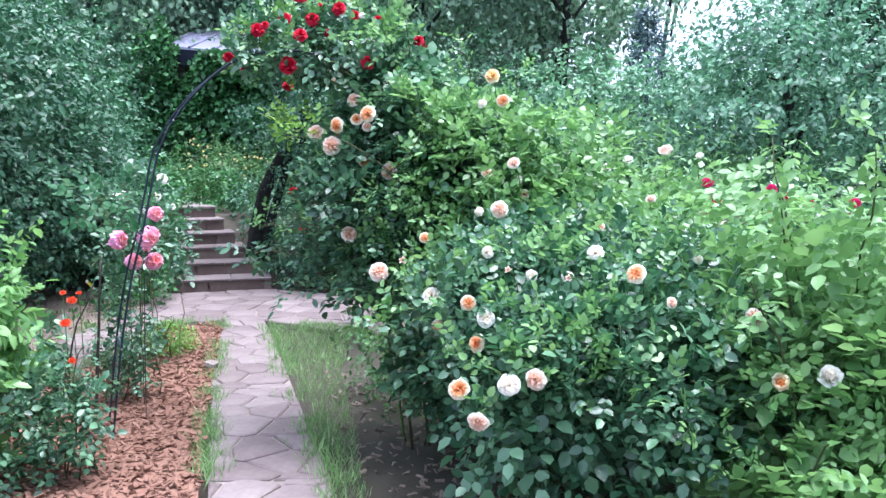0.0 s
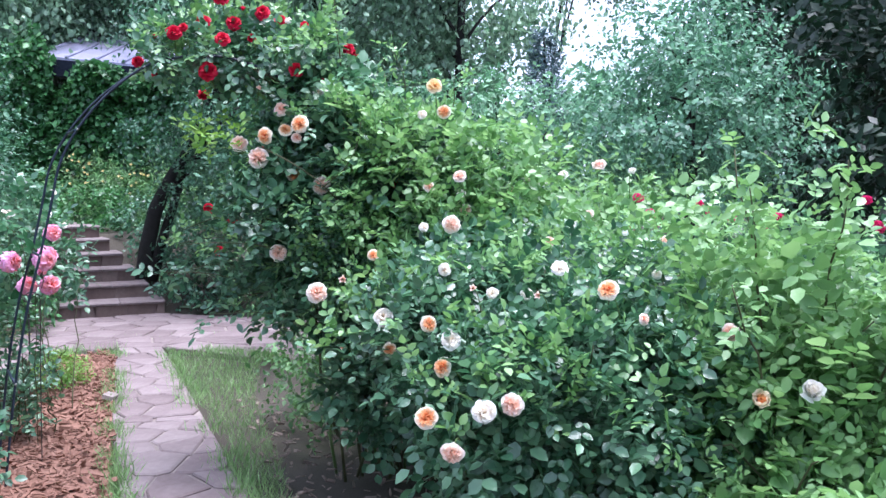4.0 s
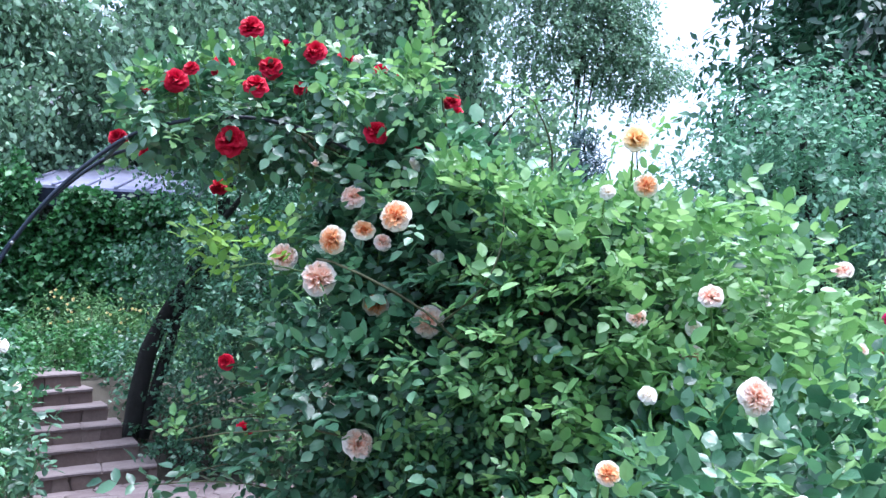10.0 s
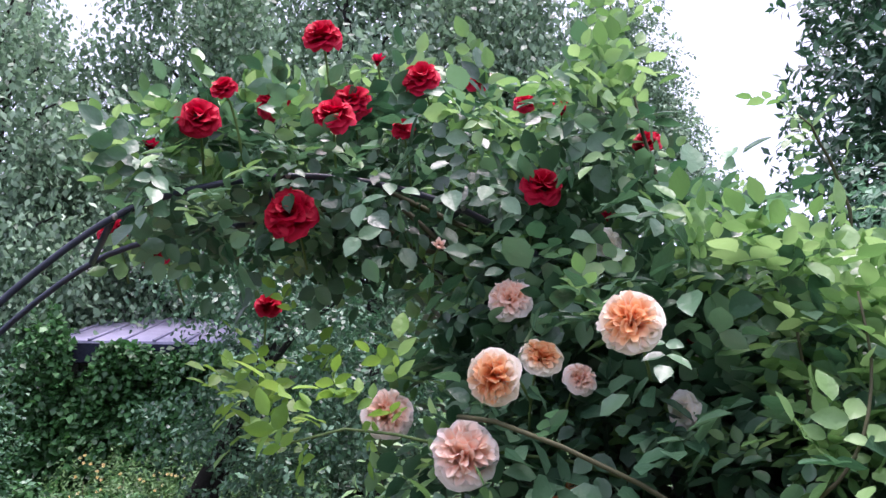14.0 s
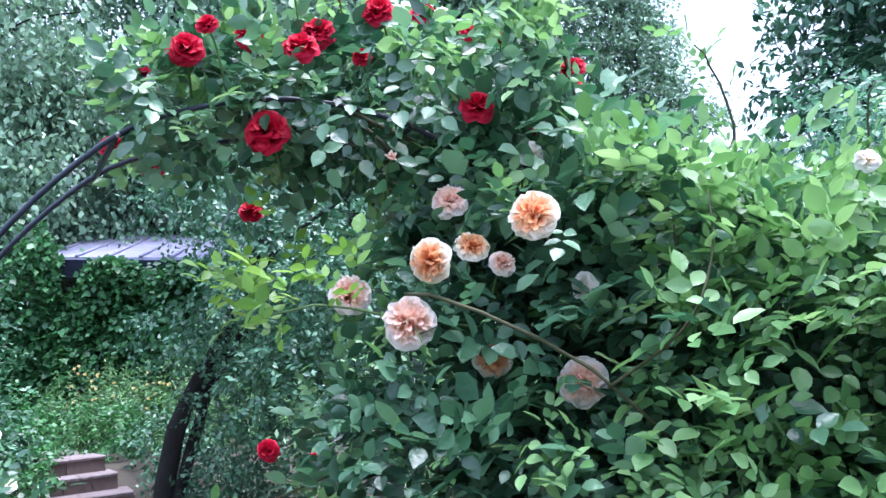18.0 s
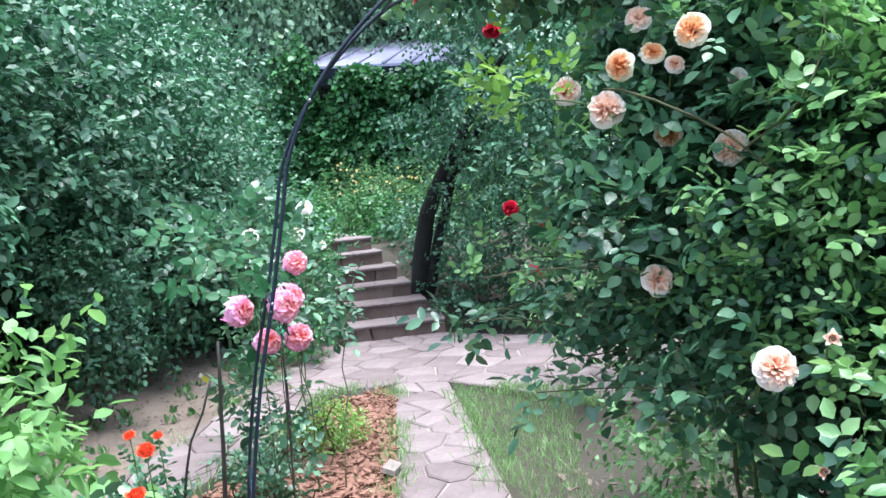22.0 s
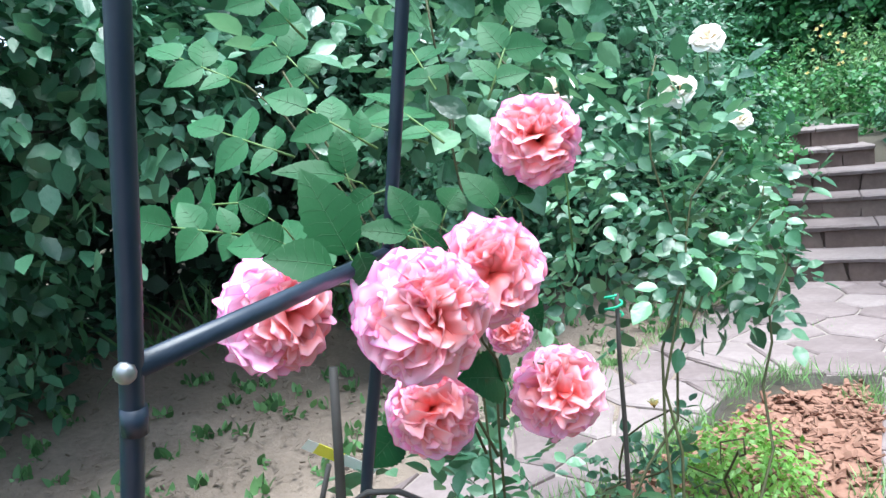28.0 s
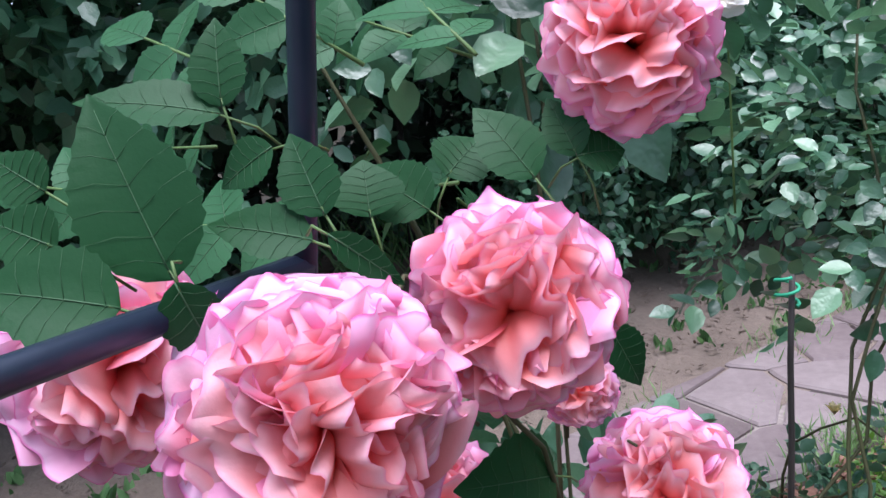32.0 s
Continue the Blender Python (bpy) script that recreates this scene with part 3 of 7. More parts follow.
def slab(name, poly, z0, z1):
    bm = bmesh.new()
    top = [bm.verts.new((x, y, z1)) for x, y in poly]
    low = [bm.verts.new((x, y, z0)) for x, y in poly]
    bm.faces.new(top)
    bm.faces.new(low[::-1])
    for k in range(len(poly)):
        bm.faces.new((top[k], low[k], low[(k + 1) % len(poly)], top[(k + 1) % len(poly)]))
    bmesh.ops.recalc_face_normals(bm, faces=bm.faces)
    return bm


garden_path = part("path_flagstone", slab("path_bed", PATH_L + PATH_R[::-1], -0.08, -0.008), M_JOINT)
tagged(garden_path, "narrow crazy-paved garden path of mauve-grey sandstone", "path", kind="structure")
plaza = part("pavement_landing", slab("landing_bed", PLAZA, -0.08, -0.006), M_JOINT)
tagged(plaza, "crazy-paved sandstone landing before the steps", "paving", kind="structure")
side_path = part("path_side", slab("side_bed", LEFTWAY, -0.08, -0.010), M_JOINT)
tagged(side_path, "crazy-paved side path of mauve-grey sandstone slabs", "path", kind="structure")

# steps: front edges from left to right, one riser each
RISE = 0.16
STEP_L = [(-3.34, 10.42), (-3.47, 10.78), (-3.6, 11.17), (-3.72, 11.52), (-3.86, 11.89), (-3.98, 12.27)]
STEP_R = [(-2.27, 10.74), (-2.53, 11.11), (-2.77, 11.46), (-3.0, 11.8), (-3.25, 12.17), (-3.48, 12.54)]
stairs = thing("stone_steps", "five low garden steps of brown sandstone, ivy at both sides", "steps", kind="structure", at=(-2.9, 10.6, 0))
sr = np.random.default_rng(21)
for k in range(6):
    a, b = np.array(STEP_L[k]), np.array(STEP_R[k])
    along = (b - a) / np.hypot(*(b - a))
    fwd = np.array([along[1], -along[0]])
    depth = 0.62 if k < 5 else 2.4
    z1 = RISE * (k + 1)
    # core behind the facing
    core = [tuple(a - fwd * 0.03), tuple(b - fwd * 0.03), tuple(b - fwd * depth), tuple(a - fwd * depth)]
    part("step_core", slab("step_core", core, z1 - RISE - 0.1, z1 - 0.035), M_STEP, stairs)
    # tread slabs with an uneven nosing
    cuts = np.sort(np.concatenate([[0, 1], 0.5 + sr.uniform(-0.12, 0.12, 1)]))
    for c0, c1 in zip(cuts[:-1], cuts[1:]):
        n = 9
        front = [a + (b - a) * (c0 + 0.004 + (c1 - c0 - 0.008) * i / (n - 1)) + fwd * (0.03 + sr.normal() * 0.008) for i in range(n)]
        bm = bmesh.new()
        rows = []
        for zz, off in ((z1 - 0.035, 0.0), (z1 - 0.012, 0.006), (z1, -0.008)):
            rows.append([bm.verts.new((p[0] + fwd[0] * off, p[1] + fwd[1] * off, zz + sr.normal() * 0.002)) for p in front])
        backrow = [bm.verts.new((p[0] - fwd[0] * depth, p[1] - fwd[1] * depth, z1)) for p in front]
        for r0, r1 in ((rows[0], rows[1]), (rows[1], rows[2]), (rows[2], backrow)):
            for i in range(n - 1):
                bm.faces.new((r0[i], r0[i + 1], r1[i + 1], r1[i]))
        bm.faces.new([rows[0][i] for i in range(n)][::-1] + [backrow[0], backrow[-1]])
        bmesh.ops.recalc_face_normals(bm, faces=bm.faces)
        part("tread_slab", bm, M_TREAD, stairs)
    # facing stones of the riser
    pos = 0.0
    ln = np.hypot(*(b - a))
    while pos < ln - 0.02:
        w = min(sr.uniform(0.14, 0.4), ln - pos)
        if ln - pos - w < 0.1:
            w = ln - pos
        bm = bmesh.new()
        lean0, lean1 = sr.uniform(-0.03, 0.03, 2)
        q = [(pos + 0.006, 0.0), (pos + w - 0.006, 0.0), (pos + w - 0.006 + lean1, RISE - 0.038), (pos + 0.006 + lean0, RISE - 0.038)]
        bulge = sr.uniform(0.0, 0.012)
        f = [bm.verts.new((*(a + along * x + fwd * bulge), z1 - RISE + z)) for x, z in q]
        f2 = [bm.verts.new((*(a + along * x - fwd * 0.04), z1 - RISE + z)) for x, z in q]
        bm.faces.new(f)
        for i in range(4):
            bm.faces.new((f[i], f2[i], f2[(i + 1) % 4], f[(i + 1) % 4]))
        bmesh.ops.recalc_face_normals(bm, faces=bm.faces)
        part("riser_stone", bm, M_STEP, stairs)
        pos += w

# mulch bed between the two paths
BED = [(-2.3, 8.42), (-2.14, 8.12), (-1.74, 6.55), (-1.42, 5.3), (-1.18, 4.45), (-0.6, 2.4), (-2.45, 2.4), (-2.75, 5.2), (-2.62, 7.2), (-2.56, 8.1)]
bed = part("ground_mulch_bed", slab("mulch_bed", BED, -0.1, 0.012), M_MULCH)
tagged(bed, "rose bed covered with red-brown bark mulch", "flower bed", kind="structure")


def inside(poly, x, y):
    c = np.zeros(len(x), bool)
    for k in range(len(poly)):
        (x0, y0), (x1, y1) = poly[k], poly[(k + 1) % len(poly)]
        hit = ((y0 > y) != (y1 > y)) & (x < (x1 - x0) * (y - y0) / (y1 - y0 + 1e-12) + x0)
        c ^= hit
    return c


def scatter(poly, n):
    q = np.array(poly)
    lo, hi = q.min(0), q.max(0)
    x, y = rng.uniform(lo[0], hi[0], n * 3), rng.uniform(lo[1], hi[1], n * 3)
    k = inside(poly, x, y)
    return np.stack([x[k], y[k]], 1)[:n]


def chips(name, xy, z, size):
    n = len(xy)
    L = size * rng.uniform(0.5, 1.5, n)[:, None]
    d = rand_unit(n) * np.array([1, 1, 0.35])
    d = unit(d)
    s = unit(np.cross(d, np.array([0, 0, 1.0]) + 0.5 * rng.normal(size=(n, 3))))
    u = np.cross(s, d)
    c = np.concatenate([xy, np.full((n, 1), z)], 1)
    c[:, 2] += rng.random(n) * 0.02 + soil_rise(xy[:, 0])
    v = np.empty((n, 8, 3))
    for i in range(8):
        sx, sy, sz = (1 if i & 1 else -1), (1 if i & 2 else -1), (1 if i & 4 else -1)
        v[:, i] = c + d * L * sx * 0.5 + s * L * sy * 0.18 * rng.uniform(0.5, 1.3, (n, 1)) + u * L * 0.06 * sz
    q = np.array([(0, 2, 3, 1), (4, 5, 7, 6), (0, 1, 5, 4), (2, 6, 7, 3), (0, 4, 6, 2), (1, 3, 7, 5)])
    return mesh_np(name, v, None, (q[None] + (np.arange(n) * 8)[:, None, None]).reshape(-1, 4), False)


mulch = part("bark_mulch", chips("bark_mulch", scatter(BED, 6500), 0.016, 0.042), M_MULCH)
tagged(mulch, "loose red-brown bark chips covering the rose bed", "mulch", kind="stuff")


# ---- blooms ----
def petal_np(width, length, cup, curl, ruffle, r, nu=5, nv=4):
    """A petal that stands at the origin: u across, v from base to rim. It points up z and faces +y inward."""
    u, v = np.meshgrid(np.linspace(-1, 1, nu), np.linspace(0, 1, nv))
    half = width * (0.22 + 0.78 * np.sin(np.pi / 2 * np.clip(v * 1.3, 0, 1)))
    x = u * half * (1 - 0.12 * v ** 4)
    z = length * v * (1 - 0.3 * np.abs(u) ** 2.4)
    y = -cup * np.sin(v * np.pi * 0.5) * length + cup * 1.2 * length * (u ** 2) * (0.35 + 0.4 * v) - curl * length * np.clip(v - 0.62, 0, 1) ** 2 * 4
    ph = r.uniform(0, 6.28, 3)
    wave = ruffle * v ** 1.6 * (np.sin(u * 4.0 + ph[0]) + 0.4 * np.sin(u * 8.0 + ph[1])) * length
    y = y + wave
    z = z + 0.45 * ruffle * v ** 2 * np.sin(u * 6.0 + ph[2]) * length
    p = np.stack([x.ravel(), y.ravel(), z.ravel()], 1)
    i = (np.arange(nv - 1)[:, None] * nu + np.arange(nu - 1)[None]).ravel()
    return p, np.stack([i, i + 1, i + nu + 1, i + nu], 1)


def turn_petal(p, lean, out, a, z0, twist=0.0):
    """Leans a petal out by an angle, sets it out from the axis and turns it about the axis."""
    ct, st = math.cos(twist), math.sin(twist)
    x, y0 = p[:, 0] * ct - p[:, 1] * st, p[:, 0] * st + p[:, 1] * ct
    c, s = math.cos(lean), math.sin(lean)
    y, z = y0 * c - p[:, 2] * s, y0 * s + p[:, 2] * c
    y = y - out
    ca, sa = math.cos(a), math.sin(a)
    return np.stack([x * ca - y * sa, x * sa + y * ca, z + z0], 1)


def cup_petal(R, az, half, th0, th1, curl, ruffle, r, nu=5, nv=4, frill=5.0):
    """A petal that follows a ball of radius R from near its foot up to the polar angle th1; its lip curls out."""
    u, v = np.meshgrid(np.linspace(-1, 1, nu), np.linspace(0, 1, nv))
    ph = r.uniform(0, 6.28, 4)
    th = th0 + (th1 - th0) * v * (1 - 0.2 * np.abs(u) ** 3 * v) + ruffle * 0.9 * v ** 2 * np.sin(u * frill * 0.7 + ph[3])
    a = az + u * half * (0.35 + 0.65 * np.sin(np.pi / 2 * np.clip(v * 1.25, 0, 1)))
    wave = np.sin(u * frill + ph[0]) + 0.55 * np.sin(u * frill * 2.1 + ph[1]) + 0.3 * np.sin(u * frill * 4.3 + ph[2])
    rad = R * (1 + curl * np.clip(v - 0.55, 0, 1) ** 2 * 4.9) + ruffle * v ** 3 * wave
    p = np.stack([(rad * np.sin(th) * np.cos(a)).ravel(), (rad * np.sin(th) * np.sin(a)).ravel(), (-rad * np.cos(th)).ravel()], 1)
    i = (np.arange(nv - 1)[:, None] * nu + np.arange(nu - 1)[None]).ravel()
    return p, np.stack([i, i + 1, i + nu + 1, i + nu], 1)


def bloom_petals(seed, rings, ruffle, nu=5, nv=4, spread=1.0):
    """A cupped old-rose bloom of radius 1 that faces +z: guard petals round a crowded crinkled heart."""
    r = np.random.default_rng(seed)
    out = []
    for ri, (R, th, curl, n) in enumerate(((0.9, 88, 0.3, 6), (0.87, 99, 0.2, 6), (0.82, 108, 0.1, 6))):
        for k in range(n):
            out.append(cup_petal(R * r.uniform(0.95, 1.05), 6.283 * k / n + ri * 0.6 + r.normal() * 0.12, 0.62 * r.uniform(0.8, 1.15), 0.35, radians(th * r.uniform(0.94, 1.05)) * (2 - spread), curl * r.uniform(0.3, 1.7), ruffle * 1.3, r, nu, nv, 3.5))
    for k in range(4):
        out.append(cup_petal(0.54, 1.571 * k + r.normal() * 0.1, 0.95, 0.3, radians(166), 0.0, ruffle * 0.4, r, nu, nv, 3.0))
    inner = rings * 8
    for k in range(inner):
        f = ((k + 0.5) / inner) ** 0.5
        p, q = petal_np(0.16 * r.uniform(0.8, 1.5), 0.82 * r.uniform(0.92, 1.08), 0.05, 0.05, ruffle * 1.5, r, nu, nv)
        out.append((turn_petal(p, radians(12 * f + r.normal() * 7), 0.6 * f, k * 2.4, -0.17 - 0.17 * f * f, r.normal() * 0.9), q))
    return out


def rosette_petals(seed, n, spread=95, flare=0.2, ruffle=0.06, wide=0.36, twist=0.9, guard=0.25, nu=9, nv=6, deep=0.86, cupped=0.25, broad=0.55, drop=0.24, frill=0.3):
    """A full bloom of radius 1 that faces +z: n petals with wavy lips laid over a dome, folded every way at the heart, broad at the outside.
    Each: vertices, quads, and for each vertex how far out its petal stands and how far up the petal it lies."""
    r = np.random.default_rng(seed)
    u, t = np.meshgrid(np.linspace(-1, 1, nu), np.linspace(0, 1, nv))
    i = (np.arange(nv - 1)[:, None] * nu + np.arange(nu - 1)[None]).ravel()
    q = np.stack([i, i + 1, i + nu + 1, i + nu], 1)
    out = []
    for k in range(n):
        s = (k + 0.5) / n
        outer = max(0.0, (s - (1 - guard)) / guard)
        th = math.acos(1 - s * (1 - math.cos(radians(spread)))) + r.normal() * 0.07
        ph = k * 2.4 + r.normal() * 0.25
        d = np.array([math.sin(th) * math.cos(ph), math.sin(th) * math.sin(ph), math.cos(th)])
        a = np.array([-math.sin(ph), math.cos(ph), 0.0])
        e = np.array([math.cos(th) * math.cos(ph), math.cos(th) * math.sin(ph), -math.sin(th)])
        w = r.normal() * twist * (1 - s) ** 0.7
        a, e = a * math.cos(w) + e * math.sin(w), e * math.cos(w) - a * math.sin(w)
        R = r.uniform(0.84, 1.0) * (1 + 0.06 * outer)
        lip = d * R * np.array([1, 1, deep])
        foot = np.array([0, 0, -0.5]) + d * 0.08
        ctrl = d * 0.5 * np.array([1, 1, deep]) - e * cupped * (0.4 + s)
        v = (t * (1 - (drop + 0.16 * r.random()) * np.abs(u) ** 2.6))[..., None]
        p = foot * (1 - v) ** 2 + 2 * v * (1 - v) * ctrl + v ** 2 * lip
        kk = np.clip((v - 0.48) / 0.52, 0, 1)
        f = flare * r.uniform(0.4, 1.6) * (1 + 0.8 * outer)
        lean = 1 + 0.5 * np.sin(u * 2.1 + r.uniform(0, 6.28))[..., None]
        p = p + e * f * kk ** 1.6 * lean - d * f * 0.45 * kk ** 3
        half = wide * (1 + broad * min(1, outer * 2)) * r.uniform(0.75, 1.2)
        z = r.uniform(0, 6.28, 5)
        wave = np.sin(u * 3.8 + z[0]) + 0.8 * np.sin(u * 7.8 + z[1]) + frill * np.sin(u * 14 + z[2])
        crest = np.sin(u * 6.0 + z[3])
        amp = ruffle * (0.7 + 0.6 * r.random())
        p = p + a * (u * half * (0.25 + 0.75 * np.sin(1.57 * np.clip(t * 1.3, 0, 1))))[..., None]
        p = p + e * (amp * wave * t ** 2.2 - 0.35 * half * u ** 2 * (1 - outer))[..., None] + d * (-0.5 * (u * half) ** 2 * t * min(1, outer * 2) + amp * 0.6 * crest * t ** 3 + amp * 0.4 * np.sin(u * 11 + z[4]) * t ** 4)[..., None]
        uv = np.stack([np.full(u.size, s), t.ravel()], 1)
        out.append((p.reshape(-1, 3), q, uv))
    return out


def petal_uv(me, uv):
    layer = me.uv_layers.new(name="petal")
    idx = np.empty(len(me.loops), np.int32)
    me.loops.foreach_get("vertex_index", idx)
    layer.data.foreach_set("uv", np.asarray(uv, np.float32)[idx].ravel())


def join_rosette(name, pieces, mat, nu=9):
    """The petals of a bloom, grown together at its base."""
    vs, qs, ts, uvs, off = [np.array([(0.0, 0.0, -0.5)])], [], [], [np.array([(0.5, 0.0)])], 1
    i = np.arange(nu - 1)
    for v, q, uv in pieces:
        vs.append(v[nu:]), uvs.append(uv[nu:])
        qs.append(q[nu - 1:] - nu + off)
        ts.append(np.stack([np.zeros(nu - 1, int), i + off, i + 1 + off], 1))
        off += len(v) - nu
    me = mesh_np(name, np.concatenate(vs), np.concatenate(ts), np.concatenate(qs))
    petal_uv(me, np.concatenate(uvs))
    me.materials.append(mat)
    return me


def bud_petals(seed, nu=5, nv=4):
    r = np.random.default_rng(seed)
    out = []
    for k in range(8):
        p, q = petal_np(0.34, 1.3 * r.uniform(0.85, 1.1), 0.28, 0.06 if k > 3 else 0.2, 0.03, r, nu, nv)
        out.append((turn_petal(p, radians(6 + (14 if k < 4 else 0)), 0.12, k * 2.4, -0.6), q))
    return out


def join_np(name, pieces, nu=5):
    """The petals of a bloom, grown together at its base."""
    vs, qs, ts, off = [np.array([(0.0, 0.0, -0.85)])], [], [], 1
    i = np.arange(nu - 1)
    for v, q in pieces:
        vs.append(v[nu:])
        qs.append(q[nu - 1:] - nu + off)
        ts.append(np.stack([np.zeros(nu - 1, int), i + 1 + off, i + off], 1)[:, [0, 2, 1]])
        off += len(v) - nu
    return mesh_np(name, np.concatenate(vs), np.concatenate(ts), np.concatenate(qs))


BLOOMS = {}
CLOSE = {}
for kind, mat, n, spread, flare, ruffle, wide, twist, deep, guard, broad in (("red", Q_RED, 52, 104, 0.1, 0.025, 0.34, 0.4, 0.85, 0.5, 0.6), ("apricot", Q_APRICOT, 96, 98, 0.03, 0.018, 0.2, 0.8, 0.6, 0.17, 2.4), ("cream", Q_CREAM, 90, 102, 0.04, 0.02, 0.2, 0.8, 0.7, 0.22, 2.2), ("white", Q_WHITE, 36, 94, 0.1, 0.03, 0.34, 0.7, 0.7, 0.4, 0.9), ("yellow", Q_YELLOW, 32, 86, 0.1, 0.03, 0.36, 0.6, 0.95, 0.4, 0.8)):
    CLOSE[kind] = [join_rosette(kind + "_bloom", rosette_petals(900 + 10 * n + variant, n, spread, flare, ruffle, wide, twist, guard, 9, 6, deep, 0.25, broad), mat) for variant in range(4)]
for kind, mat, rings, ruf, spread in (("red", P_RED, 6, 0.05, 0.95), ("apricot", P_APRICOT, 8, 0.05, 0.9), ("cream", P_CREAM, 8, 0.05, 0.95), ("white", P_WHITE, 5, 0.05, 1.0), ("cerise", P_CERISE, 4, 0.05, 0.9), ("scarlet", P_ORANGE, 1, 0.12, 1.15), ("yellow", P_APRICOT, 5, 0.05, 0.75), ("red_bud", P_RED, 0, 0, 1), ("cream_bud", P_CREAM, 0, 0, 1), ("yellow_bud", P_YELLOW, 0, 0, 1)):
    BLOOMS[kind] = []
    for variant in range(3):
        pieces = bud_petals(variant) if rings == 0 else bloom_petals(100 * len(BLOOMS) + variant, rings, ruf, 5, 4, spread * (1, 0.88, 0.95)[variant])
        me = join_np(kind + "_bloom", pieces)
        me.materials.append(mat)
        BLOOMS[kind].append(me)


def face(way, spin=0.0):
    """The turn that lays +z along way."""
    return Vector(way).to_track_quat("Z", "Y").to_matrix().to_4x4() @ Matrix.Rotation(spin, 4, "Z")


bloom_count = [0]


def bloom(kind, place, radius, way, parent, label="", close=False):
    k = bloom_count[0] = bloom_count[0] + 1
    ob = new("bloom", CLOSE[kind][k % 4] if close and kind in CLOSE else BLOOMS[kind][k % 3])
    ob.parent = parent
    ob.matrix_parent_inverse = Matrix.Translation(parent.location).inverted()
    ob.matrix_basis = Matrix.Translation(place) @ face(way, k * 1.3) @ Matrix.Diagonal((radius * 0.98, radius * 0.98, radius * 0.95, 1))
    return tagged(ob, label)


# ---- garden arch ----
arch = thing("garden_arch", "slightly leaning blue-black tubular steel rose arch with rungs", "garden arch", at=(-0.9, 5.15, 0))
ARCH = [(-1.82, 0.0), (-1.762, 0.5), (-1.702, 0.85), (-1.636, 1.109), (-1.609, 1.22), (-1.574, 1.37), (-1.534, 1.54), (-1.45, 1.705), (-1.312, 1.867), (-1.14, 2.0), (-1.0, 2.045), (-0.85, 2.06), (-0.7, 2.04), (-0.55, 1.985), (-0.43, 1.9), (-0.34, 1.79), (-0.26, 1.6), (-0.2, 1.3), (-0.15, 1.0), (-0.08, 0.5), (-0.02, 0.0)]


def smooth_line(p, n):
    """A smooth line of n points through the points p."""
    p = np.asarray(p, float)
    s = np.concatenate([[0], np.cumsum(np.linalg.norm(np.diff(p, axis=0), axis=1))])
    out = []
    for t in np.linspace(0, s[-1], n):
        k = min(max(np.searchsorted(s, t) - 1, 0), len(p) - 2)
        f = (t - s[k]) / (s[k + 1] - s[k])
        p0, p1, p2, p3 = p[max(k - 1, 0)], p[k], p[k + 1], p[min(k + 2, len(p) - 1)]
        out.append(0.5 * (2 * p1 + (p2 - p0) * f + (2 * p0 - 5 * p1 + 4 * p2 - p3) * f * f + (3 * p1 - p0 - 3 * p2 + p3) * f ** 3))
    return np.array(out)


def arch_at(x, z, rear):
    aside = float(np.interp(x, (-1.82, -1.76, -1.64, -1.53, -1.4, -1.2, -0.6), (0.165, 0.16, 0.147, 0.147, 0.138, 0.135, 0.09)))
    behind = float(np.interp(x, (-1.82, -1.5, -1.2, -0.9), (0.312, 0.312, 0.29, 0.275)))
    return (x - rear * aside, 5.029 - 0.03 * max(0.0, 1 - z) * (1 - rear) + behind * rear, z)


for rear in (0, 1):
    pts = smooth_line([arch_at(x, z, rear) for x, z in ARCH], 90)
    hoop = part("hoop", tubes("hoop", [(pts, 0.0061)], 12), M_TUBE, arch)
    for k in (3, 18):
        x, z = ARCH[k]
        p = np.array(arch_at(x, z, rear))
        part("sleeve", tubes("sleeve", [([p + (-0.007, 0, -0.034), p + (-0.004, 0, -0.02)], 0.007)], 12), M_TUBE, hoop)
for k in (1, 3, 7, 9, 11, 13, 15, 18):
    x, z = ARCH[k]
    a, b = np.array(arch_at(x, z, 0)), np.array(arch_at(x, z, 1))
    part("rung", tubes("rung", [([a, a + (b - a) * 0.5, b], 0.0064)], 10), M_TUBE, arch)
    bolt_dir = unit(np.array([0.6, -0.8, 0.0]))
    h = a + bolt_dir * 0.007
    part("bolt", tubes("bolt", [([h - bolt_dir * 0.002, h + bolt_dir * 0.001, h + bolt_dir * 0.0035], [0.0058, 0.0058, 0.003])], 10), M_STEEL, arch)


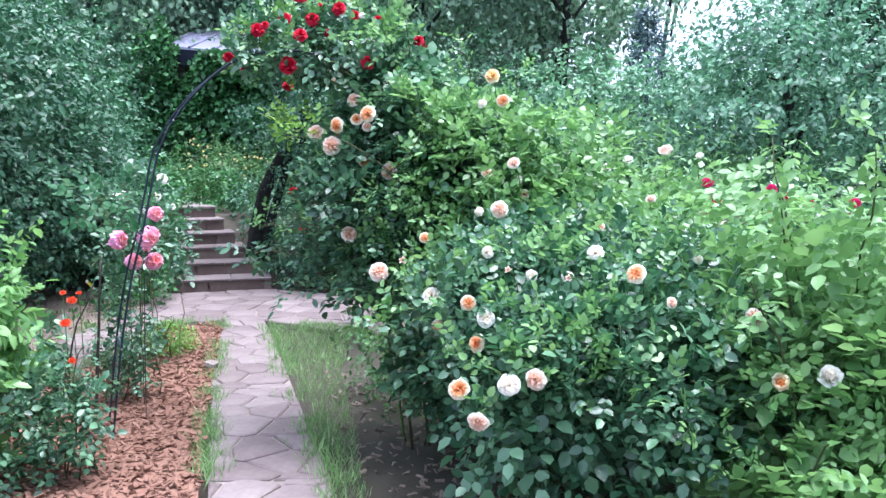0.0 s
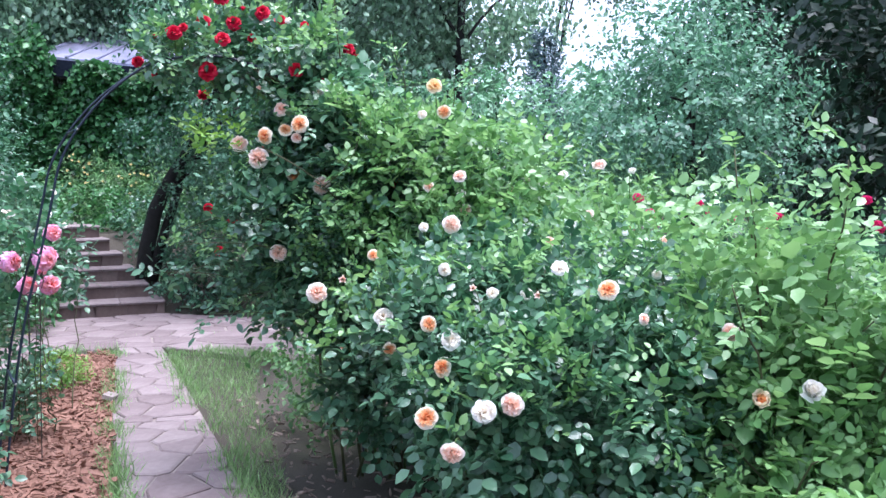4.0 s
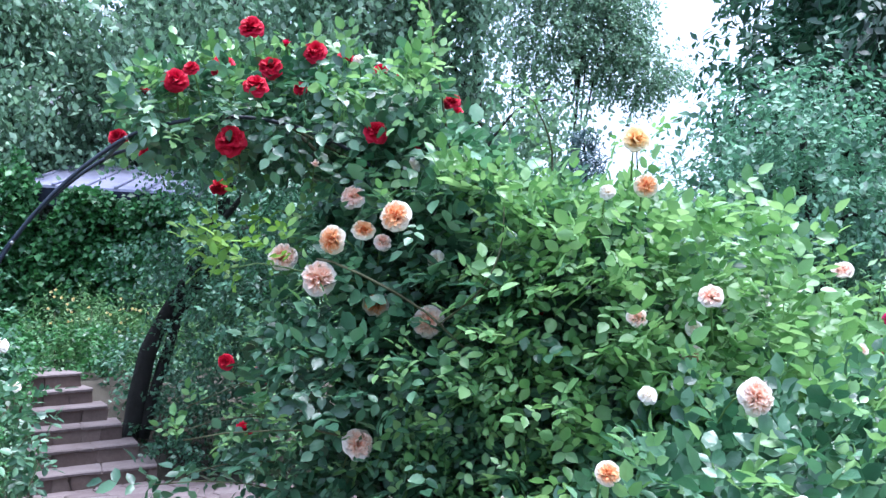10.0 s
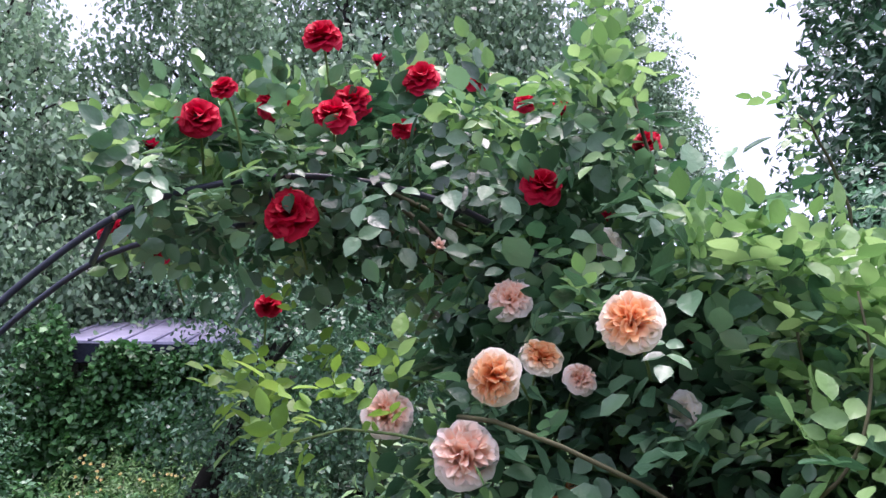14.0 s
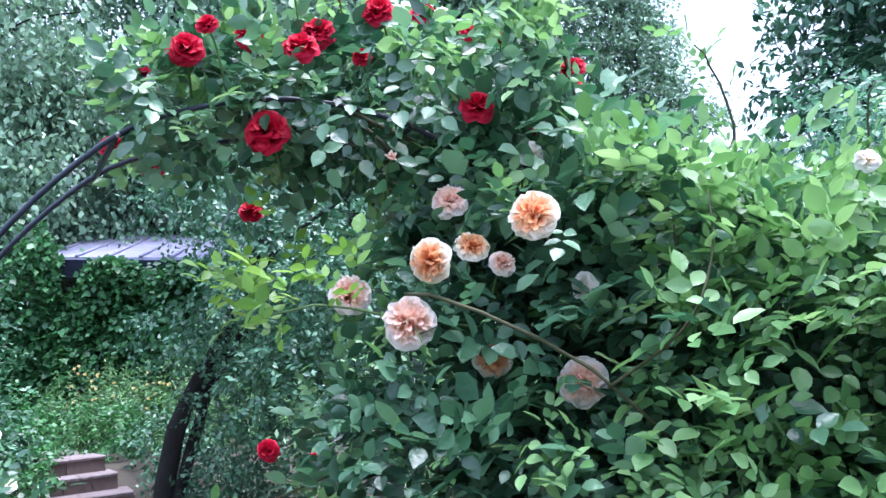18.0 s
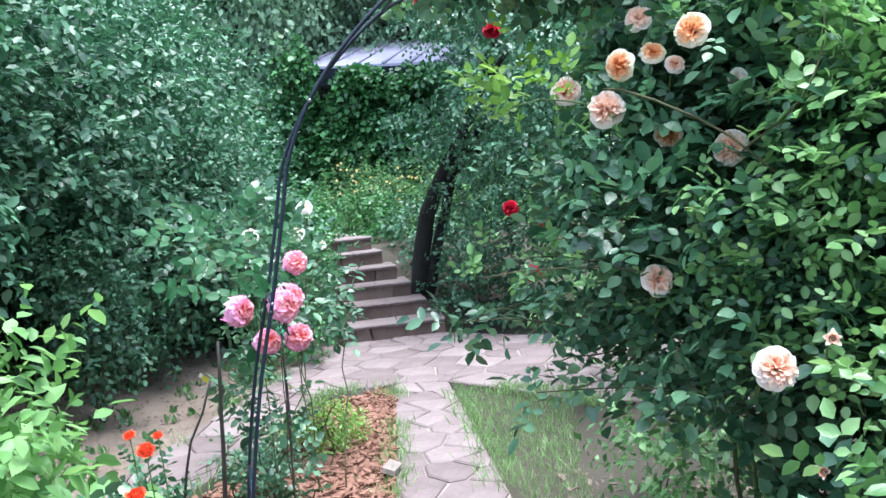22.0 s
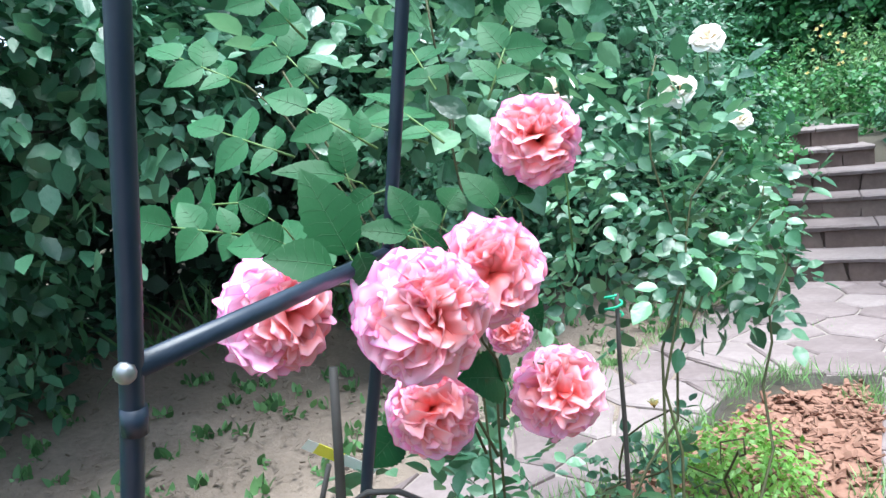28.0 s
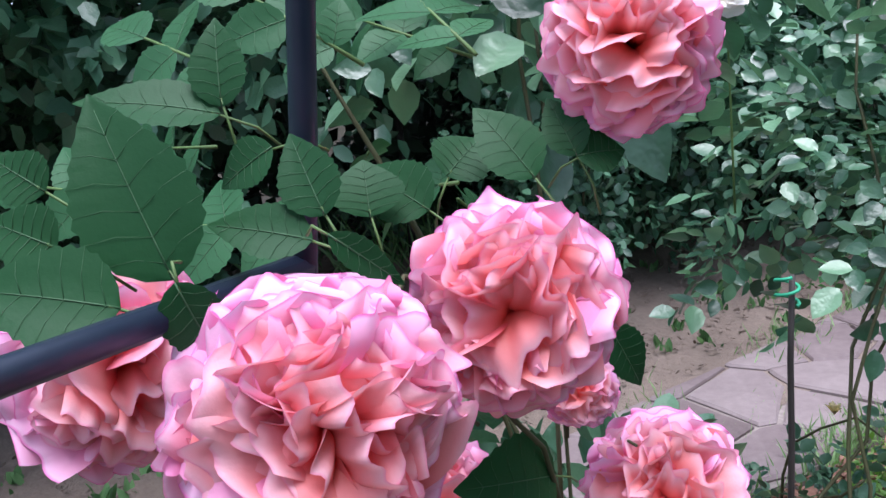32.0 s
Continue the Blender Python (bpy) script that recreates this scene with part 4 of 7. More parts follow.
# ---- rose bushes ----
def rose_bush(name, label, blobs, n_leaf, leaf_size, mat, canes, seed, base, light=0.0, group="rose bushes", depth=0.45, cut=None, uneven=0.22, fine=1, inner=None):
    b = thing(name, label, "rose bush", group, at=(*base, 0))
    p, o = shell(blobs, n_leaf, depth, seed, uneven, 0.05, cut)
    sets = rose_leaves(p, o, leaf_size)
    near_part("foliage", mat, [sets], b, 0.74, fine, "dense five-part rose leaves")
    if n_leaf > 1000:
        p, o = shell([(x, y, z, rx * 0.72, ry * 0.72, rz * 0.72) for x, y, z, rx, ry, rz in blobs], n_leaf // 2, 0.6, seed + 3, uneven, 0.05, inner or cut)
        near_part("inner_foliage", mat, [rose_leaves(p, o, leaf_size * 1.25)], b, 0.8, 1, "older leaves inside the bush")
    if light:
        q, w = shell([(x, y, z, rx * 1.06, ry * 1.06, rz * 1.06) for x, y, z, rx, ry, rz in blobs], int(n_leaf * light), 0.1, seed + 1, uneven, 0.3, cut)
        near_part("young_foliage", M_ROSE_LIGHT, [rose_leaves(q, w, leaf_size * 0.85, 0.5)], b, 0.7, fine, "pale green young leaves")
    r = np.random.default_rng(seed)
    B = np.array(blobs)
    for k in range(canes):
        i = r.integers(len(B))
        d = unit(r.normal(size=3) * (1, 1, 0.6) + (0, 0, 0.9))
        tip = B[i, :3] + d * B[i, 3:] * r.uniform(0.85, 1.12)
        if cut is not None and not cut(tip[None])[0]:
            continue
        foot = np.array([base[0] + r.normal() * 0.12, base[1] + r.normal() * 0.12, -0.02])
        line = bend(foot, tip, 10, -0.12, 0.08)
        part("cane", tubes("cane", [(line, np.linspace(0.009 if n_leaf > 1000 else 0.0045, 0.0022, 10))], 5), M_CANE if k % 3 or n_leaf < 1000 else M_GREENSTEM, b)
    return b


def stem_to(parent, place, way, length=0.16, mat=None):
    """A flower stalk behind a bloom."""
    w = unit(np.array(way, float))
    a = np.array(place) - w * 0.01
    e = a - w * length * 0.7 - np.array([0, 0, length * 0.3])
    part("stalk", tubes("stalk", [(bend(e, a, 5, -0.02), np.linspace(0.0026, 0.0018, 5))], 4), mat or M_GREENSTEM, parent)


# where the blooms stand
REDS = [(-0.779, 5.04, 2.334, 1.0), (-0.991, 4.99, 2.157, 1.0), (-0.871, 5.08, 2.225, 1.0), (-0.93, 4.89, 2.161, 0.6), (-0.728, 5.1, 2.229, 1.0), (-0.76, 4.92, 2.118, 1.0), (-0.594, 5.13, 2.287, 1.0), (-0.502, 5.05, 2.237, 0.8), (-0.84, 5.0, 1.98, 1.25), (-0.424, 4.94, 1.987, 1.0), (-0.392, 5.15, 2.235, 0.6), (-0.64, 5.06, 2.152, 0.6), (-0.177, 5.09, 2.114, 0.8), (-0.145, 5.2, 2.112, 0.55), (-1.237, 5.33, 2.07, 0.8), (-1.122, 5.24, 1.993, 0.85), (-0.946, 5.5, 1.93, 0.85), (-0.945, 5.6, 1.32, 0.8), (-0.811, 5.52, 1.277, 0.95), (-0.883, 5.56, 1.086, 0.8), (0.038, 5.03, 1.46, 0.85), (-0.2, 4.95, 1.715, 0.35), (0.112, 5.0, 1.706, 0.35), (-0.3, 5.0, 1.95, 0.3), (-0.68, 5.05, 2.29, 0.4), (-0.06, 5.0, 1.93, 0.35), (-0.33, 5.1, 2.2, 0.45), (-1.1, 5.1, 2.16, 0.4), (-0.59, 4.98, 1.62, 0.3)]
WARM = [("cream", -0.597, 4.84, 1.567, 1.3), ("apricot", -0.557, 4.757, 1.663, 1.05), ("apricot", -0.397, 4.652, 1.708, 1.12), ("white", -0.324, 4.948, 1.889, 0.72), ("cream", -0.698, 4.97, 1.638, 1.1), ("cream", -0.309, 4.8, 1.44, 1.2), ("cream", -0.495, 4.93, 1.80, 1.0), ("apricot", -0.473, 4.85, 1.695, 0.9), ("cream", -0.422, 4.84, 1.66, 0.68), ("apricot", -0.441, 4.93, 1.496, 1.05), ("white", -0.275, 4.84, 1.606, 0.8), ("cream", -0.507, 4.78, 1.13, 1.15), ("cream", -0.322, 4.36, 0.994, 1.18), ("yellow", 0.183, 4.5, 1.862, 0.98), ("apricot", 0.235, 4.58, 1.761, 0.85), ("white", 0.14, 4.6, 1.75, 0.6), ("cream_bud", -0.2, 4.95, 1.675, 0.5), ("cream_bud", -0.215, 4.36, 1.048, 0.5), ("apricot", -0.104, 3.98, 1.177, 0.6), ("white", -0.465, 5.04, 2.235, 0.5), ("cream_bud", -0.6, 4.95, 1.9, 0.35)]
SHRUB = [("white", -0.072, 3.88, 0.961, 1.15), ("apricot", 0.063, 3.63, 0.973, 0.9), ("white", 0.12, 3.51, 0.94, 1.05), ("apricot", 0.093, 3.48, 0.86, 1.05), ("apricot", 0.03, 3.39, 0.726, 1.1), ("white", 0.186, 3.27, 0.773, 1.15), ("cream", 0.27, 3.27, 0.79, 1.1), ("cream", 0.09, 3.24, 0.665, 1.1), ("apricot", 0.612, 3.44, 1.1, 1.1), ("white", 0.517, 3.67, 1.149, 1.0), ("white", 0.439, 3.82, 1.043, 0.8), ("white", 0.294, 3.72, 1.058, 0.75), ("white", 0.138, 3.8, 1.136, 0.8), ("cream", 0.193, 4.02, 1.286, 1.1), ("white", 0.122, 4.36, 1.262, 0.7), ("cream", 0.335, 4.6, 1.327, 0.9), ("cream", 0.269, 4.33, 1.473, 0.9), ("apricot", -0.05, 3.9, 0.842, 0.8), ("cream_bud", -0.215, 4.5, 0.735, 0.5), ("cream", 0.16, 4.5, 1.43, 0.8), ("white", 0.3, 4.5, 1.4, 0.7), ("cream", 0.73, 3.44, 1.005, 0.6), ("white", 0.93, 3.84, 1.105, 0.6), ("cream", 0.63, 4.24, 1.205, 0.7), ("cream_bud", 0.2, 3.55, 1.1, 0.4), ("cream_bud", 0.4, 3.5, 1.08, 0.4)]


def clear_of(blooms, q, r=0.07):
    """Which places keep clear of the open faces of the blooms, which nod towards the path."""
    c = np.array(blooms)
    keep = np.ones(len(q), bool)
    for x, y, z in c:
        out = y - q[:, 1]
        keep &= ~((np.hypot(q[:, 0] - x + 0.12 * out, q[:, 2] - z + 0.1 * out) < r) & (out > -0.02) & (out < 0.6))
    return keep


CLIMBER_BLOOMS = [(x, y, z) for x, y, z, k in REDS if k > 0.45] + [(x, y, z) for kind, x, y, z, k in WARM]
SHRUB_BLOOMS = [(x, y, z) for kind, x, y, z, k in SHRUB]


# the climber over the arch
def climber_top(q):
    return (q[:, 2] < np.interp(q[:, 0], (-0.35, -0.27, -0.19, -0.12, 0.06, 0.39), (2.36, 2.2, 2.06, 1.88, 1.77, 1.73)) + 0.06 * np.sin(q[:, 0] * 23 + q[:, 1] * 17)) & (q[:, 2] > 0.88 + 0.13 * np.sin(q[:, 0] * 9 + q[:, 1] * 7)) & ((q[:, 0] < -0.2) | (q[:, 2] < 1.7 + 0.4 * (q[:, 1] - 4.5) + 0.05 * np.sin(q[:, 0] * 19 + q[:, 1] * 13))) & clear_of(CLIMBER_BLOOMS, q, 0.09)


climber = rose_bush("climbing_rose", "climbing rose smothering the steel arch, crimson and apricot blooms", [
    (-0.9, 5.16, 2.1, 0.36, 0.24, 0.13), (-0.55, 5.15, 2.11, 0.4, 0.3, 0.16), (-0.25, 5.15, 1.88, 0.36, 0.36, 0.24), (0.08, 5.1, 1.5, 0.45, 0.42, 0.32),
    (-0.28, 5.0, 1.45, 0.42, 0.36, 0.42), (0.12, 5.05, 1.05, 0.62, 0.5, 0.5), (-0.24, 5.0, 0.98, 0.32, 0.34, 0.4), (0.2, 4.95, 0.5, 0.6, 0.5, 0.5),
    (-0.58, 5.02, 1.25, 0.24, 0.24, 0.3), (-0.08, 4.85, 0.45, 0.32, 0.32, 0.35)], 5400, 0.04, M_ROSE, 26, 31, (0.0, 5.1), 0.08, depth=0.5, cut=climber_top, uneven=0.24, fine=2, inner=lambda q: (q[:, 2] > 0.1) & (q[:, 2] < 2.0) & (q[:, 0] > -0.45) & (q[:, 1] > 4.75))
# young leaves, their light colour also standing in for lit foliage
p, o = shell([(0.2, 5.0, 1.5, 0.52, 0.52, 0.42), (0.35, 4.95, 1.2, 0.5, 0.5, 0.45), (0.02, 4.95, 1.72, 0.32, 0.4, 0.27)], 560, 0.15, 37, 0.2, 0.4, climber_top)
near_part("young_foliage", M_ROSE_LIGHT, [rose_leaves(p, o, 0.04, 0.4)], climber, 0.7, 2, "light green leaves, young and coloured as lit")
p, o = shell([(0.35, 4.75, 1.35, 0.42, 0.3, 0.5), (0.2, 4.75, 1.65, 0.35, 0.25, 0.25)], 520, 0.12, 39, 0.25, 0.6, climber_top)
near_part("young_foliage", M_ROSE_LIGHT, [rose_leaves(p, o, 0.041, 0.4)], climber, 0.7, 2, "light green leaves, young and coloured as lit")

p, o = shell([(-0.82, 5.12, 2.14, 0.26, 0.26, 0.1), (-0.6, 5.12, 2.18, 0.38, 0.3, 0.13), (-0.3, 5.1, 2.05, 0.3, 0.32, 0.16), (-0.05, 4.95, 1.75, 0.3, 0.3, 0.2)], 280, 0.3, 43, 0.25, 1.6, lambda q: climber_top(q) & (q[:, 2] > np.interp(q[:, 0], (-1.2, -0.6, -0.2, 0.1), (2.08, 2.14, 1.95, 1.7))))
near_part("young_foliage", M_ROSE_LIGHT, [rose_leaves(p, o, 0.038, 0.5)], climber, 0.7, 2, "light green leaves, young and coloured as lit")

# lighter leaf colour brightens the climber's front in place of light falling there
p, o = shell([(-0.2, 4.98, 1.42, 0.42, 0.4, 0.42), (0.1, 5.05, 1.1, 0.62, 0.52, 0.5), (-0.2, 4.98, 1.0, 0.34, 0.36, 0.4), (0.08, 5.05, 1.5, 0.45, 0.42, 0.32)], 760, 0.12, 47, 0.24, 0.9, lambda q: climber_top(q) & (q[:, 0] > -0.4) & (q[:, 1] < 5.1))
near_part("young_foliage", M_ROSE_LIGHT, [rose_leaves(p, o, 0.034, 0.4)], climber, 0.7, 2, "light green leaves, young and coloured as lit")
p, o = shell([(0.15, 4.85, 1.6, 0.28, 0.22, 0.2), (0.15, 4.76, 1.38, 0.32, 0.24, 0.26)], 420, 0.12, 45, 0.25, 1.1, climber_top)
near_part("young_foliage", M_ROSE_LIGHT, [rose_leaves(p, o, 0.036, 0.3)], climber, 0.68, 2, "light green leaves, young and coloured as lit")

for k in range(26):
    a, b = sorted(rng.uniform(0.49, 0.97, 2))
    if b - a < 0.2:
        continue
    f = np.linspace(a, b, 12)
    hoop_line = smooth_line([arch_at(x, z, 0.5) for x, z in ARCH], 200)
    line = hoop_line[(f * 199).astype(int)] + np.array([rng.normal() * 0.03, rng.normal() * 0.11, rng.normal() * 0.03 + 0.02]) + rng.normal(size=(12, 3)) * 0.012
    part("cane", tubes("cane", [(line, np.linspace(0.006, 0.003, 12))], 5), M_CANE, climber)

for x, y, z, s in REDS:
    top = z > 1.9
    way = (-0.1 + rng.normal() * 0.2, -0.9, (0.55 if top else 0.15) + rng.normal() * 0.18)
    bloom("red" if s > 0.45 else "red_bud", (x, y, z), 0.042 * s, way if s > 0.45 else (0.1, -0.3, 1), climber, "velvety crimson bloom" if s > 0.45 else "closed crimson bud", True)
    stem_to(climber, (x, y, z), way, 0.14)
for kind, x, y, z, s in WARM:
    way = (-0.12 + rng.normal() * 0.25, -0.9, 0.22 + rng.normal() * 0.22)
    bloom(kind, (x, y, z), 0.04 * s, way, climber, {"apricot": "apricot bloom with a quartered heart", "cream": "pale peach full bloom", "white": "white bloom", "yellow": "tall yellow-apricot bloom", "cream_bud": "closed peach bud"}[kind], True)
    stem_to(climber, (x, y, z), way, 0.15)
# bright young shoots and long canes
for pts, r in ((((-0.6, 4.85, 1.62), (-0.55, 4.75, 1.6), (-0.405, 4.7, 1.52), (-0.275, 4.69, 1.415), (-0.12, 4.72, 1.2), (0.0, 4.95, 0.7)), 0.0036), (((-0.3, 4.68, 1.43), (-0.205, 4.58, 1.51), (-0.148, 4.58, 1.613), (-0.13, 4.6, 1.72)), 0.003)):
    line = smooth_line(pts, 14)
    part("cane", tubes("cane", [(line, np.linspace(r, r * 0.5, 14))], 7), M_CANE, climber, "bare arching cane")
p = np.array([(-0.84, 4.85, 1.6), (-0.78, 4.85, 1.63), (-0.73, 4.86, 1.65), (-0.68, 4.87, 1.66)]).repeat(3, 0) + rng.normal(size=(12, 3)) * 0.018
near_part("young_shoot", M_LIME, [rose_leaves(p, unit(np.tile((-0.9, -0.2, 0.1), (12, 1))), 0.042, 0.3)], climber, 0.62, 2, "bright lime young leaves")
part("cane", tubes("cane", [(bend((-0.3, 4.95, 1.5), (-0.84, 4.85, 1.6), 9, -0.03, 0.02), np.linspace(0.004, 0.0018, 9))], 5), M_GREENSTEM, climber)
p = np.array([(-0.98, 5.5, 1.75), (-0.92, 5.45, 1.79), (-1.0, 5.5, 1.69), (-0.86, 5.4, 1.72), (-0.9, 5.42, 1.66)]).repeat(5, 0) + rng.normal(size=(25, 3)) * 0.04
near_part("young_shoot", M_LIME, [rose_leaves(p, unit(np.tile((-0.6, -0.6, 0.5), (25, 1))), 0.042, 0.3)], climber, 0.62, True, "bright lime young leaves")
for a, b in (((-0.1, 4.95, 0.7), (-1.06, 4.95, 1.03)), ((0.0, 4.85, 0.6), (-0.84, 4.86, 0.84)), ((-0.1, 4.85, 0.95), (-0.94, 4.75, 1.17)), ((-0.3, 5.0, 1.05), (-1.0, 4.97, 1.16)), ((-0.4, 5.0, 0.95), (-1.06, 5.1, 1.0)), ((-0.3, 4.95, 0.75), (-0.8, 4.92, 0.9)), ((-0.4, 5.0, 1.18), (-0.97, 5.0, 1.23)), ((-0.05, 4.9, 1.2), (0.14, 5.02, 1.93)), ((-0.1, 4.95, 1.4), (0.0, 5.08, 2.0)), ((-0.25, 4.9, 1.3), (0.35, 4.4, 1.0)), ((-0.2, 4.95, 1.9), (-0.25, 5.0, 2.42)), ((0.1, 4.95, 1.7), (0.02, 4.9, 2.08)), ((0.3, 4.9, 1.5), (0.32, 4.8, 1.95))):
    line = bend(a, b, 9, -0.08, 0.03)
    part("cane", tubes("cane", [(line, np.linspace(0.0042, 0.0016, 9))], 5), M_CANE, climber)
    low_one = b[2] <= 1.1
    m = 3 if low_one else 2
    q = line[3:].repeat(m, 0) + rng.normal(size=(6 * m, 3)) * 0.014
    near_part("shoot_leaves", M_ROSE if low_one else M_ROSE_LIGHT, [rose_leaves(q, unit(np.tile((b - np.array(a)) * 0.6 - (0, 0, 0.15 * low_one), (6 * m, 1)) + rng.normal(size=(6 * m, 3)) * 0.5), 0.046 if low_one else 0.027, -0.2 * low_one)], climber, 0.62, True)

# apricot shrub rose beside the path
shrub = rose_bush("shrub_rose", "wide shrub rose with creamy apricot blooms beside the path", [
    (0.3, 3.95, 0.62, 0.52, 0.55, 0.52), (0.75, 3.75, 0.6, 0.55, 0.5, 0.5), (0.35, 4.35, 0.85, 0.45, 0.45, 0.42), (0.8, 4.3, 0.75, 0.55, 0.5, 0.48), (0.3, 3.62, 0.55, 0.36, 0.3, 0.42), (0.05, 4.15, 0.6, 0.36, 0.4, 0.5)],
    4400, 0.041, M_ROSE, 24, 41, (0.45, 4.0), 0.2, depth=0.45, cut=lambda q: (q[:, 2] > 0.62 - 0.25 * np.clip(q[:, 0] - 0.6, 0, 1) + np.clip(0.12 - q[:, 0], 0, 0.3) + 0.12 * np.sin(q[:, 0] * 8 + q[:, 1] * 11)) & clear_of(SHRUB_BLOOMS, q, 0.075), uneven=0.22, fine=1, inner=lambda q: (q[:, 2] > 0.16 + 0.08 * np.sin(q[:, 0] * 10 + q[:, 1] * 9)) & (q[:, 2] < 0.95) & (q[:, 0] > 0.1))
for kind, x, y, z, s in SHRUB:
    way = (-0.25 + rng.normal() * 0.3, -0.85, 0.3 + rng.normal() * 0.3)
    bloom(kind, (x, y, z), 0.0345 * s, way, shrub, {"apricot": "apricot bloom", "cream": "pale peach full bloom", "white": "creamy white bloom", "cream_bud": "closed peach bud"}[kind], True)
    stem_to(shrub, (x, y, z), way, 0.15)

# pale young shrub near the path
pale = rose_bush("shrub_rose", "tall shrub rose with fresh pale green leaves", [
    (1.25, 3.55, 0.75, 0.4, 0.4, 0.65), (1.5, 3.35, 0.6, 0.5, 0.45, 0.55), (1.15, 3.4, 0.4, 0.4, 0.4, 0.4), (1.2, 2.9, 0.3, 0.35, 0.35, 0.4)],
    1500, 0.048, M_PALE, 16, 51, (1.3, 3.5), 0.0, depth=0.6, cut=lambda q: q[:, 2] > 0.3 + 0.12 * np.sin(q[:, 0] * 9 + q[:, 1] * 12), uneven=0.4)
for a, b in (((1.2, 3.5, 0.5), (1.0, 3.3, 1.42)), ((1.3, 3.5, 0.5), (1.25, 3.2, 1.5)), ((1.4, 3.4, 0.5), (1.55, 3.15, 1.38)), ((1.2, 3.4, 0.4), (0.85, 3.1, 1.15)), ((1.4, 3.4, 0.4), (1.4, 3.0, 1.25)), ((1.25, 3.5, 0.5), (1.1, 3.6, 1.55)), ((1.5, 3.4, 0.5), (1.75, 3.3, 1.45))):
    line = bend(a, b, 9, -0.05, 0.03)
    part("cane", tubes("cane", [(line, np.linspace(0.006, 0.0022, 9))], 5), M_CANE, pale)
    q = line[3:].repeat(3, 0) + rng.normal(size=(18, 3)) * 0.015
    near_part("shoot_leaves", M_PALE, [rose_leaves(q, unit(np.tile((b - np.array(a)) * 0.4, (18, 1)) + rng.normal(size=(18, 3)) * 0.5), 0.045, 0.1)], pale, 0.62, True)
for kind, x, y, z, s in (("cream", 0.95, 3.3, 0.98, 0.7), ("white", 1.1, 3.1, 0.85, 0.7), ("yellow", 1.0, 3.2, 0.8, 0.6), ("white", 1.3, 3.0, 0.9, 0.6)):
    bloom(kind, (x, y, z), 0.04 * s, (-0.4, -0.8, 0.4), pale)

# second row of roses
back_a = rose_bush("shrub_rose", "shrub rose with small cream blooms in the back row", [
    (0.85, 5.3, 0.85, 0.55, 0.55, 0.55), (1.35, 5.35, 0.8, 0.6, 0.6, 0.6), (1.9, 5.0, 0.7, 0.6, 0.6, 0.55), (1.3, 4.6, 0.6, 0.55, 0.5, 0.5)], 2200, 0.052, M_ROSE_LIGHT, 18, 61, (1.3, 5.1), 0.1, uneven=0.4, fine=0)
for kind, x, y, z, s in (("white", 0.69, 4.95, 1.47, 0.9), ("cream", 1.13, 5.2, 1.55, 0.9), ("white", 0.81, 5.15, 1.46, 0.7), ("white", 0.92, 5.15, 1.5, 0.7), ("white", 1.31, 5.2, 1.52, 0.5), ("cream", 0.6, 4.9, 1.42, 0.7), ("cream", 1.0, 4.95, 1.3, 0.6), ("cream", 1.29, 4.7, 1.18, 0.6)):
    bloom(kind, (x, y - 0.05, z), 0.034 * s, (-0.3, -0.7, 0.6), back_a)
    stem_to(back_a, (x, y, z), (-0.3, -0.7, 0.6), 0.2)
back_b = rose_bush("shrub_rose", "shrub rose with small cerise blooms in the back row", [
    (2.2, 5.9, 0.75, 0.6, 0.6, 0.6), (2.8, 5.5, 0.7, 0.65, 0.6, 0.55), (2.3, 4.4, 0.55, 0.6, 0.6, 0.5), (2.9, 4.6, 0.6, 0.6, 0.6, 0.5)], 2000, 0.054, M_ROSE, 16, 71, (2.5, 5.2), 0.2, uneven=0.38, fine=0)
for k in range(16):
    x, y = rng.uniform(1.35, 3.0), rng.uniform(5.0, 5.8)
    bloom("cerise", (x, y, 1.25 + rng.normal() * 0.09), 0.026, (-0.3, -0.8, 0.5), back_b)

# ---- plants of the left bed ----
lime = thing("green_shrub", "bright yellow-green leafy shrub at the edge of the bed", "shrub", at=(-2.35, 4.35, 0))
p, o = shell([(-2.42, 4.36, 0.75, 0.42, 0.4, 0.48), (-2.38, 4.44, 0.42, 0.38, 0.34, 0.4), (-2.68, 3.98, 0.9, 0.5, 0.45, 0.5)], 900, 0.6, 81, 0.15)
near_part("foliage", M_FRESH, [sprays(p, o, 9, 0.2, 0.07, 0.5)], lime, 0.58, True, "fresh green pointed leaves")
for k in range(12):
    tip = np.array([-2.35, 4.35, 0.8]) + rng.normal(size=3) * (0.22, 0.22, 0.25)
    part("stem", tubes("stem", [(bend((-2.35 + rng.normal() * 0.05, 4.4, -0.02), tip, 7, -0.05, 0.03), np.linspace(0.008, 0.003, 7))], 5), M_CANE, lime)

scarlet = rose_bush("rose_bush", "thin young rose with scarlet-orange blooms", [(-1.78, 4.42, 0.36, 0.17, 0.18, 0.33), (-1.98, 4.32, 0.26, 0.24, 0.22, 0.26)], 430, 0.038, M_ROSE, 6, 91, (-1.83, 4.42), 0.0, "roses in the mulch bed", 0.8)
for x, y, z, s in ((-1.73, 4.42, 0.86, 1.0), (-1.75, 4.39, 0.76, 1.0), (-1.74, 4.42, 0.58, 0.8), (-1.92, 4.38, 0.43, 0.8), (-1.78, 4.44, 0.89, 0.6), (-1.7, 4.43, 0.89, 0.55)):
    bloom("scarlet", (x, y, z), 0.02 * s, (0.2, -0.5, 0.8), scarlet, "scarlet-orange bloom")
    stem_to(scarlet, (x, y, z), (0.1, -0.3, 1), 0.3)

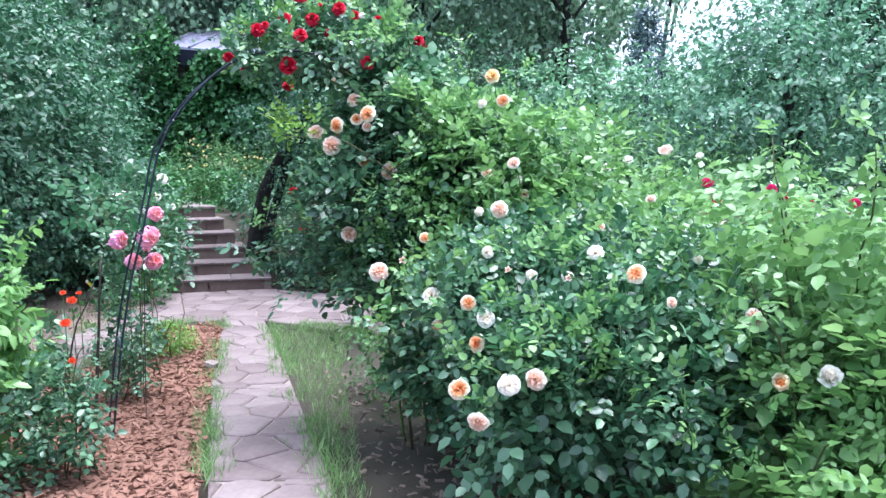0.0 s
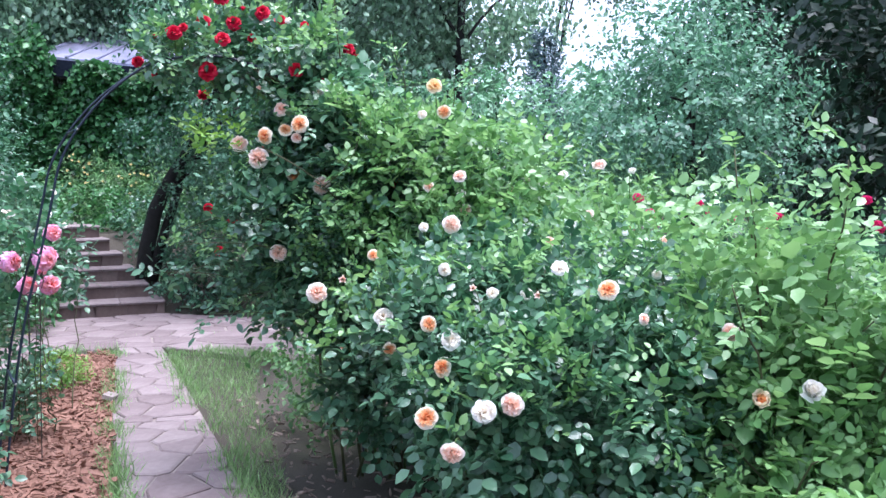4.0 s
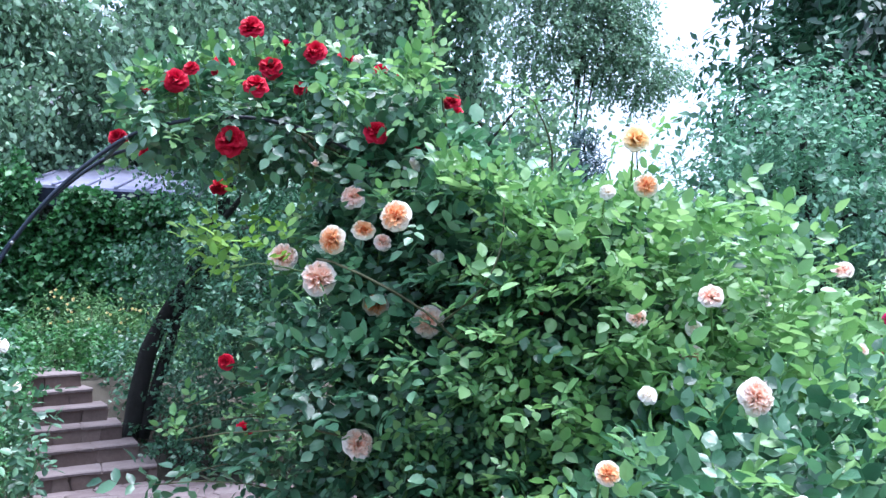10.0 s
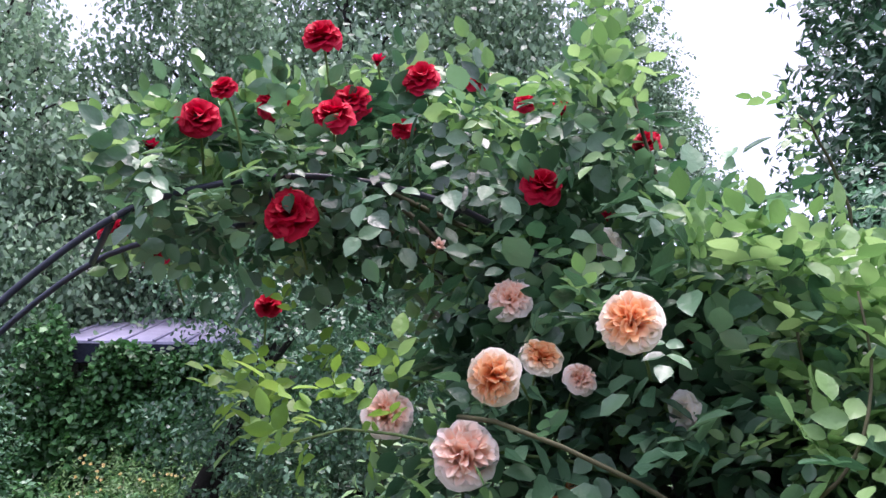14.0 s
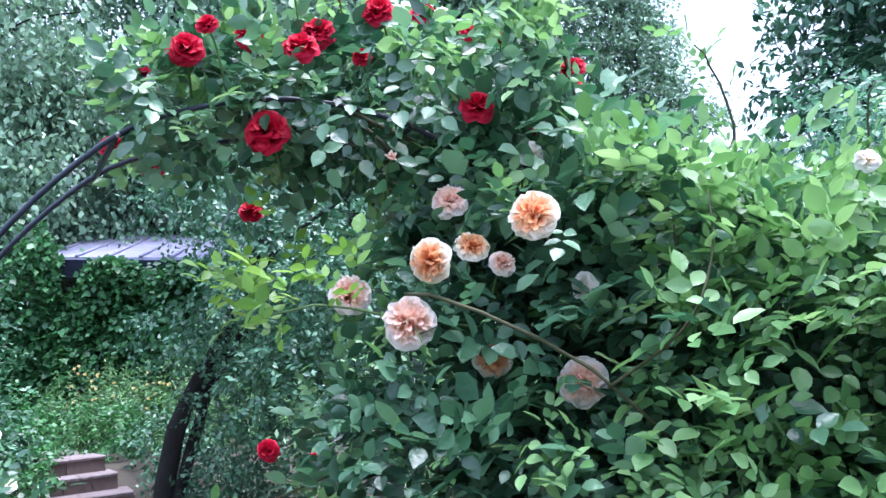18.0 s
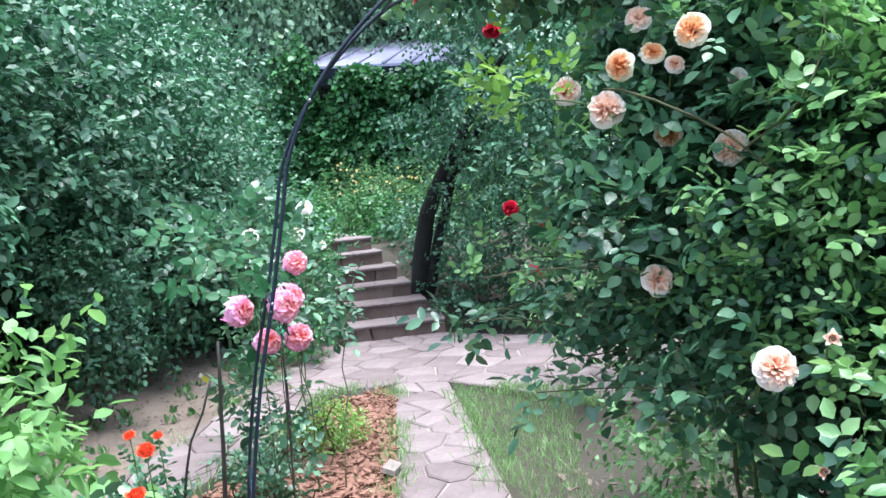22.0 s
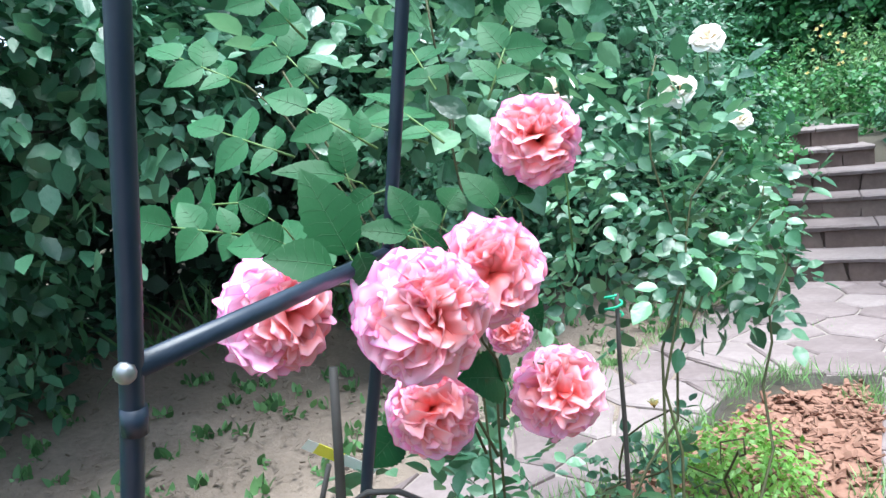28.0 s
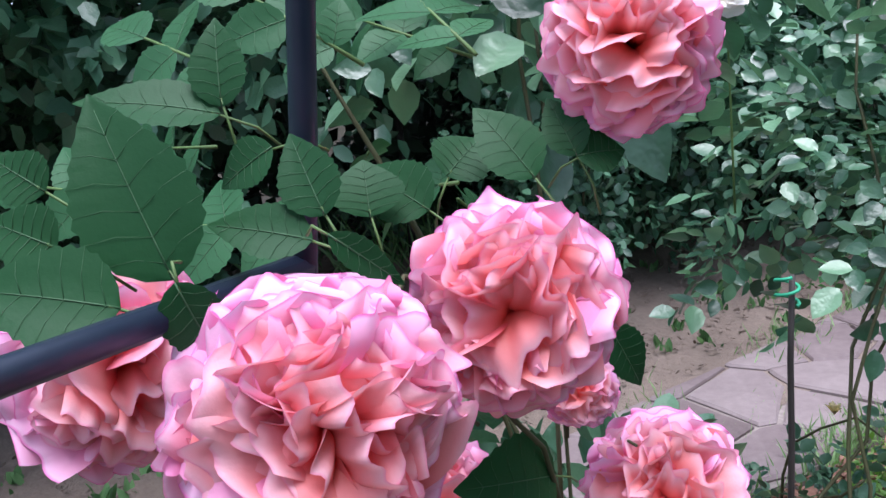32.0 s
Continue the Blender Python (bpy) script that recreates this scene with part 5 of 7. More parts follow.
# young roses in the mulch
for k, (x, y, h, n) in enumerate(((-2.0, 5.75, 0.48, 130), (-2.25, 6.05, 0.45, 120), (-2.42, 5.45, 0.5, 190), (-2.32, 6.73, 0.4, 45))):
    rb = rose_bush("young_rose", "small young rose with dull green leaves in the mulch", [(x, y, h * 0.55, 0.15, 0.15, h * 0.5)], n, 0.033, M_ROSE, 4, 110 + k, (x, y), 0.0, "roses in the mulch bed", 0.9, fine=2)
    if k == 3:
        bloom("yellow_bud", (x, y, h + 0.05), 0.018, (0, 0, 1), rb, "closed yellow bud")

# low yellow-green bush in the mulch
low = thing("low_bush", "small yellow-green bush in the bark mulch", "shrub", at=(-2.26, 7.1, 0))
p, o = shell([(-2.27, 7.1, 0.07, 0.18, 0.25, 0.14)], 270, 0.6, 121, 0.15, 0.02)
near_part("foliage", M_LIME, [sprays(p, o, 7, 0.09, 0.03, 0.6)], low, 0.5, False, "tiny yellow-green leaves")

# white rose on its stake
white = rose_bush("rose_bush", "upright rose bush with white blooms tied to a stake", [(-2.32, 6.78, 0.98, 0.36, 0.34, 0.36), (-2.2, 6.9, 0.85, 0.2, 0.2, 0.2)], 290, 0.048, M_ROSE, 4, 131, (-2.2, 6.45), 0.0, "roses in the mulch bed", 0.7, cut=lambda q: q[:, 2] > 0.68, fine=2)
for x, y, z, s in ((-2.262, 6.31, 1.281, 1.0), (-2.177, 6.683, 1.263, 1.15), (-2.217, 6.939, 1.391, 1.1), (-2.193, 7.07, 1.173, 0.8)):
    bloom("white", (x, y, z), 0.046 * s, (0.35, -0.7, 0.55), white, "pure white open bloom", True)
    stem_to(white, (x, y, z), (0.1, -0.2, 1), 0.35)
stake = thing("plant_stake", "grey-brown wooden stake with green twine", "stake", at=(-2.19, 6.35, 0))
part("pole", tubes("pole", [(bend((-2.2, 6.36, -0.03), (-2.17, 6.34, 0.84), 7, 0, 0.01), np.linspace(0.0065, 0.005, 7))], 7), M_RUST, stake)
part("twine", tubes("twine", [([(-2.18 + 0.018 * math.cos(a), 6.342 + 0.018 * math.sin(a), 0.79 + 0.004 * a) for a in np.linspace(0, 12, 26)], 0.003)], 5), M_TWINE, stake, "green plastic twine")

# far trailing plants: ivy skirts by the steps
def mass(name, label, cat, blobs, n, count, length, size, mat, seed, ratio=0.6, up=0.3, droop=0.0, depth=0.4, fine=False, uneven=0.22, cut=None, at=None, floor=0.02, group=""):
    b = np.array(blobs)
    t = thing(name, label, cat, group, at=at or (b[0, 0], b[0, 1], 0))
    p, o = shell(blobs, n, depth, seed, uneven, floor, cut)
    near_part("foliage", mat, [sprays(p, o, count, length, size, up, droop)], t, ratio, fine)
    return t


def trunk(parent, lines, mat=None, name="trunk"):
    for k, (pts, r0, r1) in enumerate(lines):
        line = smooth_line(pts, 14)
        line += rng.normal(size=line.shape) * r0 * 0.12
        line[0, 2] = pts[0][2]
        part(name if k == 0 else "limb", tubes("wood", [(line, np.linspace(r0, r1, 14))], 9), mat or M_BARK, parent)


def boughs(parent, blobs, n, length, size, mat, seed, leaves_each=16, cut=None, floor=0.6):
    """Arching side shoots that stand out of a hedge, with leaves in two rows."""
    p, o = shell(blobs, n, 0.3, seed, 0.3, floor, cut)
    r = np.random.default_rng(seed)
    n = len(p)
    d = unit(o * (1, 1, 0.3) + r.normal(size=(n, 3)) * 0.5 + (0.25, -0.2, 0.1))
    L = length * r.uniform(0.6, 1.3, n)
    s = np.linspace(0, 1, leaves_each)
    C = p[:, None] + d[:, None] * (L[:, None] * s)[:, :, None]
    C[:, :, 2] -= 0.4 * L[:, None] * s ** 2
    side = unit(np.cross(d, (0, 0, 1.0)))
    sign = np.where(np.arange(leaves_each) % 2, 1.0, -1.0)[None, :, None]
    A = side[:, None] * sign * 0.8 + d[:, None] * 0.7 + r.normal(size=C.shape) * 0.25 - (0, 0, 0.15)
    N = np.array((0.1, -0.25, 1.0)) + r.normal(size=C.shape) * 0.35
    sz = size * r.uniform(0.65, 1.25, C.shape[:2]) * (1 - 0.35 * s)
    near_part("bough", mat, [(C.reshape(-1, 3), A.reshape(-1, 3), N.reshape(-1, 3), sz.ravel())], parent, 0.6, False, "arching shoots with paired leaves")


def runners(parent, lines, r=0.008):
    """Creeping or upright stems inside a leafy mass."""
    for a, b in lines:
        part("stem", tubes("stem", [(bend(a, b, 8, 0.0, 0.05), np.linspace(r, r * 0.4, 8))], 5), M_CANE, parent)


# tall hedge along the soil
hedge_blobs = [(-4.8, 5.0, 2.1, 1.2, 1.1, 1.4), (-4.9, 6.3, 2.2, 1.2, 1.1, 1.4), (-4.8, 7.6, 2.3, 1.2, 1.1, 1.45), (-4.9, 8.9, 2.1, 1.25, 1.1, 1.4), (-5.2, 10.2, 2.0, 1.2, 1.1, 1.3), (-5.6, 11.4, 2.2, 1.3, 1.1, 1.4), (-5.4, 7.0, 3.0, 1.2, 1.6, 0.9), (-5.2, 4.0, 2.4, 1.5, 1.3, 1.5), (-4.4, 9.6, 1.25, 0.75, 0.8, 0.9), (-4.6, 10.8, 1.2, 0.7, 0.8, 0.9), (-6.3, 8.5, 2.8, 1.2, 2.5, 1.0), (-4.5, 8.5, 1.0, 0.6, 0.6, 0.6), (-6.0, 12.8, 2.6, 1.2, 1.0, 1.6), (-5.4, 5.5, 3.3, 1.2, 1.8, 0.9), (-5.9, 10.0, 3.4, 1.2, 1.8, 0.9)]
for i, (x, y, z, rx, ry, rz) in enumerate(hedge_blobs):
    t = mass("hedge_shrub", "tall dark green overhanging hedge shrub", "hedge", [(x, y, z, rx, ry, rz)], 1150 if x > -5.3 else 800, 7, 0.27, 0.075, M_HEDGE, 200 + i, 0.62, 0.2, 0.2, 0.5, i in (1, 2, 3), 0.34, group="hedge", floor=(1.3, 1.3, 1.3, 0.8, 0.7)[i] if i < 5 else (1.2 if i == 7 else 0.05))
    if x > -5.7:
        boughs(t, [(x, y, z, rx, ry, rz)], 150, 0.45, 0.08, M_HEDGE, 260 + i, floor=1.55 if y < 8.2 else 0.9)
    lines = [([(x - 1.1 + rng.normal() * 0.15, y + dy, -0.03), (x - 0.9, y + dy * 1.2, z * 0.5), (x + rng.normal() * 0.2, y + dy * 1.5, z + 0.2)], 0.02, 0.008) for dy in ((0.1,) if x > -5 else (-0.4, 0.5))]
    trunk(t, lines)
# core leaves wear the shade-coloured copy, so the hollow reads dark
back_mass = mass("hedge_core", "inner twigs and leaves of the hedge, coloured dark as shaded", "hedge", [(-6.4, y, 1.4, 0.7, 1.1, 1.7) for y in (4.5, 6.3, 8.1, 9.9)] + [(-7.4, y, 1.0, 0.7, 1.2, 1.3) for y in (4.0, 6.0, 8.0, 10.0, 12.0)], 4200, 6, 0.35, 0.14, M_SHADED, 231, 0.75)
near_hedge = mass("hedge_shrub", "broad-leaved shrub hanging over the soil", "hedge", [(-4.1, 6.05, 1.5, 0.55, 0.6, 0.38), (-4.4, 5.2, 1.65, 0.8, 0.7, 0.55)], 640, 6, 0.22, 0.09, M_HEDGE, 241, 0.72, 0.1, 0.3, 0.5, True, group="hedge", floor=1.2)
low_hedge = mass("hedge_shrub", "broad-leaved shrub of the hedge reaching down to the soil", "hedge", [(-4.95, 6.0, 0.85, 0.35, 0.28, 0.5), (-4.65, 5.75, 0.95, 0.35, 0.28, 0.5)], 460, 6, 0.2, 0.085, M_HEDGE, 247, 0.75, 0.1, 0.3, 0.5, True, group="hedge", floor=0.3)
runners(low_hedge, [((-4.95, 5.95, 0.05), (-4.8 + dx, 5.9 + dy, 1.1)) for dx, dy in ((0.1, 0.0), (-0.1, -0.15), (0.0, 0.1))])
side_hedge = mass("hedge_shrub", "small-leaved shrub trailing from the hedge down to the soil", "hedge", [(-3.95, 7.5, 0.8, 0.24, 0.28, 0.5), (-3.85, 7.35, 1.1, 0.25, 0.3, 0.3)], 300, 7, 0.15, 0.05, M_HEDGE, 243, 0.72, 0.1, 0.3, 0.5, True, group="hedge")
runners(side_hedge, [((-4.05, 7.6, 0.0), (-3.95 + dx, 7.5 + dy, 1.0)) for dx, dy in ((0.1, 0.1), (-0.1, -0.1), (0.05, -0.15))])
trunk(near_hedge, [([(-5.3, 6.0 + dy, 1.0), (-4.8, 6.0 + dy * 1.1, 1.35), (-4.1, 6.0 + dy * 1.2, 1.35)], 0.01, 0.004) for dy in (-0.8, -0.3, 0.0, 0.5)], name="branch")
trunk(back_mass, [([(-6.4, y, -0.03), (-6.3, y + 0.1, 1.2), (-6.4, y, 2.6)], 0.03, 0.01) for y in (4.8, 6.1, 7.4, 8.9, 10.0)])
under = mass("ground_cover", "dark broad-leaved plants in the shade under the hedge", "plants", [(-5.75, y, 0.26, 0.3, 0.5, 0.24) for y in (5.0, 6.5, 7.7, 9.0)], 260, 6, 0.16, 0.09, M_HEDGE, 245, 0.75, 0.4, 0.2, 0.6)
runners(under, [((-5.75, y, 0.1), (-5.7, y + 0.1, 0.45)) for y in (5.0, 6.5, 7.7, 9.0)])
trunk(near_hedge, [([(-5.0, 7.4, 0.0), (-5.02, 7.42, 0.7), (-5.1, 7.45, 1.5)], 0.022, 0.016), ([(-5.3, 6.3, 0.0), (-5.2, 6.35, 0.8), (-5.25, 6.4, 1.6)], 0.018, 0.013)])
strap = thing("strap_leaf_clump", "clump of arching strap leaves at the foot of the hedge", "plant", at=(-5.1, 7.6, 0))
n = 260
p = np.stack([rng.normal(-5.1, 0.22, n), rng.normal(7.7, 0.5, n), np.full(n, 0.0)], 1)
p[:, 2] += soil_rise(p[:, 0]) - 0.02
near_part("foliage", M_MEADOW, [(p, rand_unit(n) * (0.6, 0.6, 0.1) + (0.15, -0.1, 0.8), rand_unit(n), rng.uniform(0.2, 0.38, n))], strap, 0.055, True, droop=0.35)
ivy = mass("ivy", "ivy and small-leaved ground cover beside the steps", "ivy", [(-3.68, 10.25, 0.4, 0.36, 0.5, 0.46), (-3.98, 10.95, 0.68, 0.38, 0.55, 0.48), (-4.2, 11.7, 0.9, 0.38, 0.6, 0.5), (-3.5, 9.75, 0.28, 0.3, 0.3, 0.3), (-3.35, 9.25, 0.12, 0.28, 0.35, 0.2), (-4.5, 12.6, 1.15, 0.4, 0.7, 0.5), (-4.0, 13.6, 1.1, 0.7, 0.5, 0.35)], 1050, 7, 0.18, 0.065, M_IVY, 251, 0.8)
ivy_r = mass("ivy", "ivy tumbling down the bank beside the steps", "ivy", [(-1.9, 11.2, 0.35, 0.45, 0.5, 0.4), (-2.3, 11.9, 0.5, 0.4, 0.55, 0.42), (-2.65, 12.6, 0.65, 0.4, 0.6, 0.45), (-3.1, 13.4, 0.9, 0.4, 0.7, 0.5), (-1.2, 11.2, 0.4, 0.6, 0.5, 0.5)], 1000, 7, 0.18, 0.06, M_HEDGE, 253, 0.75)


runners(ivy, [((-3.7, 10.0, -0.02), (-4.0, 10.5, 0.7)), ((-4.0, 10.6, 0.0), (-4.5, 11.9, 1.2)), ((-4.3, 11.4, 0.1), (-4.9, 12.7, 1.4))])
runners(ivy_r, [((-1.7, 11.0, -0.02), (-2.1, 11.6, 0.6)), ((-2.1, 11.5, 0.0), (-2.7, 12.7, 0.9)), ((-2.6, 12.2, 0.1), (-3.1, 13.5, 1.2))])
runners(low, [((-2.26, 7.1, -0.02), (-2.26 + dx, 7.1 + dy, 0.2)) for dx, dy in ((0.1, 0.1), (-0.12, 0.05), (0.02, -0.15))], 0.004)

# leaning double-trunked tree beside the steps
lean_tree = thing("tree", "leaning twin-trunked tree with dark rough bark", "tree", at=(-2.7, 11.65, 0))
trunk(lean_tree, [([(-2.85, 11.65, 0.0), (-2.62, 11.6, 0.8), (-2.42, 11.55, 1.4), (-2.0, 11.5, 2.1), (-1.6, 11.4, 3.0)], 0.11, 0.06), ([(-2.6, 11.62, 0.3), (-2.4, 11.62, 1.0), (-2.12, 11.6, 1.7), (-1.5, 11.7, 2.5)], 0.065, 0.04), ([(-1.9, 11.45, 2.25), (-1.4, 11.0, 2.8), (-0.8, 10.6, 3.1)], 0.04, 0.012)])
p, o = shell([(-1.6, 11.0, 2.6, 1.1, 0.9, 0.8), (-0.7, 10.8, 2.2, 0.9, 0.8, 0.8), (-2.0, 11.2, 3.4, 0.7, 0.8, 0.6), (-1.3, 10.7, 1.5, 0.6, 0.6, 0.6), (0.2, 10.8, 2.0, 0.9, 0.8, 1.0), (-1.75, 11.2, 1.3, 0.5, 0.45, 0.6), (-2.0, 11.75, 0.9, 0.45, 0.4, 0.5), (-2.3, 11.35, 2.3, 0.6, 0.5, 0.55)], 3100, 0.6, 261, 0.3, cut=lambda q: (q[:, 0] > -2.1) | (q[:, 2] < 2.3) | (q[:, 2] > 3.1))
near_part("crown", M_HEDGE, [sprays(p, o, 7, 0.24, 0.065, 0.1, 0.3)], lean_tree, 0.6, False, "dark green drooping leaves")

# flower meadow behind the steps
meadow = mass("perennials", "pale green perennials with yellow flowers on the bank", "plants", [(-3.7, 15.2, 1.1, 0.9, 0.7, 0.75), (-2.9, 14.8, 1.0, 0.9, 0.7, 0.7), (-4.6, 15.8, 1.2, 0.8, 0.7, 0.8), (-2.2, 14.2, 0.9, 0.9, 0.7, 0.7)], 1300, 7, 0.3, 0.085, M_MEADOW, 271, 0.3, 0.9)
for k in range(30):
    ob = bloom("yellow_bud", (rng.uniform(-4.7, -3.2), 14.6 + rng.normal() * 0.2, 1.75 + rng.normal() * 0.17), 0.026, (0.1, -0.8, 0.5), meadow)

runners(meadow, [((x, 15.0, 0.3), (x + 0.1, 14.8, 1.7)) for x in (-4.6, -4.1, -3.6, -3.0, -2.4)], 0.01)

# ---- shed with ivy wall ----
house = thing("shed", "low shed with a faded blue roof, its wall covered with creeper", "shed", at=(-4.9, 18.3, 0))
bm = slab("wall", [(-6.0, 17.2), (-2.8, 17.2), (-2.8, 19.8), (-6.0, 19.8)], 0.5, 3.62)
part("wall", bm, M_WALL, house)
bm = bmesh.new()
EV = [(-5.8, 16.9, 3.92), (-2.6, 16.9, 3.67), (-2.6, 20.0, 4.6), (-5.8, 20.0, 4.85)]
top = [bm.verts.new(v) for v in EV]
lowv = [bm.verts.new((x, y, z - 0.09)) for x, y, z in EV]
bm.faces.new(top)
bm.faces.new(lowv[::-1])
for k in range(4):
    bm.faces.new((top[k], lowv[k], lowv[(k + 1) % 4], top[(k + 1) % 4]))
bmesh.ops.recalc_face_normals(bm, faces=bm.faces)
part("roof", bm, M_ROOF, house, "faded lilac-blue sheet roof")
for k in range(7):
    x = -5.7 + k * 0.5
    z = 3.925 - (x + 5.8) * 0.078
    part("roof_batten", tubes("batten", [([(x, 16.88, z + 0.01), (x, 18.4, z + 0.45), (x, 20.0, z + 0.93)], 0.03)], 5), M_ROOF, house)
bm = slab("fascia", [(-5.8, 16.86), (-2.6, 16.86), (-2.6, 16.9), (-5.8, 16.9)], 0, 0.3)
for v in bm.verts:
    v.co.z += 3.57 - (v.co.x + 5.8) * 0.078
part("fascia", bm, M_EAVE, house, "dark eaves board")
n = 4600
p = np.stack([rng.uniform(-8.3, -1.6, n), 17.05 + rng.normal(size=n) * 0.09, rng.uniform(0.6, 3.45, n)], 1)
creeper = thing("wall_creeper", "dense bright green creeper on the shed wall", "creeper", at=(-4.9, 17.1, 0))
near_part("foliage", M_IVY, [sprays(p, np.tile((0.0, -1.0, 0.0), (n, 1)), 5, 0.22, 0.14, 0.0, 0.3)], creeper, 0.85, False)
x = rng.uniform(-5.0, -2.5, 420)
p = np.stack([x, 16.8 + rng.normal(size=420) * 0.04, 3.62 - (x + 5.8) * 0.078 + 0.1 * np.sin(x * 5.1) + rng.normal(size=420) * 0.09], 1)
q = np.array([(-5.75, 16.75, 3.85)]).repeat(170, 0) + rng.normal(size=(170, 3)) * (0.2, 0.06, 0.24)
p = np.concatenate([p, q])
near_part("eaves_foliage", M_IVY, [sprays(p, np.tile((0.0, -1.0, 0.0), (len(p), 1)), 5, 0.2, 0.12, 0.0, 0.3)], creeper, 0.85, False)
runners(creeper, [((x, 17.1, 0.5), (x + dx, 17.12, 3.3)) for x, dx in ((-5.6, 0.3), (-4.9, -0.2), (-4.2, 0.4), (-3.5, 0.2))], 0.02)


# ---- pale house far behind the shed ----
villa = thing("house", "pale rendered two-storey house seen through the trees", "house", at=(-8.5, 33, 0))
M_RENDER = rough_mat("pale_render", [(0.2, (0.62, 0.62, 0.62)), (0.6, (0.74, 0.74, 0.74)), (0.9, (0.8, 0.8, 0.8))], 0.8, 0.9, 0.01, 0.4, 12)
M_TILE = rough_mat("grey_roof_tile", [(0.2, (0.07, 0.07, 0.08)), (0.7, (0.13, 0.13, 0.15))], 1.5, 0.8, 0.02, 0.6, 9)
M_PANE = plain_mat("dark_window_glass", (0.02, 0.025, 0.03), 0.08)
part("wall", slab("wall", [(-13.5, 30.0), (-4.2, 30.0), (-4.2, 38.0), (-13.5, 38.0)], -0.1, 8.2), M_RENDER, villa)
bm = bmesh.new()
ring = [bm.verts.new(v) for v in ((-14.0, 29.4, 8.15), (-3.7, 29.4, 8.15), (-3.7, 38.6, 8.15), (-14.0, 38.6, 8.15))]
ridge = [bm.verts.new(v) for v in ((-11.5, 34.0, 10.6), (-6.2, 34.0, 10.6))]
bm.faces.new(ring[::-1])
for f in ((ring[0], ring[1], ridge[1], ridge[0]), (ring[2], ring[3], ridge[0], ridge[1]), (ring[1], ring[2], ridge[1]), (ring[3], ring[0], ridge[0])):
    bm.faces.new(f)
bmesh.ops.recalc_face_normals(bm, faces=bm.faces)
part("roof", bm, M_TILE, villa, "grey tiled hip roof")
for zz in (1.4, 4.9):
    for xx in (-12.4, -10.2, -8.0, -5.8):
        win = part("window", slab("window", [(xx - 0.6, 29.94), (xx + 0.6, 29.94), (xx + 0.6, 30.02), (xx - 0.6, 30.02)], zz, zz + 1.5), M_PANE, villa, "dark window")
        part("sill", slab("sill", [(xx - 0.7, 29.86), (xx + 0.7, 29.86), (xx + 0.7, 30.0), (xx - 0.7, 30.0)], zz - 0.08, zz - 0.01), M_RENDER, win)

# ---- trees ----
def tree(name, label, base, blobs, n, count, length, size, mat, seed, limbs, r0=0.12, ratio=0.6, up=0.1, droop=0.2, depth=0.7, uneven=0.3, group="", bark=None):
    t = thing(name, label, "tree", group, at=(*base, 0))
    top = np.array(blobs)[:, :3].mean(0)
    gz = float(ground_height(base[0], base[1])) - 0.08
    trunk(t, [([(base[0], base[1], gz), (base[0] * 0.7 + top[0] * 0.3, base[1] * 0.7 + top[1] * 0.3, top[2] * 0.55), tuple(top + (0, 0, 0.6))], r0, r0 * 0.3)] + [([(base[0] * 0.6 + top[0] * 0.4, base[1] * 0.6 + top[1] * 0.4, top[2] * 0.6 * (0.8 + 0.4 * rng.random())), tuple((np.array(b[:3]) + top) / 2 + (0, 0, 0.1)), tuple(np.array(b[:3]) + np.array(b[3:]) * rng.uniform(-0.3, 0.5, 3))], r0 * 0.45, r0 * 0.1) for b in blobs[:limbs]], bark)
    p, o = shell(blobs, n, depth, seed, uneven)
    near_part("crown", mat, [sprays(p, o, count, length, size, up, droop)], t, ratio, False)
    return t


apple = tree("apple_tree", "old apple tree with a grey-green open crown", (3.1, 8.4), [(2.9, 8.3, 2.1, 1.1, 1.0, 0.75), (3.3, 8.5, 2.5, 0.8, 0.9, 0.6), (2.4, 8.5, 1.9, 0.7, 0.8, 0.5), (3.6, 8.3, 1.75, 0.6, 0.7, 0.45), (2.9, 8.4, 2.8, 0.7, 0.7, 0.4)], 1900, 7, 0.24, 0.065, M_APPLE, 301, 5, 0.07)
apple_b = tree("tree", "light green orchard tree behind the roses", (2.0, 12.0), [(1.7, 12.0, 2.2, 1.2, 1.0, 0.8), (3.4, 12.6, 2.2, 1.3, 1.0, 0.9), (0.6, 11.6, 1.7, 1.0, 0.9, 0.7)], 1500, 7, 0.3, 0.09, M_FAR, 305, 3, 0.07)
spruce = thing("blue_spruce", "slender young blue spruce", "tree", at=(2.85, 13.2, 0))
trunk(spruce, [([(2.85, 13.2, -0.05), (2.85, 13.2, 2.0), (2.85, 13.2, 3.75)], 0.06, 0.01)])
n = 1700
h = rng.random(n) ** 1.4
ang = rng.uniform(0, 6.28, n)
rad = (1 - h) * 0.75 * rng.uniform(0.5, 1.0, n) + 0.03
p = np.stack([2.85 + rad * np.cos(ang), 13.2 + rad * np.sin(ang), 0.4 + h * 3.4], 1)
o = np.stack([np.cos(ang), np.sin(ang), 0.25 + 0 * ang], 1)
near_part("needles", M_SPRUCE, [sprays(p, unit(o), 5, 0.16, 0.11, 0.3, 0.1, 0.25)], spruce, 0.22, False, "blue-green needles")
tallgreen = mass("perennials", "tall light green perennials behind the roses", "plants", [(1.1, 7.2, 0.95, 1.0, 0.8, 0.85), (0.3, 7.9, 1.0, 0.9, 0.8, 0.9), (2.2, 7.0, 0.8, 0.9, 0.8, 0.7), (-0.4, 8.3, 0.8, 0.6, 0.7, 0.75), (0.9, 6.2, 0.8, 0.7, 0.6, 0.7)], 1200, 9, 0.3, 0.082, M_MEADOW, 311, 0.38, 1.0, uneven=0.4)
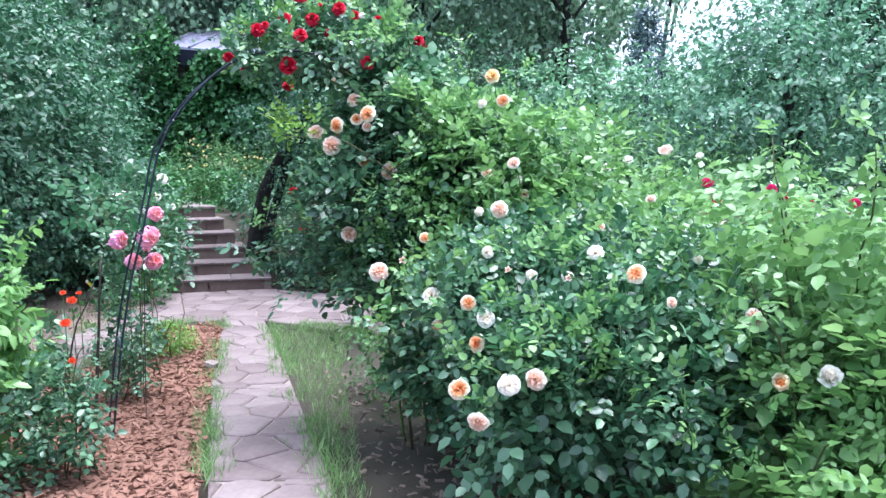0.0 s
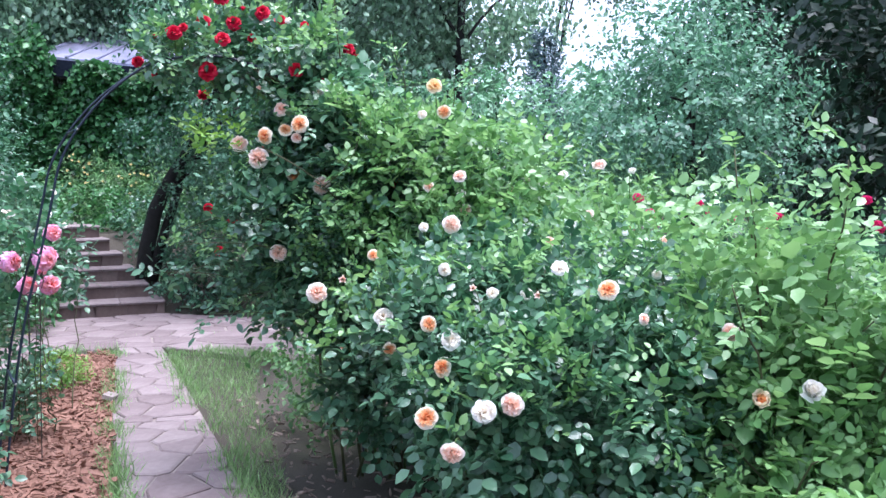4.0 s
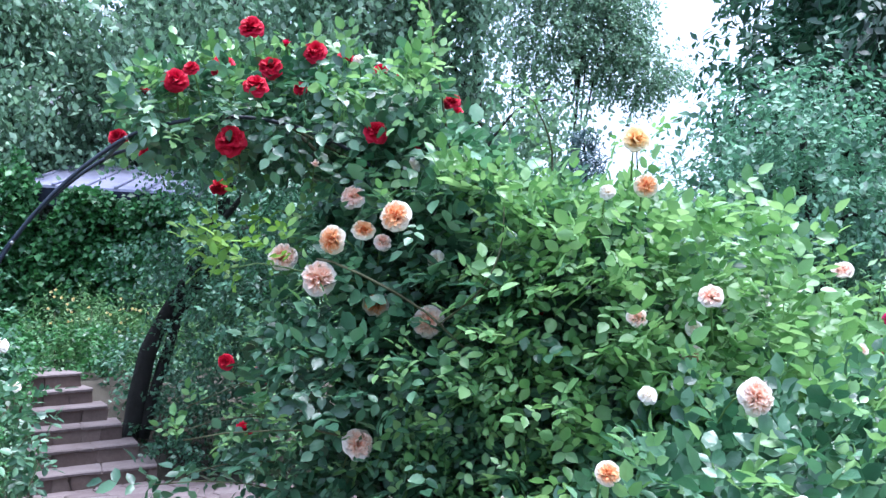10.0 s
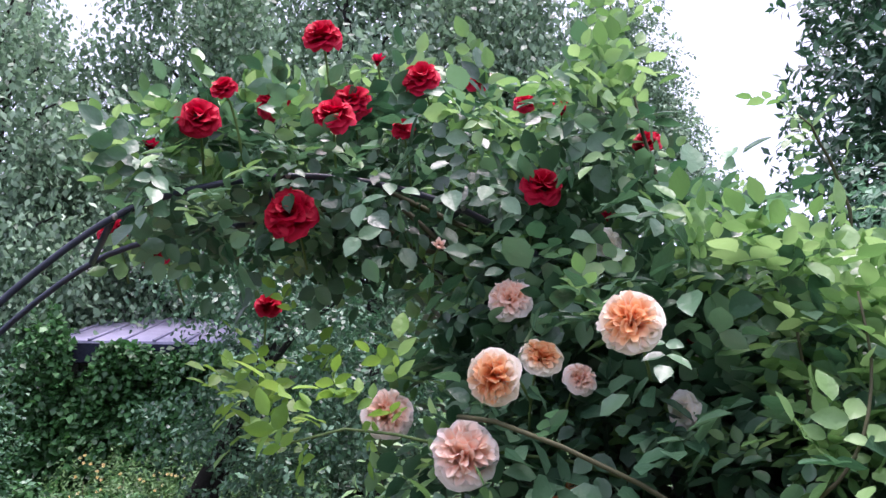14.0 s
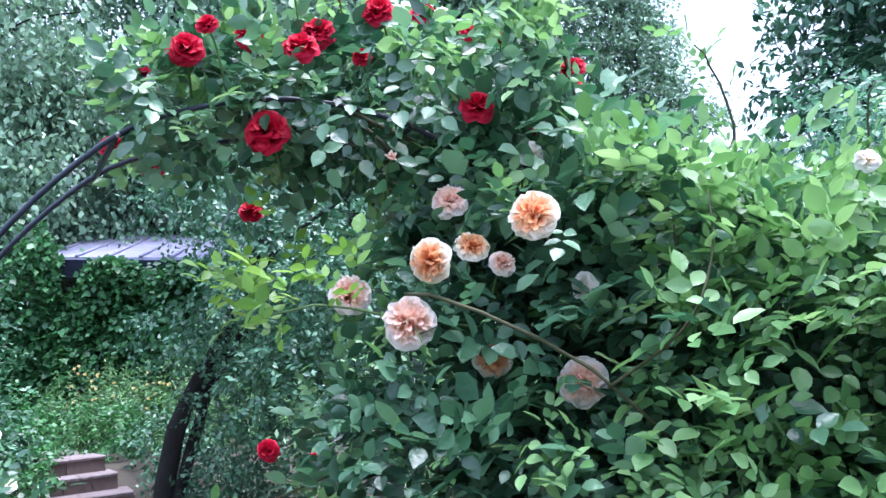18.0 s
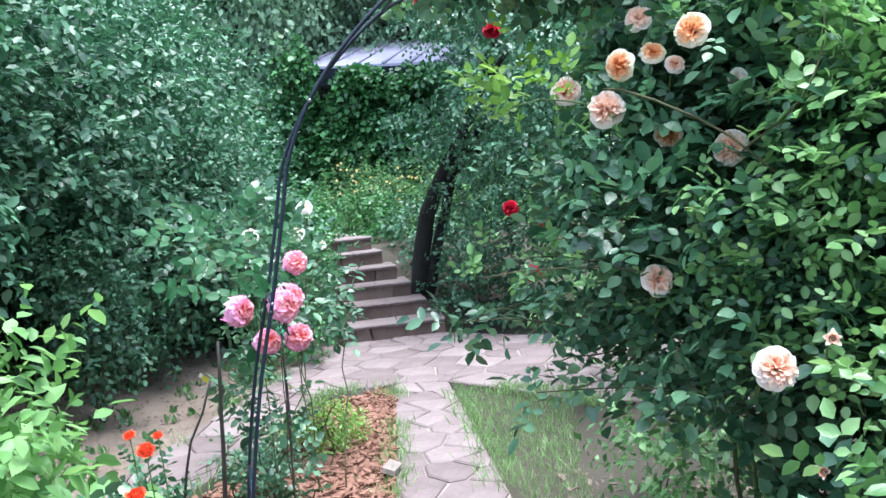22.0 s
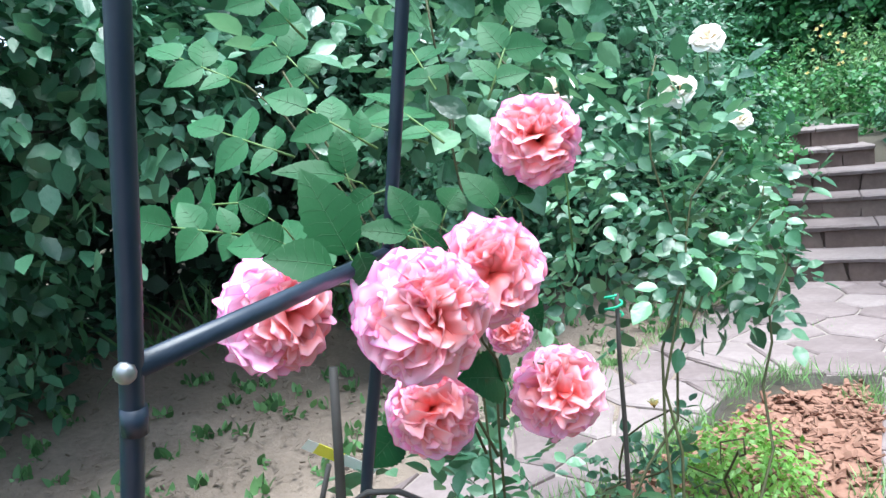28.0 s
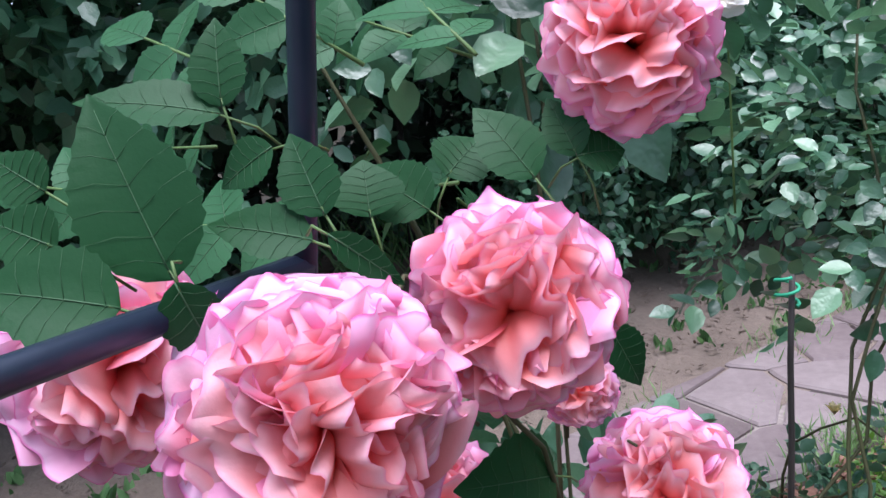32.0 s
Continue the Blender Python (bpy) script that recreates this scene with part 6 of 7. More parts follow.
runners(tallgreen, [((x, y, -0.02), (x + 0.05, y - 0.05, 1.5)) for x, y in ((1.1, 7.1), (0.3, 7.8), (2.1, 6.9), (-0.4, 8.2), (0.8, 6.1))], 0.007)


def birch(base, top, spread, n, seed, size=0.155, low=1.2):
    """A weeping birch: limbs that rise, and long hanging strings of leaves."""
    t = thing("birch_tree", "tall weeping birch with hanging grey-green foliage", "tree", "birches", at=(*base, 0))
    r = np.random.default_rng(seed)
    gz = float(ground_height(base[0], base[1])) - 0.08
    main = [(base[0], base[1], gz), (base[0] + r.normal() * 0.3, base[1], top * 0.5), (base[0] + r.normal() * 0.4, base[1], top)]
    lines = [(main, 0.12, 0.03)]
    ends = []
    for k in range(16):
        z = top * (0.28 + 0.66 * k / 15)
        a = r.uniform(0, 6.28)
        w = spread * (1.15 - 0.75 * (z / top)) * r.uniform(0.6, 1.1)
        e = np.array([base[0] + w * math.cos(a), base[1] + w * math.sin(a), z + r.uniform(0.4, 1.2)])
        s = np.array([base[0], base[1], z - 0.5])
        mid = (s + e) / 2 + (0, 0, 0.45)
        lines.append(([tuple(s), tuple(mid), tuple(e)], 0.045, 0.012))
        ends.append((s, mid, e))
    trunk(t, lines)
    k = r.integers(0, len(ends), n)
    f = np.sqrt(r.random(n))[:, None]
    S, Md, E = [np.array([ends[i][j] for i in k]) for j in range(3)]
    start = (1 - f) ** 2 * S + 2 * f * (1 - f) * Md + f ** 2 * E + r.normal(size=(n, 3)) * (0.45, 0.45, 0.25)
    m = 10
    s = np.linspace(0, 1, m)
    L = r.uniform(0.7, 2.2, n)
    sway = r.normal(size=(n, 3)) * (0.25, 0.25, 0)
    C = start[:, None] + sway[:, None] * s[None, :, None]
    C[:, :, 2] -= s[None] * L[:, None]
    C += r.normal(size=C.shape) * 0.05
    C = C.reshape(-1, 3)
    C = C[C[:, 2] > low]
    A = r.normal(size=C.shape) * 0.6 + (0, 0, -0.8)
    N = r.normal(size=C.shape)
    near_part("crown", M_BIRCH, [(C, A, N, size * r.uniform(0.6, 1.3, len(C)))], t, 0.62, False, "small hanging grey-green leaves", droop=0.0)
    return t


birch((-4.2, 20.5), 13, 3.6, 4200, 401)
birch((-0.8, 17.5), 14, 3.4, 3000, 402)
birch((2.2, 18.5), 13, 2.9, 2600, 403, low=2.5)
tree("birch_tree", "birch with a small leaning grey-green crown", (5.0, 22.0), [(6.3, 22.0, 8.3, 1.0, 1.0, 1.2), (6.0, 22.0, 9.8, 0.9, 0.9, 1.1), (6.8, 22.0, 7.4, 0.8, 0.8, 0.7), (5.9, 22.0, 10.9, 0.5, 0.6, 0.6), (4.8, 22.0, 8.2, 1.1, 1.0, 1.7), (4.5, 22.0, 10.4, 1.2, 1.0, 1.5), (5.9, 22.0, 12.4, 1.0, 0.9, 1.0), (6.5, 22.0, 10.6, 0.8, 0.8, 1.0), (7.0, 22.0, 9.0, 0.7, 0.7, 0.8), (7.5, 22.0, 7.4, 0.8, 0.7, 0.7)], 3300, 9, 0.5, 0.13, M_BIRCH, 404, 4, 0.07, 0.6, -0.2, 0.3, group="birches")
birch((-8.0, 19.0), 13, 3.4, 2300, 405)
tree("tree", "tall broad-leaved tree with layered light green boughs", (7.6, 14.2), [(7.6, 14.2, 6.6, 1.7, 1.8, 1.2), (6.6, 14.0, 4.6, 1.5, 1.4, 0.9), (7.7, 14.2, 8.4, 1.5, 1.5, 1.0), (6.3, 14.4, 3.2, 1.3, 1.2, 0.8), (8.0, 13.6, 5.0, 1.6, 1.6, 1.2), (8.4, 14.0, 2.8, 1.8, 1.6, 1.2)], 2500, 9, 0.45, 0.22, M_HEDGE, 411, 6, 0.2, 0.45, 0.0, 0.3)
# deep shade of this tree is painted in by its leaf colour
tree("tree", "dark dense tree, deep shade put into its leaf colour", (6.6, 9.0), [(5.5, 9.8, 2.2, 1.0, 1.2, 1.8), (5.3, 9.6, 3.8, 0.9, 1.2, 1.0), (6.4, 9.0, 2.0, 1.4, 1.5, 1.6), (7.0, 9.5, 4.0, 1.6, 1.6, 1.4), (5.9, 8.0, 1.4, 1.2, 1.2, 1.2), (6.4, 6.4, 1.6, 1.3, 1.3, 1.6), (7.2, 7.5, 3.4, 1.5, 1.5, 1.5), (6.0, 4.6, 1.6, 1.4, 1.4, 1.6)], 2500, 7, 0.4, 0.16, M_SHADED, 421, 6, 0.15, depth=0.5)
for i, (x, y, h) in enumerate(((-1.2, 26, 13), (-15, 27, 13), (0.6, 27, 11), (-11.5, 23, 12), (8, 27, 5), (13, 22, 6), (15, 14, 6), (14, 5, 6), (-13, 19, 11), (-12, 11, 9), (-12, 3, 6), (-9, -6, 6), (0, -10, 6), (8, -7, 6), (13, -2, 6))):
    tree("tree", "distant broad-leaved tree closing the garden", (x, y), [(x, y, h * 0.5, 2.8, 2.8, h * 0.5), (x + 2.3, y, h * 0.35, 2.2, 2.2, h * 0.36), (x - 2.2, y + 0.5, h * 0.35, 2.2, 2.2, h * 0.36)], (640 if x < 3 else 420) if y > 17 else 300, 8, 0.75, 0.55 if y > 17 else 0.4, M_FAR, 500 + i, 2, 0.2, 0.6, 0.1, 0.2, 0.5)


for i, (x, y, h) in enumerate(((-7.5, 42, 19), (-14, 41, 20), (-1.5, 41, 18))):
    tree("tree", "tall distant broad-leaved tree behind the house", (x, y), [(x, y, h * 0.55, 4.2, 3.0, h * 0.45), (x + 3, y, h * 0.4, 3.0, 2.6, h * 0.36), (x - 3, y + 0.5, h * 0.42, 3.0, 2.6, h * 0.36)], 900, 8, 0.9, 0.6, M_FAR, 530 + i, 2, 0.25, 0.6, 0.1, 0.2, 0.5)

# ---- pink rose by the arch ----
pink = thing("rose_bush", "pink rose with large ruffled blooms beside the arch leg", "rose bush", "roses in the mulch bed", at=(-1.85, 5.55, 0))
for a, b, r in (((-1.88, 5.6, -0.02), (-1.83, 5.53, 1.0), 0.004), ((-1.95, 5.68, -0.02), (-2.0, 5.68, 1.3), 0.004), ((-1.8, 5.5, 0.9), (-1.745, 5.41, 1.06), 0.003), ((-1.84, 5.6, 1.3), (-1.77, 5.54, 1.2), 0.0025), ((-1.82, 5.55, 0.9), (-1.78, 5.55, 0.95), 0.0025), ((-1.88, 5.5, 0.95), (-1.87, 5.28, 1.08), 0.003), ((-1.9, 5.5, 0.85), (-1.86, 5.47, 0.92), 0.0025), ((-1.78, 5.45, 1.05), (-1.73, 5.34, 1.06), 0.003), ((-1.9, 5.6, 0.8), (-2.2, 5.5, 1.3), 0.0035), ((-1.92, 5.6, 0.8), (-2.05, 5.45, 1.3), 0.0035), ((-1.9, 5.6, 0.9), (-1.95, 5.6, 1.38), 0.0035)):
    part("cane", tubes("cane", [(bend(a, b, 8, -0.03, 0.02), np.linspace(r * 0.6, r * 0.4, 8))], 7), M_CANE, pink)


def hero_bloom(place, radius, way, seed, spin=0.0, n=70):
    """A large ruffled bloom; each petal is a piece of its own."""
    first = None
    m = Matrix.Translation(place) @ face(way, spin) @ Matrix.Diagonal((radius, radius, radius, 1))
    for v, q, uv in rosette_petals(seed, n, 104, 0.26, 0.062, 0.5, 0.7, 0.4, 31, 12, 0.9, 0.3, 0.5, 0.09, 0.6):
        me = mesh_np("petal", v, None, q)
        petal_uv(me, uv)
        me.materials.append(Q_PINK)
        ob = new("bloom" if first is None else "petal", me)
        if first is None:
            first = ob
            ob.parent = pink
            ob.matrix_parent_inverse = Matrix.Translation(pink.location).inverted()
            ob.matrix_basis = m
            tagged(ob, "ruffled salmon-pink bloom")
        else:
            ob.parent = first
    return first


hero_bloom((-1.714, 5.307, 1.067), 0.06, (0.85, -0.3, -0.05), 1, 0.3, 84)
hero_bloom((-1.743, 5.43, 1.078), 0.056, (0.72, -0.68, 0.05), 2, 1.0, 74)
hero_bloom((-1.74, 5.514, 1.195), 0.049, (0.6, -0.75, 0.1), 3, 2.0, 64)
hero_bloom((-1.844, 5.436, 0.923), 0.053, (0.8, -0.55, 0.25), 4, 0.6, 64)
hero_bloom((-1.783, 5.577, 0.911), 0.058, (0.68, -0.7, 0.2), 5, 1.5, 64)
hero_bloom((-1.862, 5.27, 1.062), 0.059, (0.9, 0.0, -0.1), 6, 2.6, 64)
hero_bloom((-1.801, 5.523, 0.991), 0.027, (0.6, -0.6, 0.3), 7, 1.6, 40)


def big_leaf(base, way, normal, length, width, parent, teeth=11, mat=None):
    """A glossy leaf with a saw-toothed rim, a midrib and side veins pressed in."""
    n = teeth * 2 + 1
    v, q = [], []
    for i in range(n):
        f = i / (n - 1)
        w = width * 0.5 * (math.sin(math.pi * f ** 0.74) ** 0.85 * (1 - 0.2 * f ** 3) if 0 < f < 1 else 0.02)
        tooth = 1.0 + (0.05 if i % 2 else -0.03)
        z = -0.18 * length * f * f
        vein = 0.02 * length if i % 2 else -0.004 * length
        for s in (-1, -0.5, 0, 0.5, 1):
            v.append((f * length, s * w * (tooth if abs(s) == 1 else 1), z + 0.16 * abs(s) * w + (vein * 0.6 if abs(s) == 0.5 else 0)))
    for i in range(n - 1):
        for k in range(4):
            q.append((i * 5 + k, i * 5 + k + 1, i * 5 + k + 6, i * 5 + k + 5))
    a = unit(np.array(way, float))
    nn = np.array(normal, float)
    nn = unit(nn - a * (nn @ a))
    s = np.cross(nn, a)
    V = np.array(v)
    W = np.array(base) + V[:, :1] * a + V[:, 1:2] * s + V[:, 2:] * nn
    lf = part("leaf", mesh_np("leaf", W, None, np.array(q)), mat or M_BIGLEAF, parent)
    mid = W.reshape(n, 5, 3)[:, 2] + nn * 0.0003
    G = W.reshape(n, 5, 3) + nn * 0.0003
    ribs = [(mid[::4], np.linspace(0.00042, 0.00014, len(mid[::4])))]
    for i in range(2, n - 5, 3):
        ribs += [([G[i, 2], (G[i + 1, k] + G[i + 2, k]) / 2, G[i + 2, e]], [0.00013, 0.0001, 0.00006]) for k, e in ((1, 0), (3, 4))]
    part("midrib", tubes("midrib", ribs, 4), M_RIB, lf)
    return lf


def leaf_spray(base, way, size, parent, count=5, nrm=(0.4, -0.6, 0.7)):
    """A compound leaf with its stalk."""
    a = unit(np.array(way, float))
    nn = np.array(nrm, float) + rng.normal(size=3) * 0.25
    nn = unit(nn - a * (nn @ a))
    s = np.cross(nn, a)
    b = np.array(base, float)
    part("leaf_stalk", tubes("leaf_stalk", [([b, b + a * size * 1.0, b + a * size * 1.9], [0.0016, 0.0013, 0.001])], 5), M_GREENSTEM, parent)
    for along, side, k in ((1.9, 0, 1.15), (1.25, 1, 1.0), (1.25, -1, 1.0), (0.5, 1, 0.75), (0.5, -1, 0.75))[:count]:
        w = a * (1.0 if side == 0 else 0.55) + s * side + rng.normal(size=3) * 0.12
        big_leaf(b + a * size * along, w, nn + rng.normal(size=3) * 0.22, size * k * rng.uniform(0.9, 1.1), size * k * 0.74, parent, 9, M_SPRAY)


def hero_leaf(base, span, width):
    """A leaf that hangs between two known places, with its stalk."""
    L = math.sqrt(sum(c * c for c in span))
    b = np.array(base)
    d = np.array(span) / L
    big_leaf(base, span, (0.62 + rng.normal() * 0.15, -0.45, 0.45 + rng.normal() * 0.15), L, width * 1.05, pink)
    part("leaf_stalk", tubes("leaf_stalk", [([b + d * 0.004, b - d * 0.012 + (0, 0.004, -0.004), b - d * 0.02 + (-0.008, 0.012, -0.014)], [0.0006, 0.0007, 0.0008])], 5), M_GREENSTEM, pink)


hero_leaf((-1.758, 5.275, 1.12), (-0.021, -0.018, 0.075), 0.046)
hero_leaf((-1.752, 5.253, 1.115), (-0.02, -0.047, 0.017), 0.038)
hero_leaf((-1.739, 5.27, 1.123), (0.004, 0.012, -0.039), 0.024)
hero_leaf((-1.741, 5.327, 1.128), (-0.026, -0.034, 0.013), 0.024)
hero_leaf((-1.74, 5.333, 1.137), (-0.017, -0.005, 0.035), 0.025)
hero_leaf((-1.721, 5.324, 1.133), (0.01, 0.028, -0.025), 0.013)
hero_leaf((-1.803, 5.319, 1.18), (-0.025, -0.055, 0.018), 0.028)
hero_leaf((-1.803, 5.32, 1.183), (-0.007, 0.003, 0.041), 0.025)
hero_leaf((-1.746, 5.45, 1.136), (-0.027, -0.012, 0.039), 0.032)
hero_leaf((-1.747, 5.48, 1.143), (-0.018, -0.001, 0.032), 0.023)
hero_leaf((-1.747, 5.48, 1.143), (0.011, 0.025, 0.003), 0.026)
hero_leaf((-1.785, 5.485, 0.952), (0.025, -0.075, 0.028), 0.052)
hero_leaf((-1.88, 5.42, 0.9), (-0.03, -0.03, -0.04), 0.045)
hero_leaf((-1.8, 5.55, 1.025), (0.012, 0.022, -0.045), 0.03)
hero_leaf((-1.791, 5.382, 1.124), (-0.012, 0.006, 0.029), 0.036)
hero_leaf((-1.789, 5.428, 1.138), (0.002, 0.022, 0.019), 0.032)
hero_leaf((-1.799, 5.243, 1.134), (-0.014, -0.022, 0.014), 0.027)
hero_leaf((-1.821, 5.246, 1.155), (-0.013, -0.017, 0.016), 0.024)
hero_leaf((-1.785, 5.413, 1.123), (-0.028, -0.021, 0.025), 0.034)
hero_leaf((-1.786, 5.334, 1.164), (-0.018, -0.022, -0.015), 0.023)
SPRAYS = [((-1.85, 5.5, 1.2), (-0.7, 0.1, 0.4), 0.05, 5), ((-1.88, 5.5, 1.12), (-0.8, 0.1, -0.1), 0.05, 5), ((-1.9, 5.55, 1.26), (-0.6, 0.3, 0.5), 0.05, 5), ((-1.8, 5.52, 1.24), (0.0, 0.4, 0.6), 0.048, 5), ((-1.95, 5.58, 1.2), (-0.5, -0.5, 0.3), 0.05, 5), ((-1.9, 5.4, 1.1), (-0.6, -0.5, 0.1), 0.045, 5), ((-1.9, 5.45, 1.2), (-0.5, -0.5, 0.5), 0.045, 5), ((-1.98, 5.4, 1.2), (-0.7, -0.3, 0.3), 0.05, 5), ((-2.05, 5.5, 1.28), (-0.6, 0.0, 0.5), 0.055, 5)]
UPPER_SPRAYS = [((-2.0, 5.45, 1.33), (-0.2, -0.5, 0.6), 0.05, 5), ((-2.1, 5.42, 1.15), (-0.8, -0.2, 0.0), 0.052, 5), ((-2.15, 5.6, 1.2), (-0.8, 0.3, 0.2), 0.055, 5), ((-1.95, 5.6, 1.36), (0.1, 0.2, 0.7), 0.05, 5), ((-2.2, 5.5, 1.3), (-0.7, -0.4, 0.4), 0.055, 5), ((-1.86, 5.62, 1.32), (0.4, 0.2, 0.5), 0.045, 5), ((-2.0, 5.35, 1.12), (-0.4, -0.7, 0.2), 0.045, 5), ((-2.25, 5.65, 1.12), (-0.6, 0.2, -0.2), 0.055, 5), ((-2.05, 5.62, 1.08), (-0.3, 0.5, -0.3), 0.05, 5)]
for base, way, size, count in SPRAYS + UPPER_SPRAYS:
    leaf_spray(base, way, size, pink, count)
p, o = shell([(-2.05, 5.75, 1.32, 0.25, 0.2, 0.12), (-2.05, 5.75, 0.66, 0.2, 0.15, 0.16)], 150, 0.9, 601)
near_part("foliage", M_ROSE, [rose_leaves(p, o, 0.045)], pink, 0.68, 2)

# stakes, rod and label by the pink rose
dark_stake = thing("plant_stake", "thin dark wooden stake", "stake", at=(-2.1, 5.47, 0))
part("pole", tubes("pole", [(bend((-2.12, 5.46, -0.03), (-2.06, 5.48, 0.93), 8, 0, 0.008), np.linspace(0.011, 0.006, 8))], 7), M_RUST, dark_stake)
old_cane = part("dry_cane", tubes("dry_cane", [(bend((-2.36, 5.38, -0.02), (-2.12, 5.5, 0.78), 9, 0.02, 0.03), np.linspace(0.007, 0.004, 9))], 6), M_RUST)
tagged(old_cane, "bare grey dry cane leaning on a stake", "cane")
hook = part("garden_rod", tubes("rod", [(smooth_line([(rx + 0.022, ry, rz) for rx, ry, rz in [(-1.8, 5.36, -0.03), (-1.785, 5.345, 0.5), (-1.772, 5.335, 0.84), (-1.775, 5.33, 0.885), (-1.797, 5.3, 0.905), (-1.825, 5.28, 0.895), (-1.832, 5.28, 0.87), (-1.81, 5.29, 0.85), (-1.79, 5.315, 0.845)]], 40), 0.0028)], 8), M_RUST)
tagged(hook, "rusty steel rod with a hooked loop end", "rod")
tag = thing("plant_label", "white plastic plant label with a yellow print", "label", at=(-2.15, 5.53, 0.78))


def strip(name, a, b, w, th, mat, parent, label=""):
    a, b = np.array(a, float), np.array(b, float)
    d = unit(b - a)
    n = unit(np.array([0.5, -0.8, 0.2]))
    s = np.cross(d, n)
    bm = bmesh.new()
    vs = [bm.verts.new(tuple(p + s * w * k + n * th * j)) for j in (-1, 1) for p, k in ((a, -1), (a, 1), (b, 1), (b, -1))]
    for f in ((0, 1, 2, 3), (7, 6, 5, 4), (0, 4, 5, 1), (1, 5, 6, 2), (2, 6, 7, 3), (3, 7, 4, 0)):
        bm.faces.new([vs[i] for i in f])
    bmesh.ops.recalc_face_normals(bm, faces=bm.faces)
    return part(name, bm, mat, parent, label)


strip("card", (-2.156, 5.49, 0.806), (-2.145, 5.6, 0.725), 0.012, 0.0008, M_WHITE, tag)
strip("print", (-2.154, 5.507, 0.794), (-2.15, 5.545, 0.766), 0.0122, 0.0014, M_YELLOW, tag, "yellow printed patch")

# pale edging stone by the path
edge = part("edging_stone", chips("edging_stone", np.array([(-1.77, 6.6)]), 0.03, 0.16), M_JOINT)
tagged(edge, "pale rough edging stone between mulch and path", "stone")

# ---- grass, weeds, litter ----
def grass(name, label, xy, h, mat=M_GRASS, wide=0.06, fine=False):
    n = len(xy)
    p = np.concatenate([xy, np.full((n, 1), -0.02)], 1)
    p[:, 2] += ground_height(p[:, 0], p[:, 1]) + soil_rise(p[:, 0])
    ob = part(name, leaves(name, p, rand_unit(n) * (0.55, 0.55, 0.1) + (0, 0, 0.9), rand_unit(n), h * rng.uniform(0.4, 1.3, n), wide, fine, 0.1, 0.25), mat)
    return tagged(ob, label, "grass", kind="stuff")


def along(line, n, wide):
    line = np.array(line, float)
    k = rng.integers(0, len(line) - 1, n)
    f = rng.random((n, 1))
    keep = lumps(np.concatenate([line[k] + (line[k + 1] - line[k]) * f, np.zeros((n, 1))], 1), 77, 4.0) > -0.25
    return (line[k] + (line[k + 1] - line[k]) * f + rng.normal(size=(n, 2)) * wide)[keep]


LAWN = [(0.1, 2.4), (-0.5, 4.5), (-1.03, 6.15), (-1.8, 8.5), (-0.9, 7.9), (-0.82, 6.6), (-0.62, 5.6), (-0.4, 4.4), (-0.15, 3.4), (0.22, 2.1)]
grass("grass_strip", "thin pale green grass beside the path", scatter(LAWN, 16000), 0.06)
verge = np.concatenate([along(PATH_L[1:], 3800, 0.045), along(PATH_R[1:], 3000, 0.05), along([(-2.75, 8.35), (-2.27, 8.55), (-2.2, 8.2)], 900, 0.06), along([(-1.82, 8.52), (-1.42, 8.32), (-1.0, 8.12), (-0.72, 7.8)], 1500, 0.06), along([(-2.74, 8.3), (-2.66, 7.2), (-2.93, 5.4)], 1500, 0.06), along([(-3.45, 9.9), (-3.38, 8.6), (-3.3, 7.0)], 900, 0.08)])
grass("grass_tufts", "grass tufts growing along the paving edges", verge, 0.09)
tufts = scatter([(-5.6, 6.0), (-3.4, 5.0), (-3.4, 9.6), (-5.2, 9.0)], 150)
weeds = grass("weeds", "small weeds scattered over bare soil", tufts.repeat(9, 0) + rng.normal(size=(len(tufts) * 9, 2)) * 0.02, 0.06, M_MEADOW, 0.5, 2)
joint_weeds = grass("joint_weeds", "tiny weeds in the paving joints", np.concatenate([along([(-3.2, 9.4), (-2.0, 9.2), (-1.2, 9.4)], 300, 0.05), along([(-3.1, 8.0), (-2.9, 6.6)], 150, 0.05)]), 0.04)
litter = part("leaf_litter", chips("leaf_litter", scatter([(-6.2, 5.0), (-3.4, 4.0), (-3.4, 9.7), (-5.6, 9.5)], 3600), 0.002, 0.022), M_SOIL)
tagged(litter, "dry twigs and leaf litter on the soil", "litter", kind="stuff")
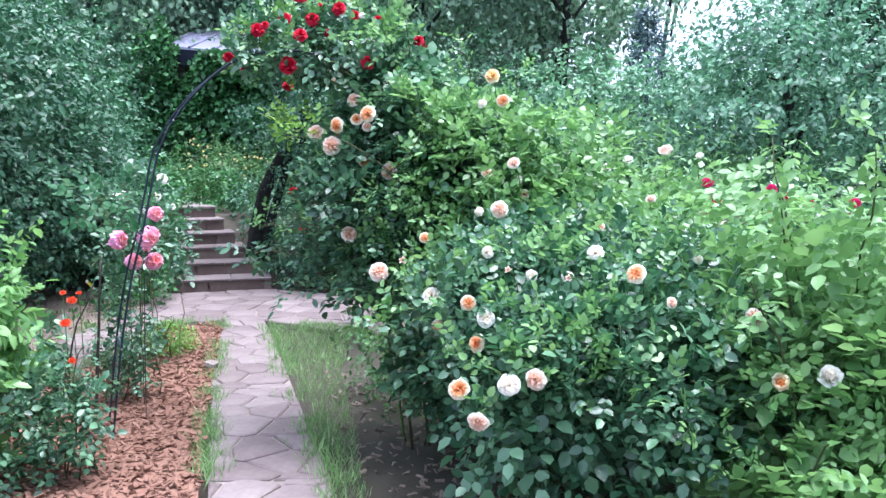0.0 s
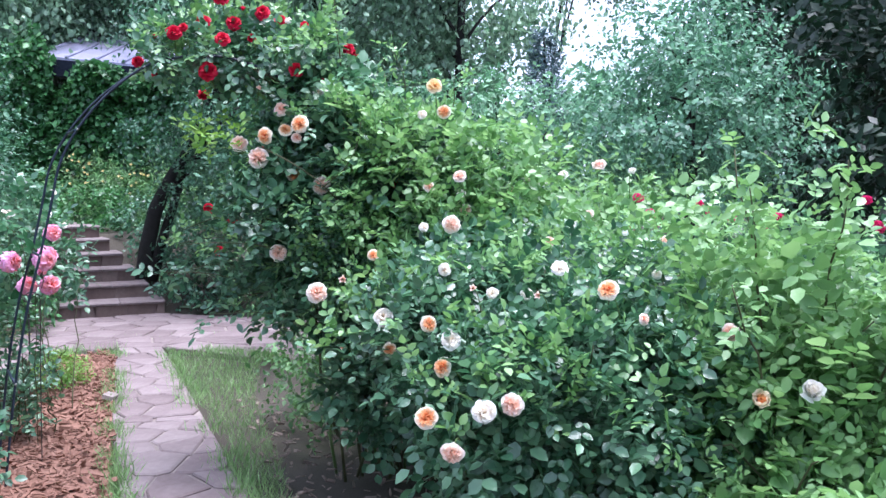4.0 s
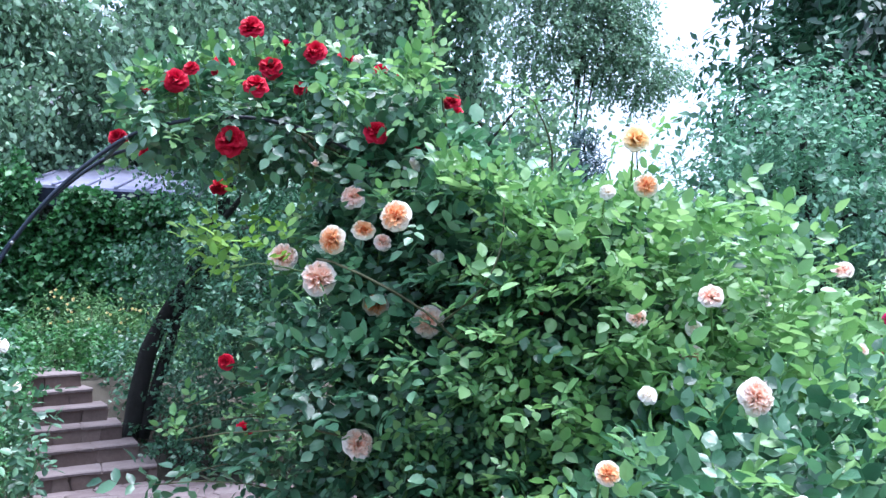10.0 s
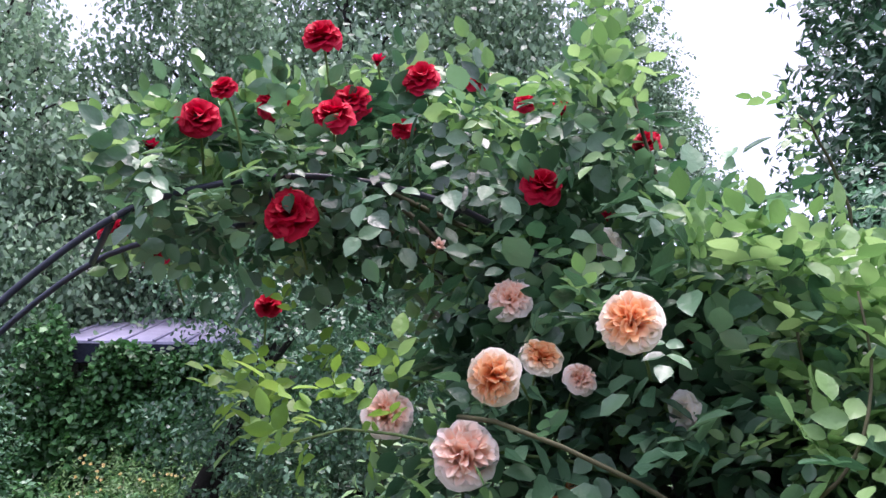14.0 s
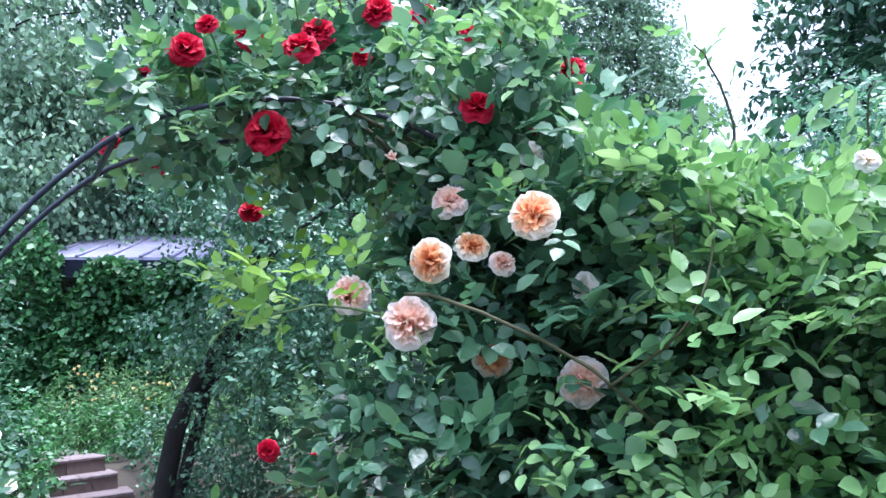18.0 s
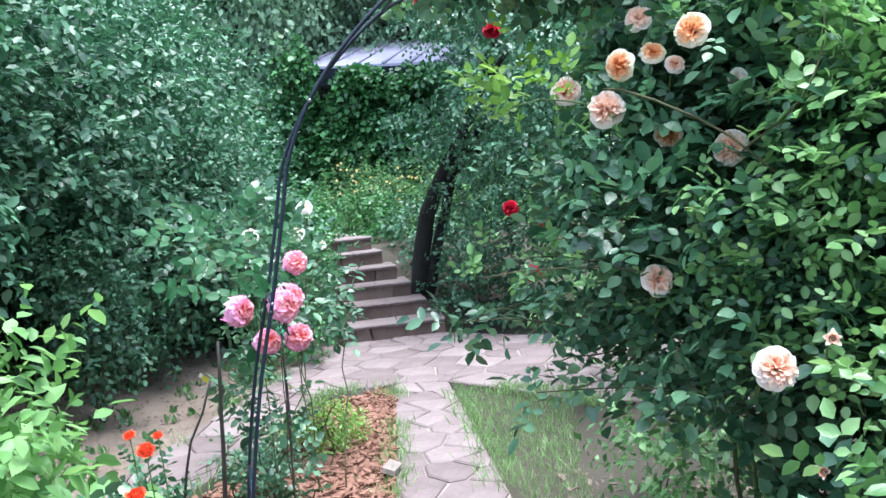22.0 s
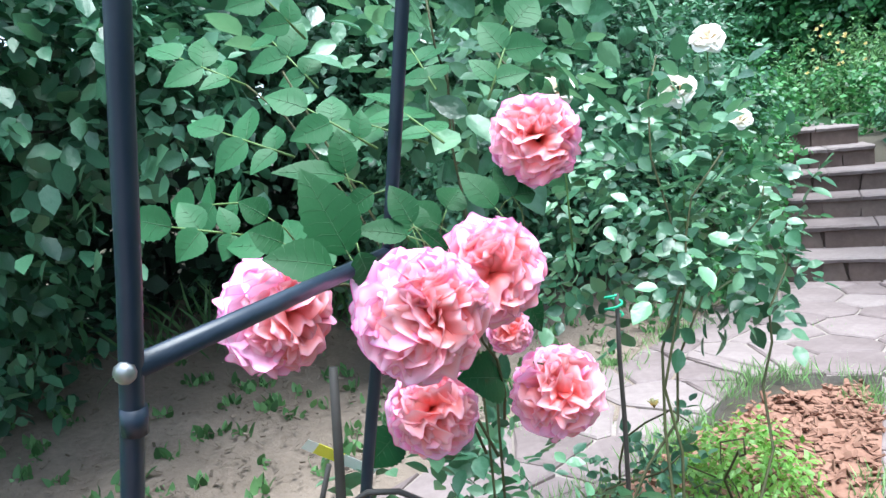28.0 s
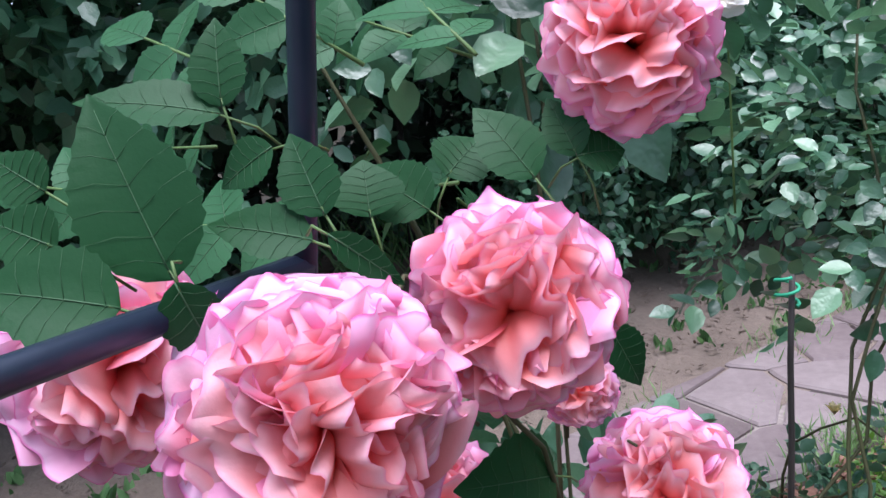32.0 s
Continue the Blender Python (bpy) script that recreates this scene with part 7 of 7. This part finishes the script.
dark_litter = part("leaf_litter", chips("leaf_litter", scatter([(-0.5, 4.7), (-0.95, 6.6), (1.0, 6.2), (2.0, 3.0), (0.4, 2.6)], 1500), 0.0, 0.035), M_SOIL)
tagged(dark_litter, "grey twigs and litter under the roses", "litter", kind="stuff")
fern = mass("ground_cover", "bright green low plants under the roses", "plants", [(-0.45, 6.2, 0.24, 0.22, 0.3, 0.26), (-0.25, 5.7, 0.26, 0.25, 0.25, 0.26)], 220, 7, 0.14, 0.05, M_MEADOW, 611, 0.55, 0.7)
runners(fern, [((-0.45, 6.2, -0.02), (-0.42, 6.1, 0.3)), ((-0.25, 5.7, -0.02), (-0.3, 5.6, 0.32))], 0.004)
hosta = thing("hosta", "broad-leaved dark green hosta under the roses", "plant", at=(0.35, 3.1, 0))
n = 36
a = rng.uniform(0, 6.28, n)
near_part("foliage", M_IVY, [(np.stack([0.4 + 0.04 * np.cos(a), 3.05 + 0.04 * np.sin(a), np.full(n, 0.02)], 1), np.stack([np.cos(a), np.sin(a), rng.uniform(0.3, 1.3, n)], 1), np.tile((0, 0, 1.0), (n, 1)), rng.uniform(0.15, 0.28, n))], hosta, 0.6, True, droop=0.4)

# ---- paving stones ----
pr = np.random.default_rng(17)
for region, spacing, owner, z in [(g, 0.27, garden_path, 0.004) for g in REGIONS] + [(None, 0.33, plaza, 0.006), (LEFTWAY, 0.4, side_path, 0.003)]:
    pieces = [region] if region else [[PLAZA[0], PLAZA[1], PLAZA[2], (-1.6, 10.4), PLAZA[7], PLAZA[8], PLAZA[9]], [PLAZA[2], PLAZA[3], PLAZA[4], PLAZA[5], PLAZA[6]]]
    if region is LEFTWAY:
        pieces = [[LEFTWAY[0], LEFTWAY[1], LEFTWAY[2], LEFTWAY[6]], [LEFTWAY[6], LEFTWAY[2], LEFTWAY[3], LEFTWAY[4], LEFTWAY[5]]]
    for piece in pieces:
        for cell in flag_stones(piece, spacing, pr):
            me, mid = stone_mesh(cell, z + pr.uniform(-0.002, 0.004), 0.03, pr)
            ob = part("flagstone", me, M_STONE, owner)
            ob.location = (mid[0], mid[1], 0)
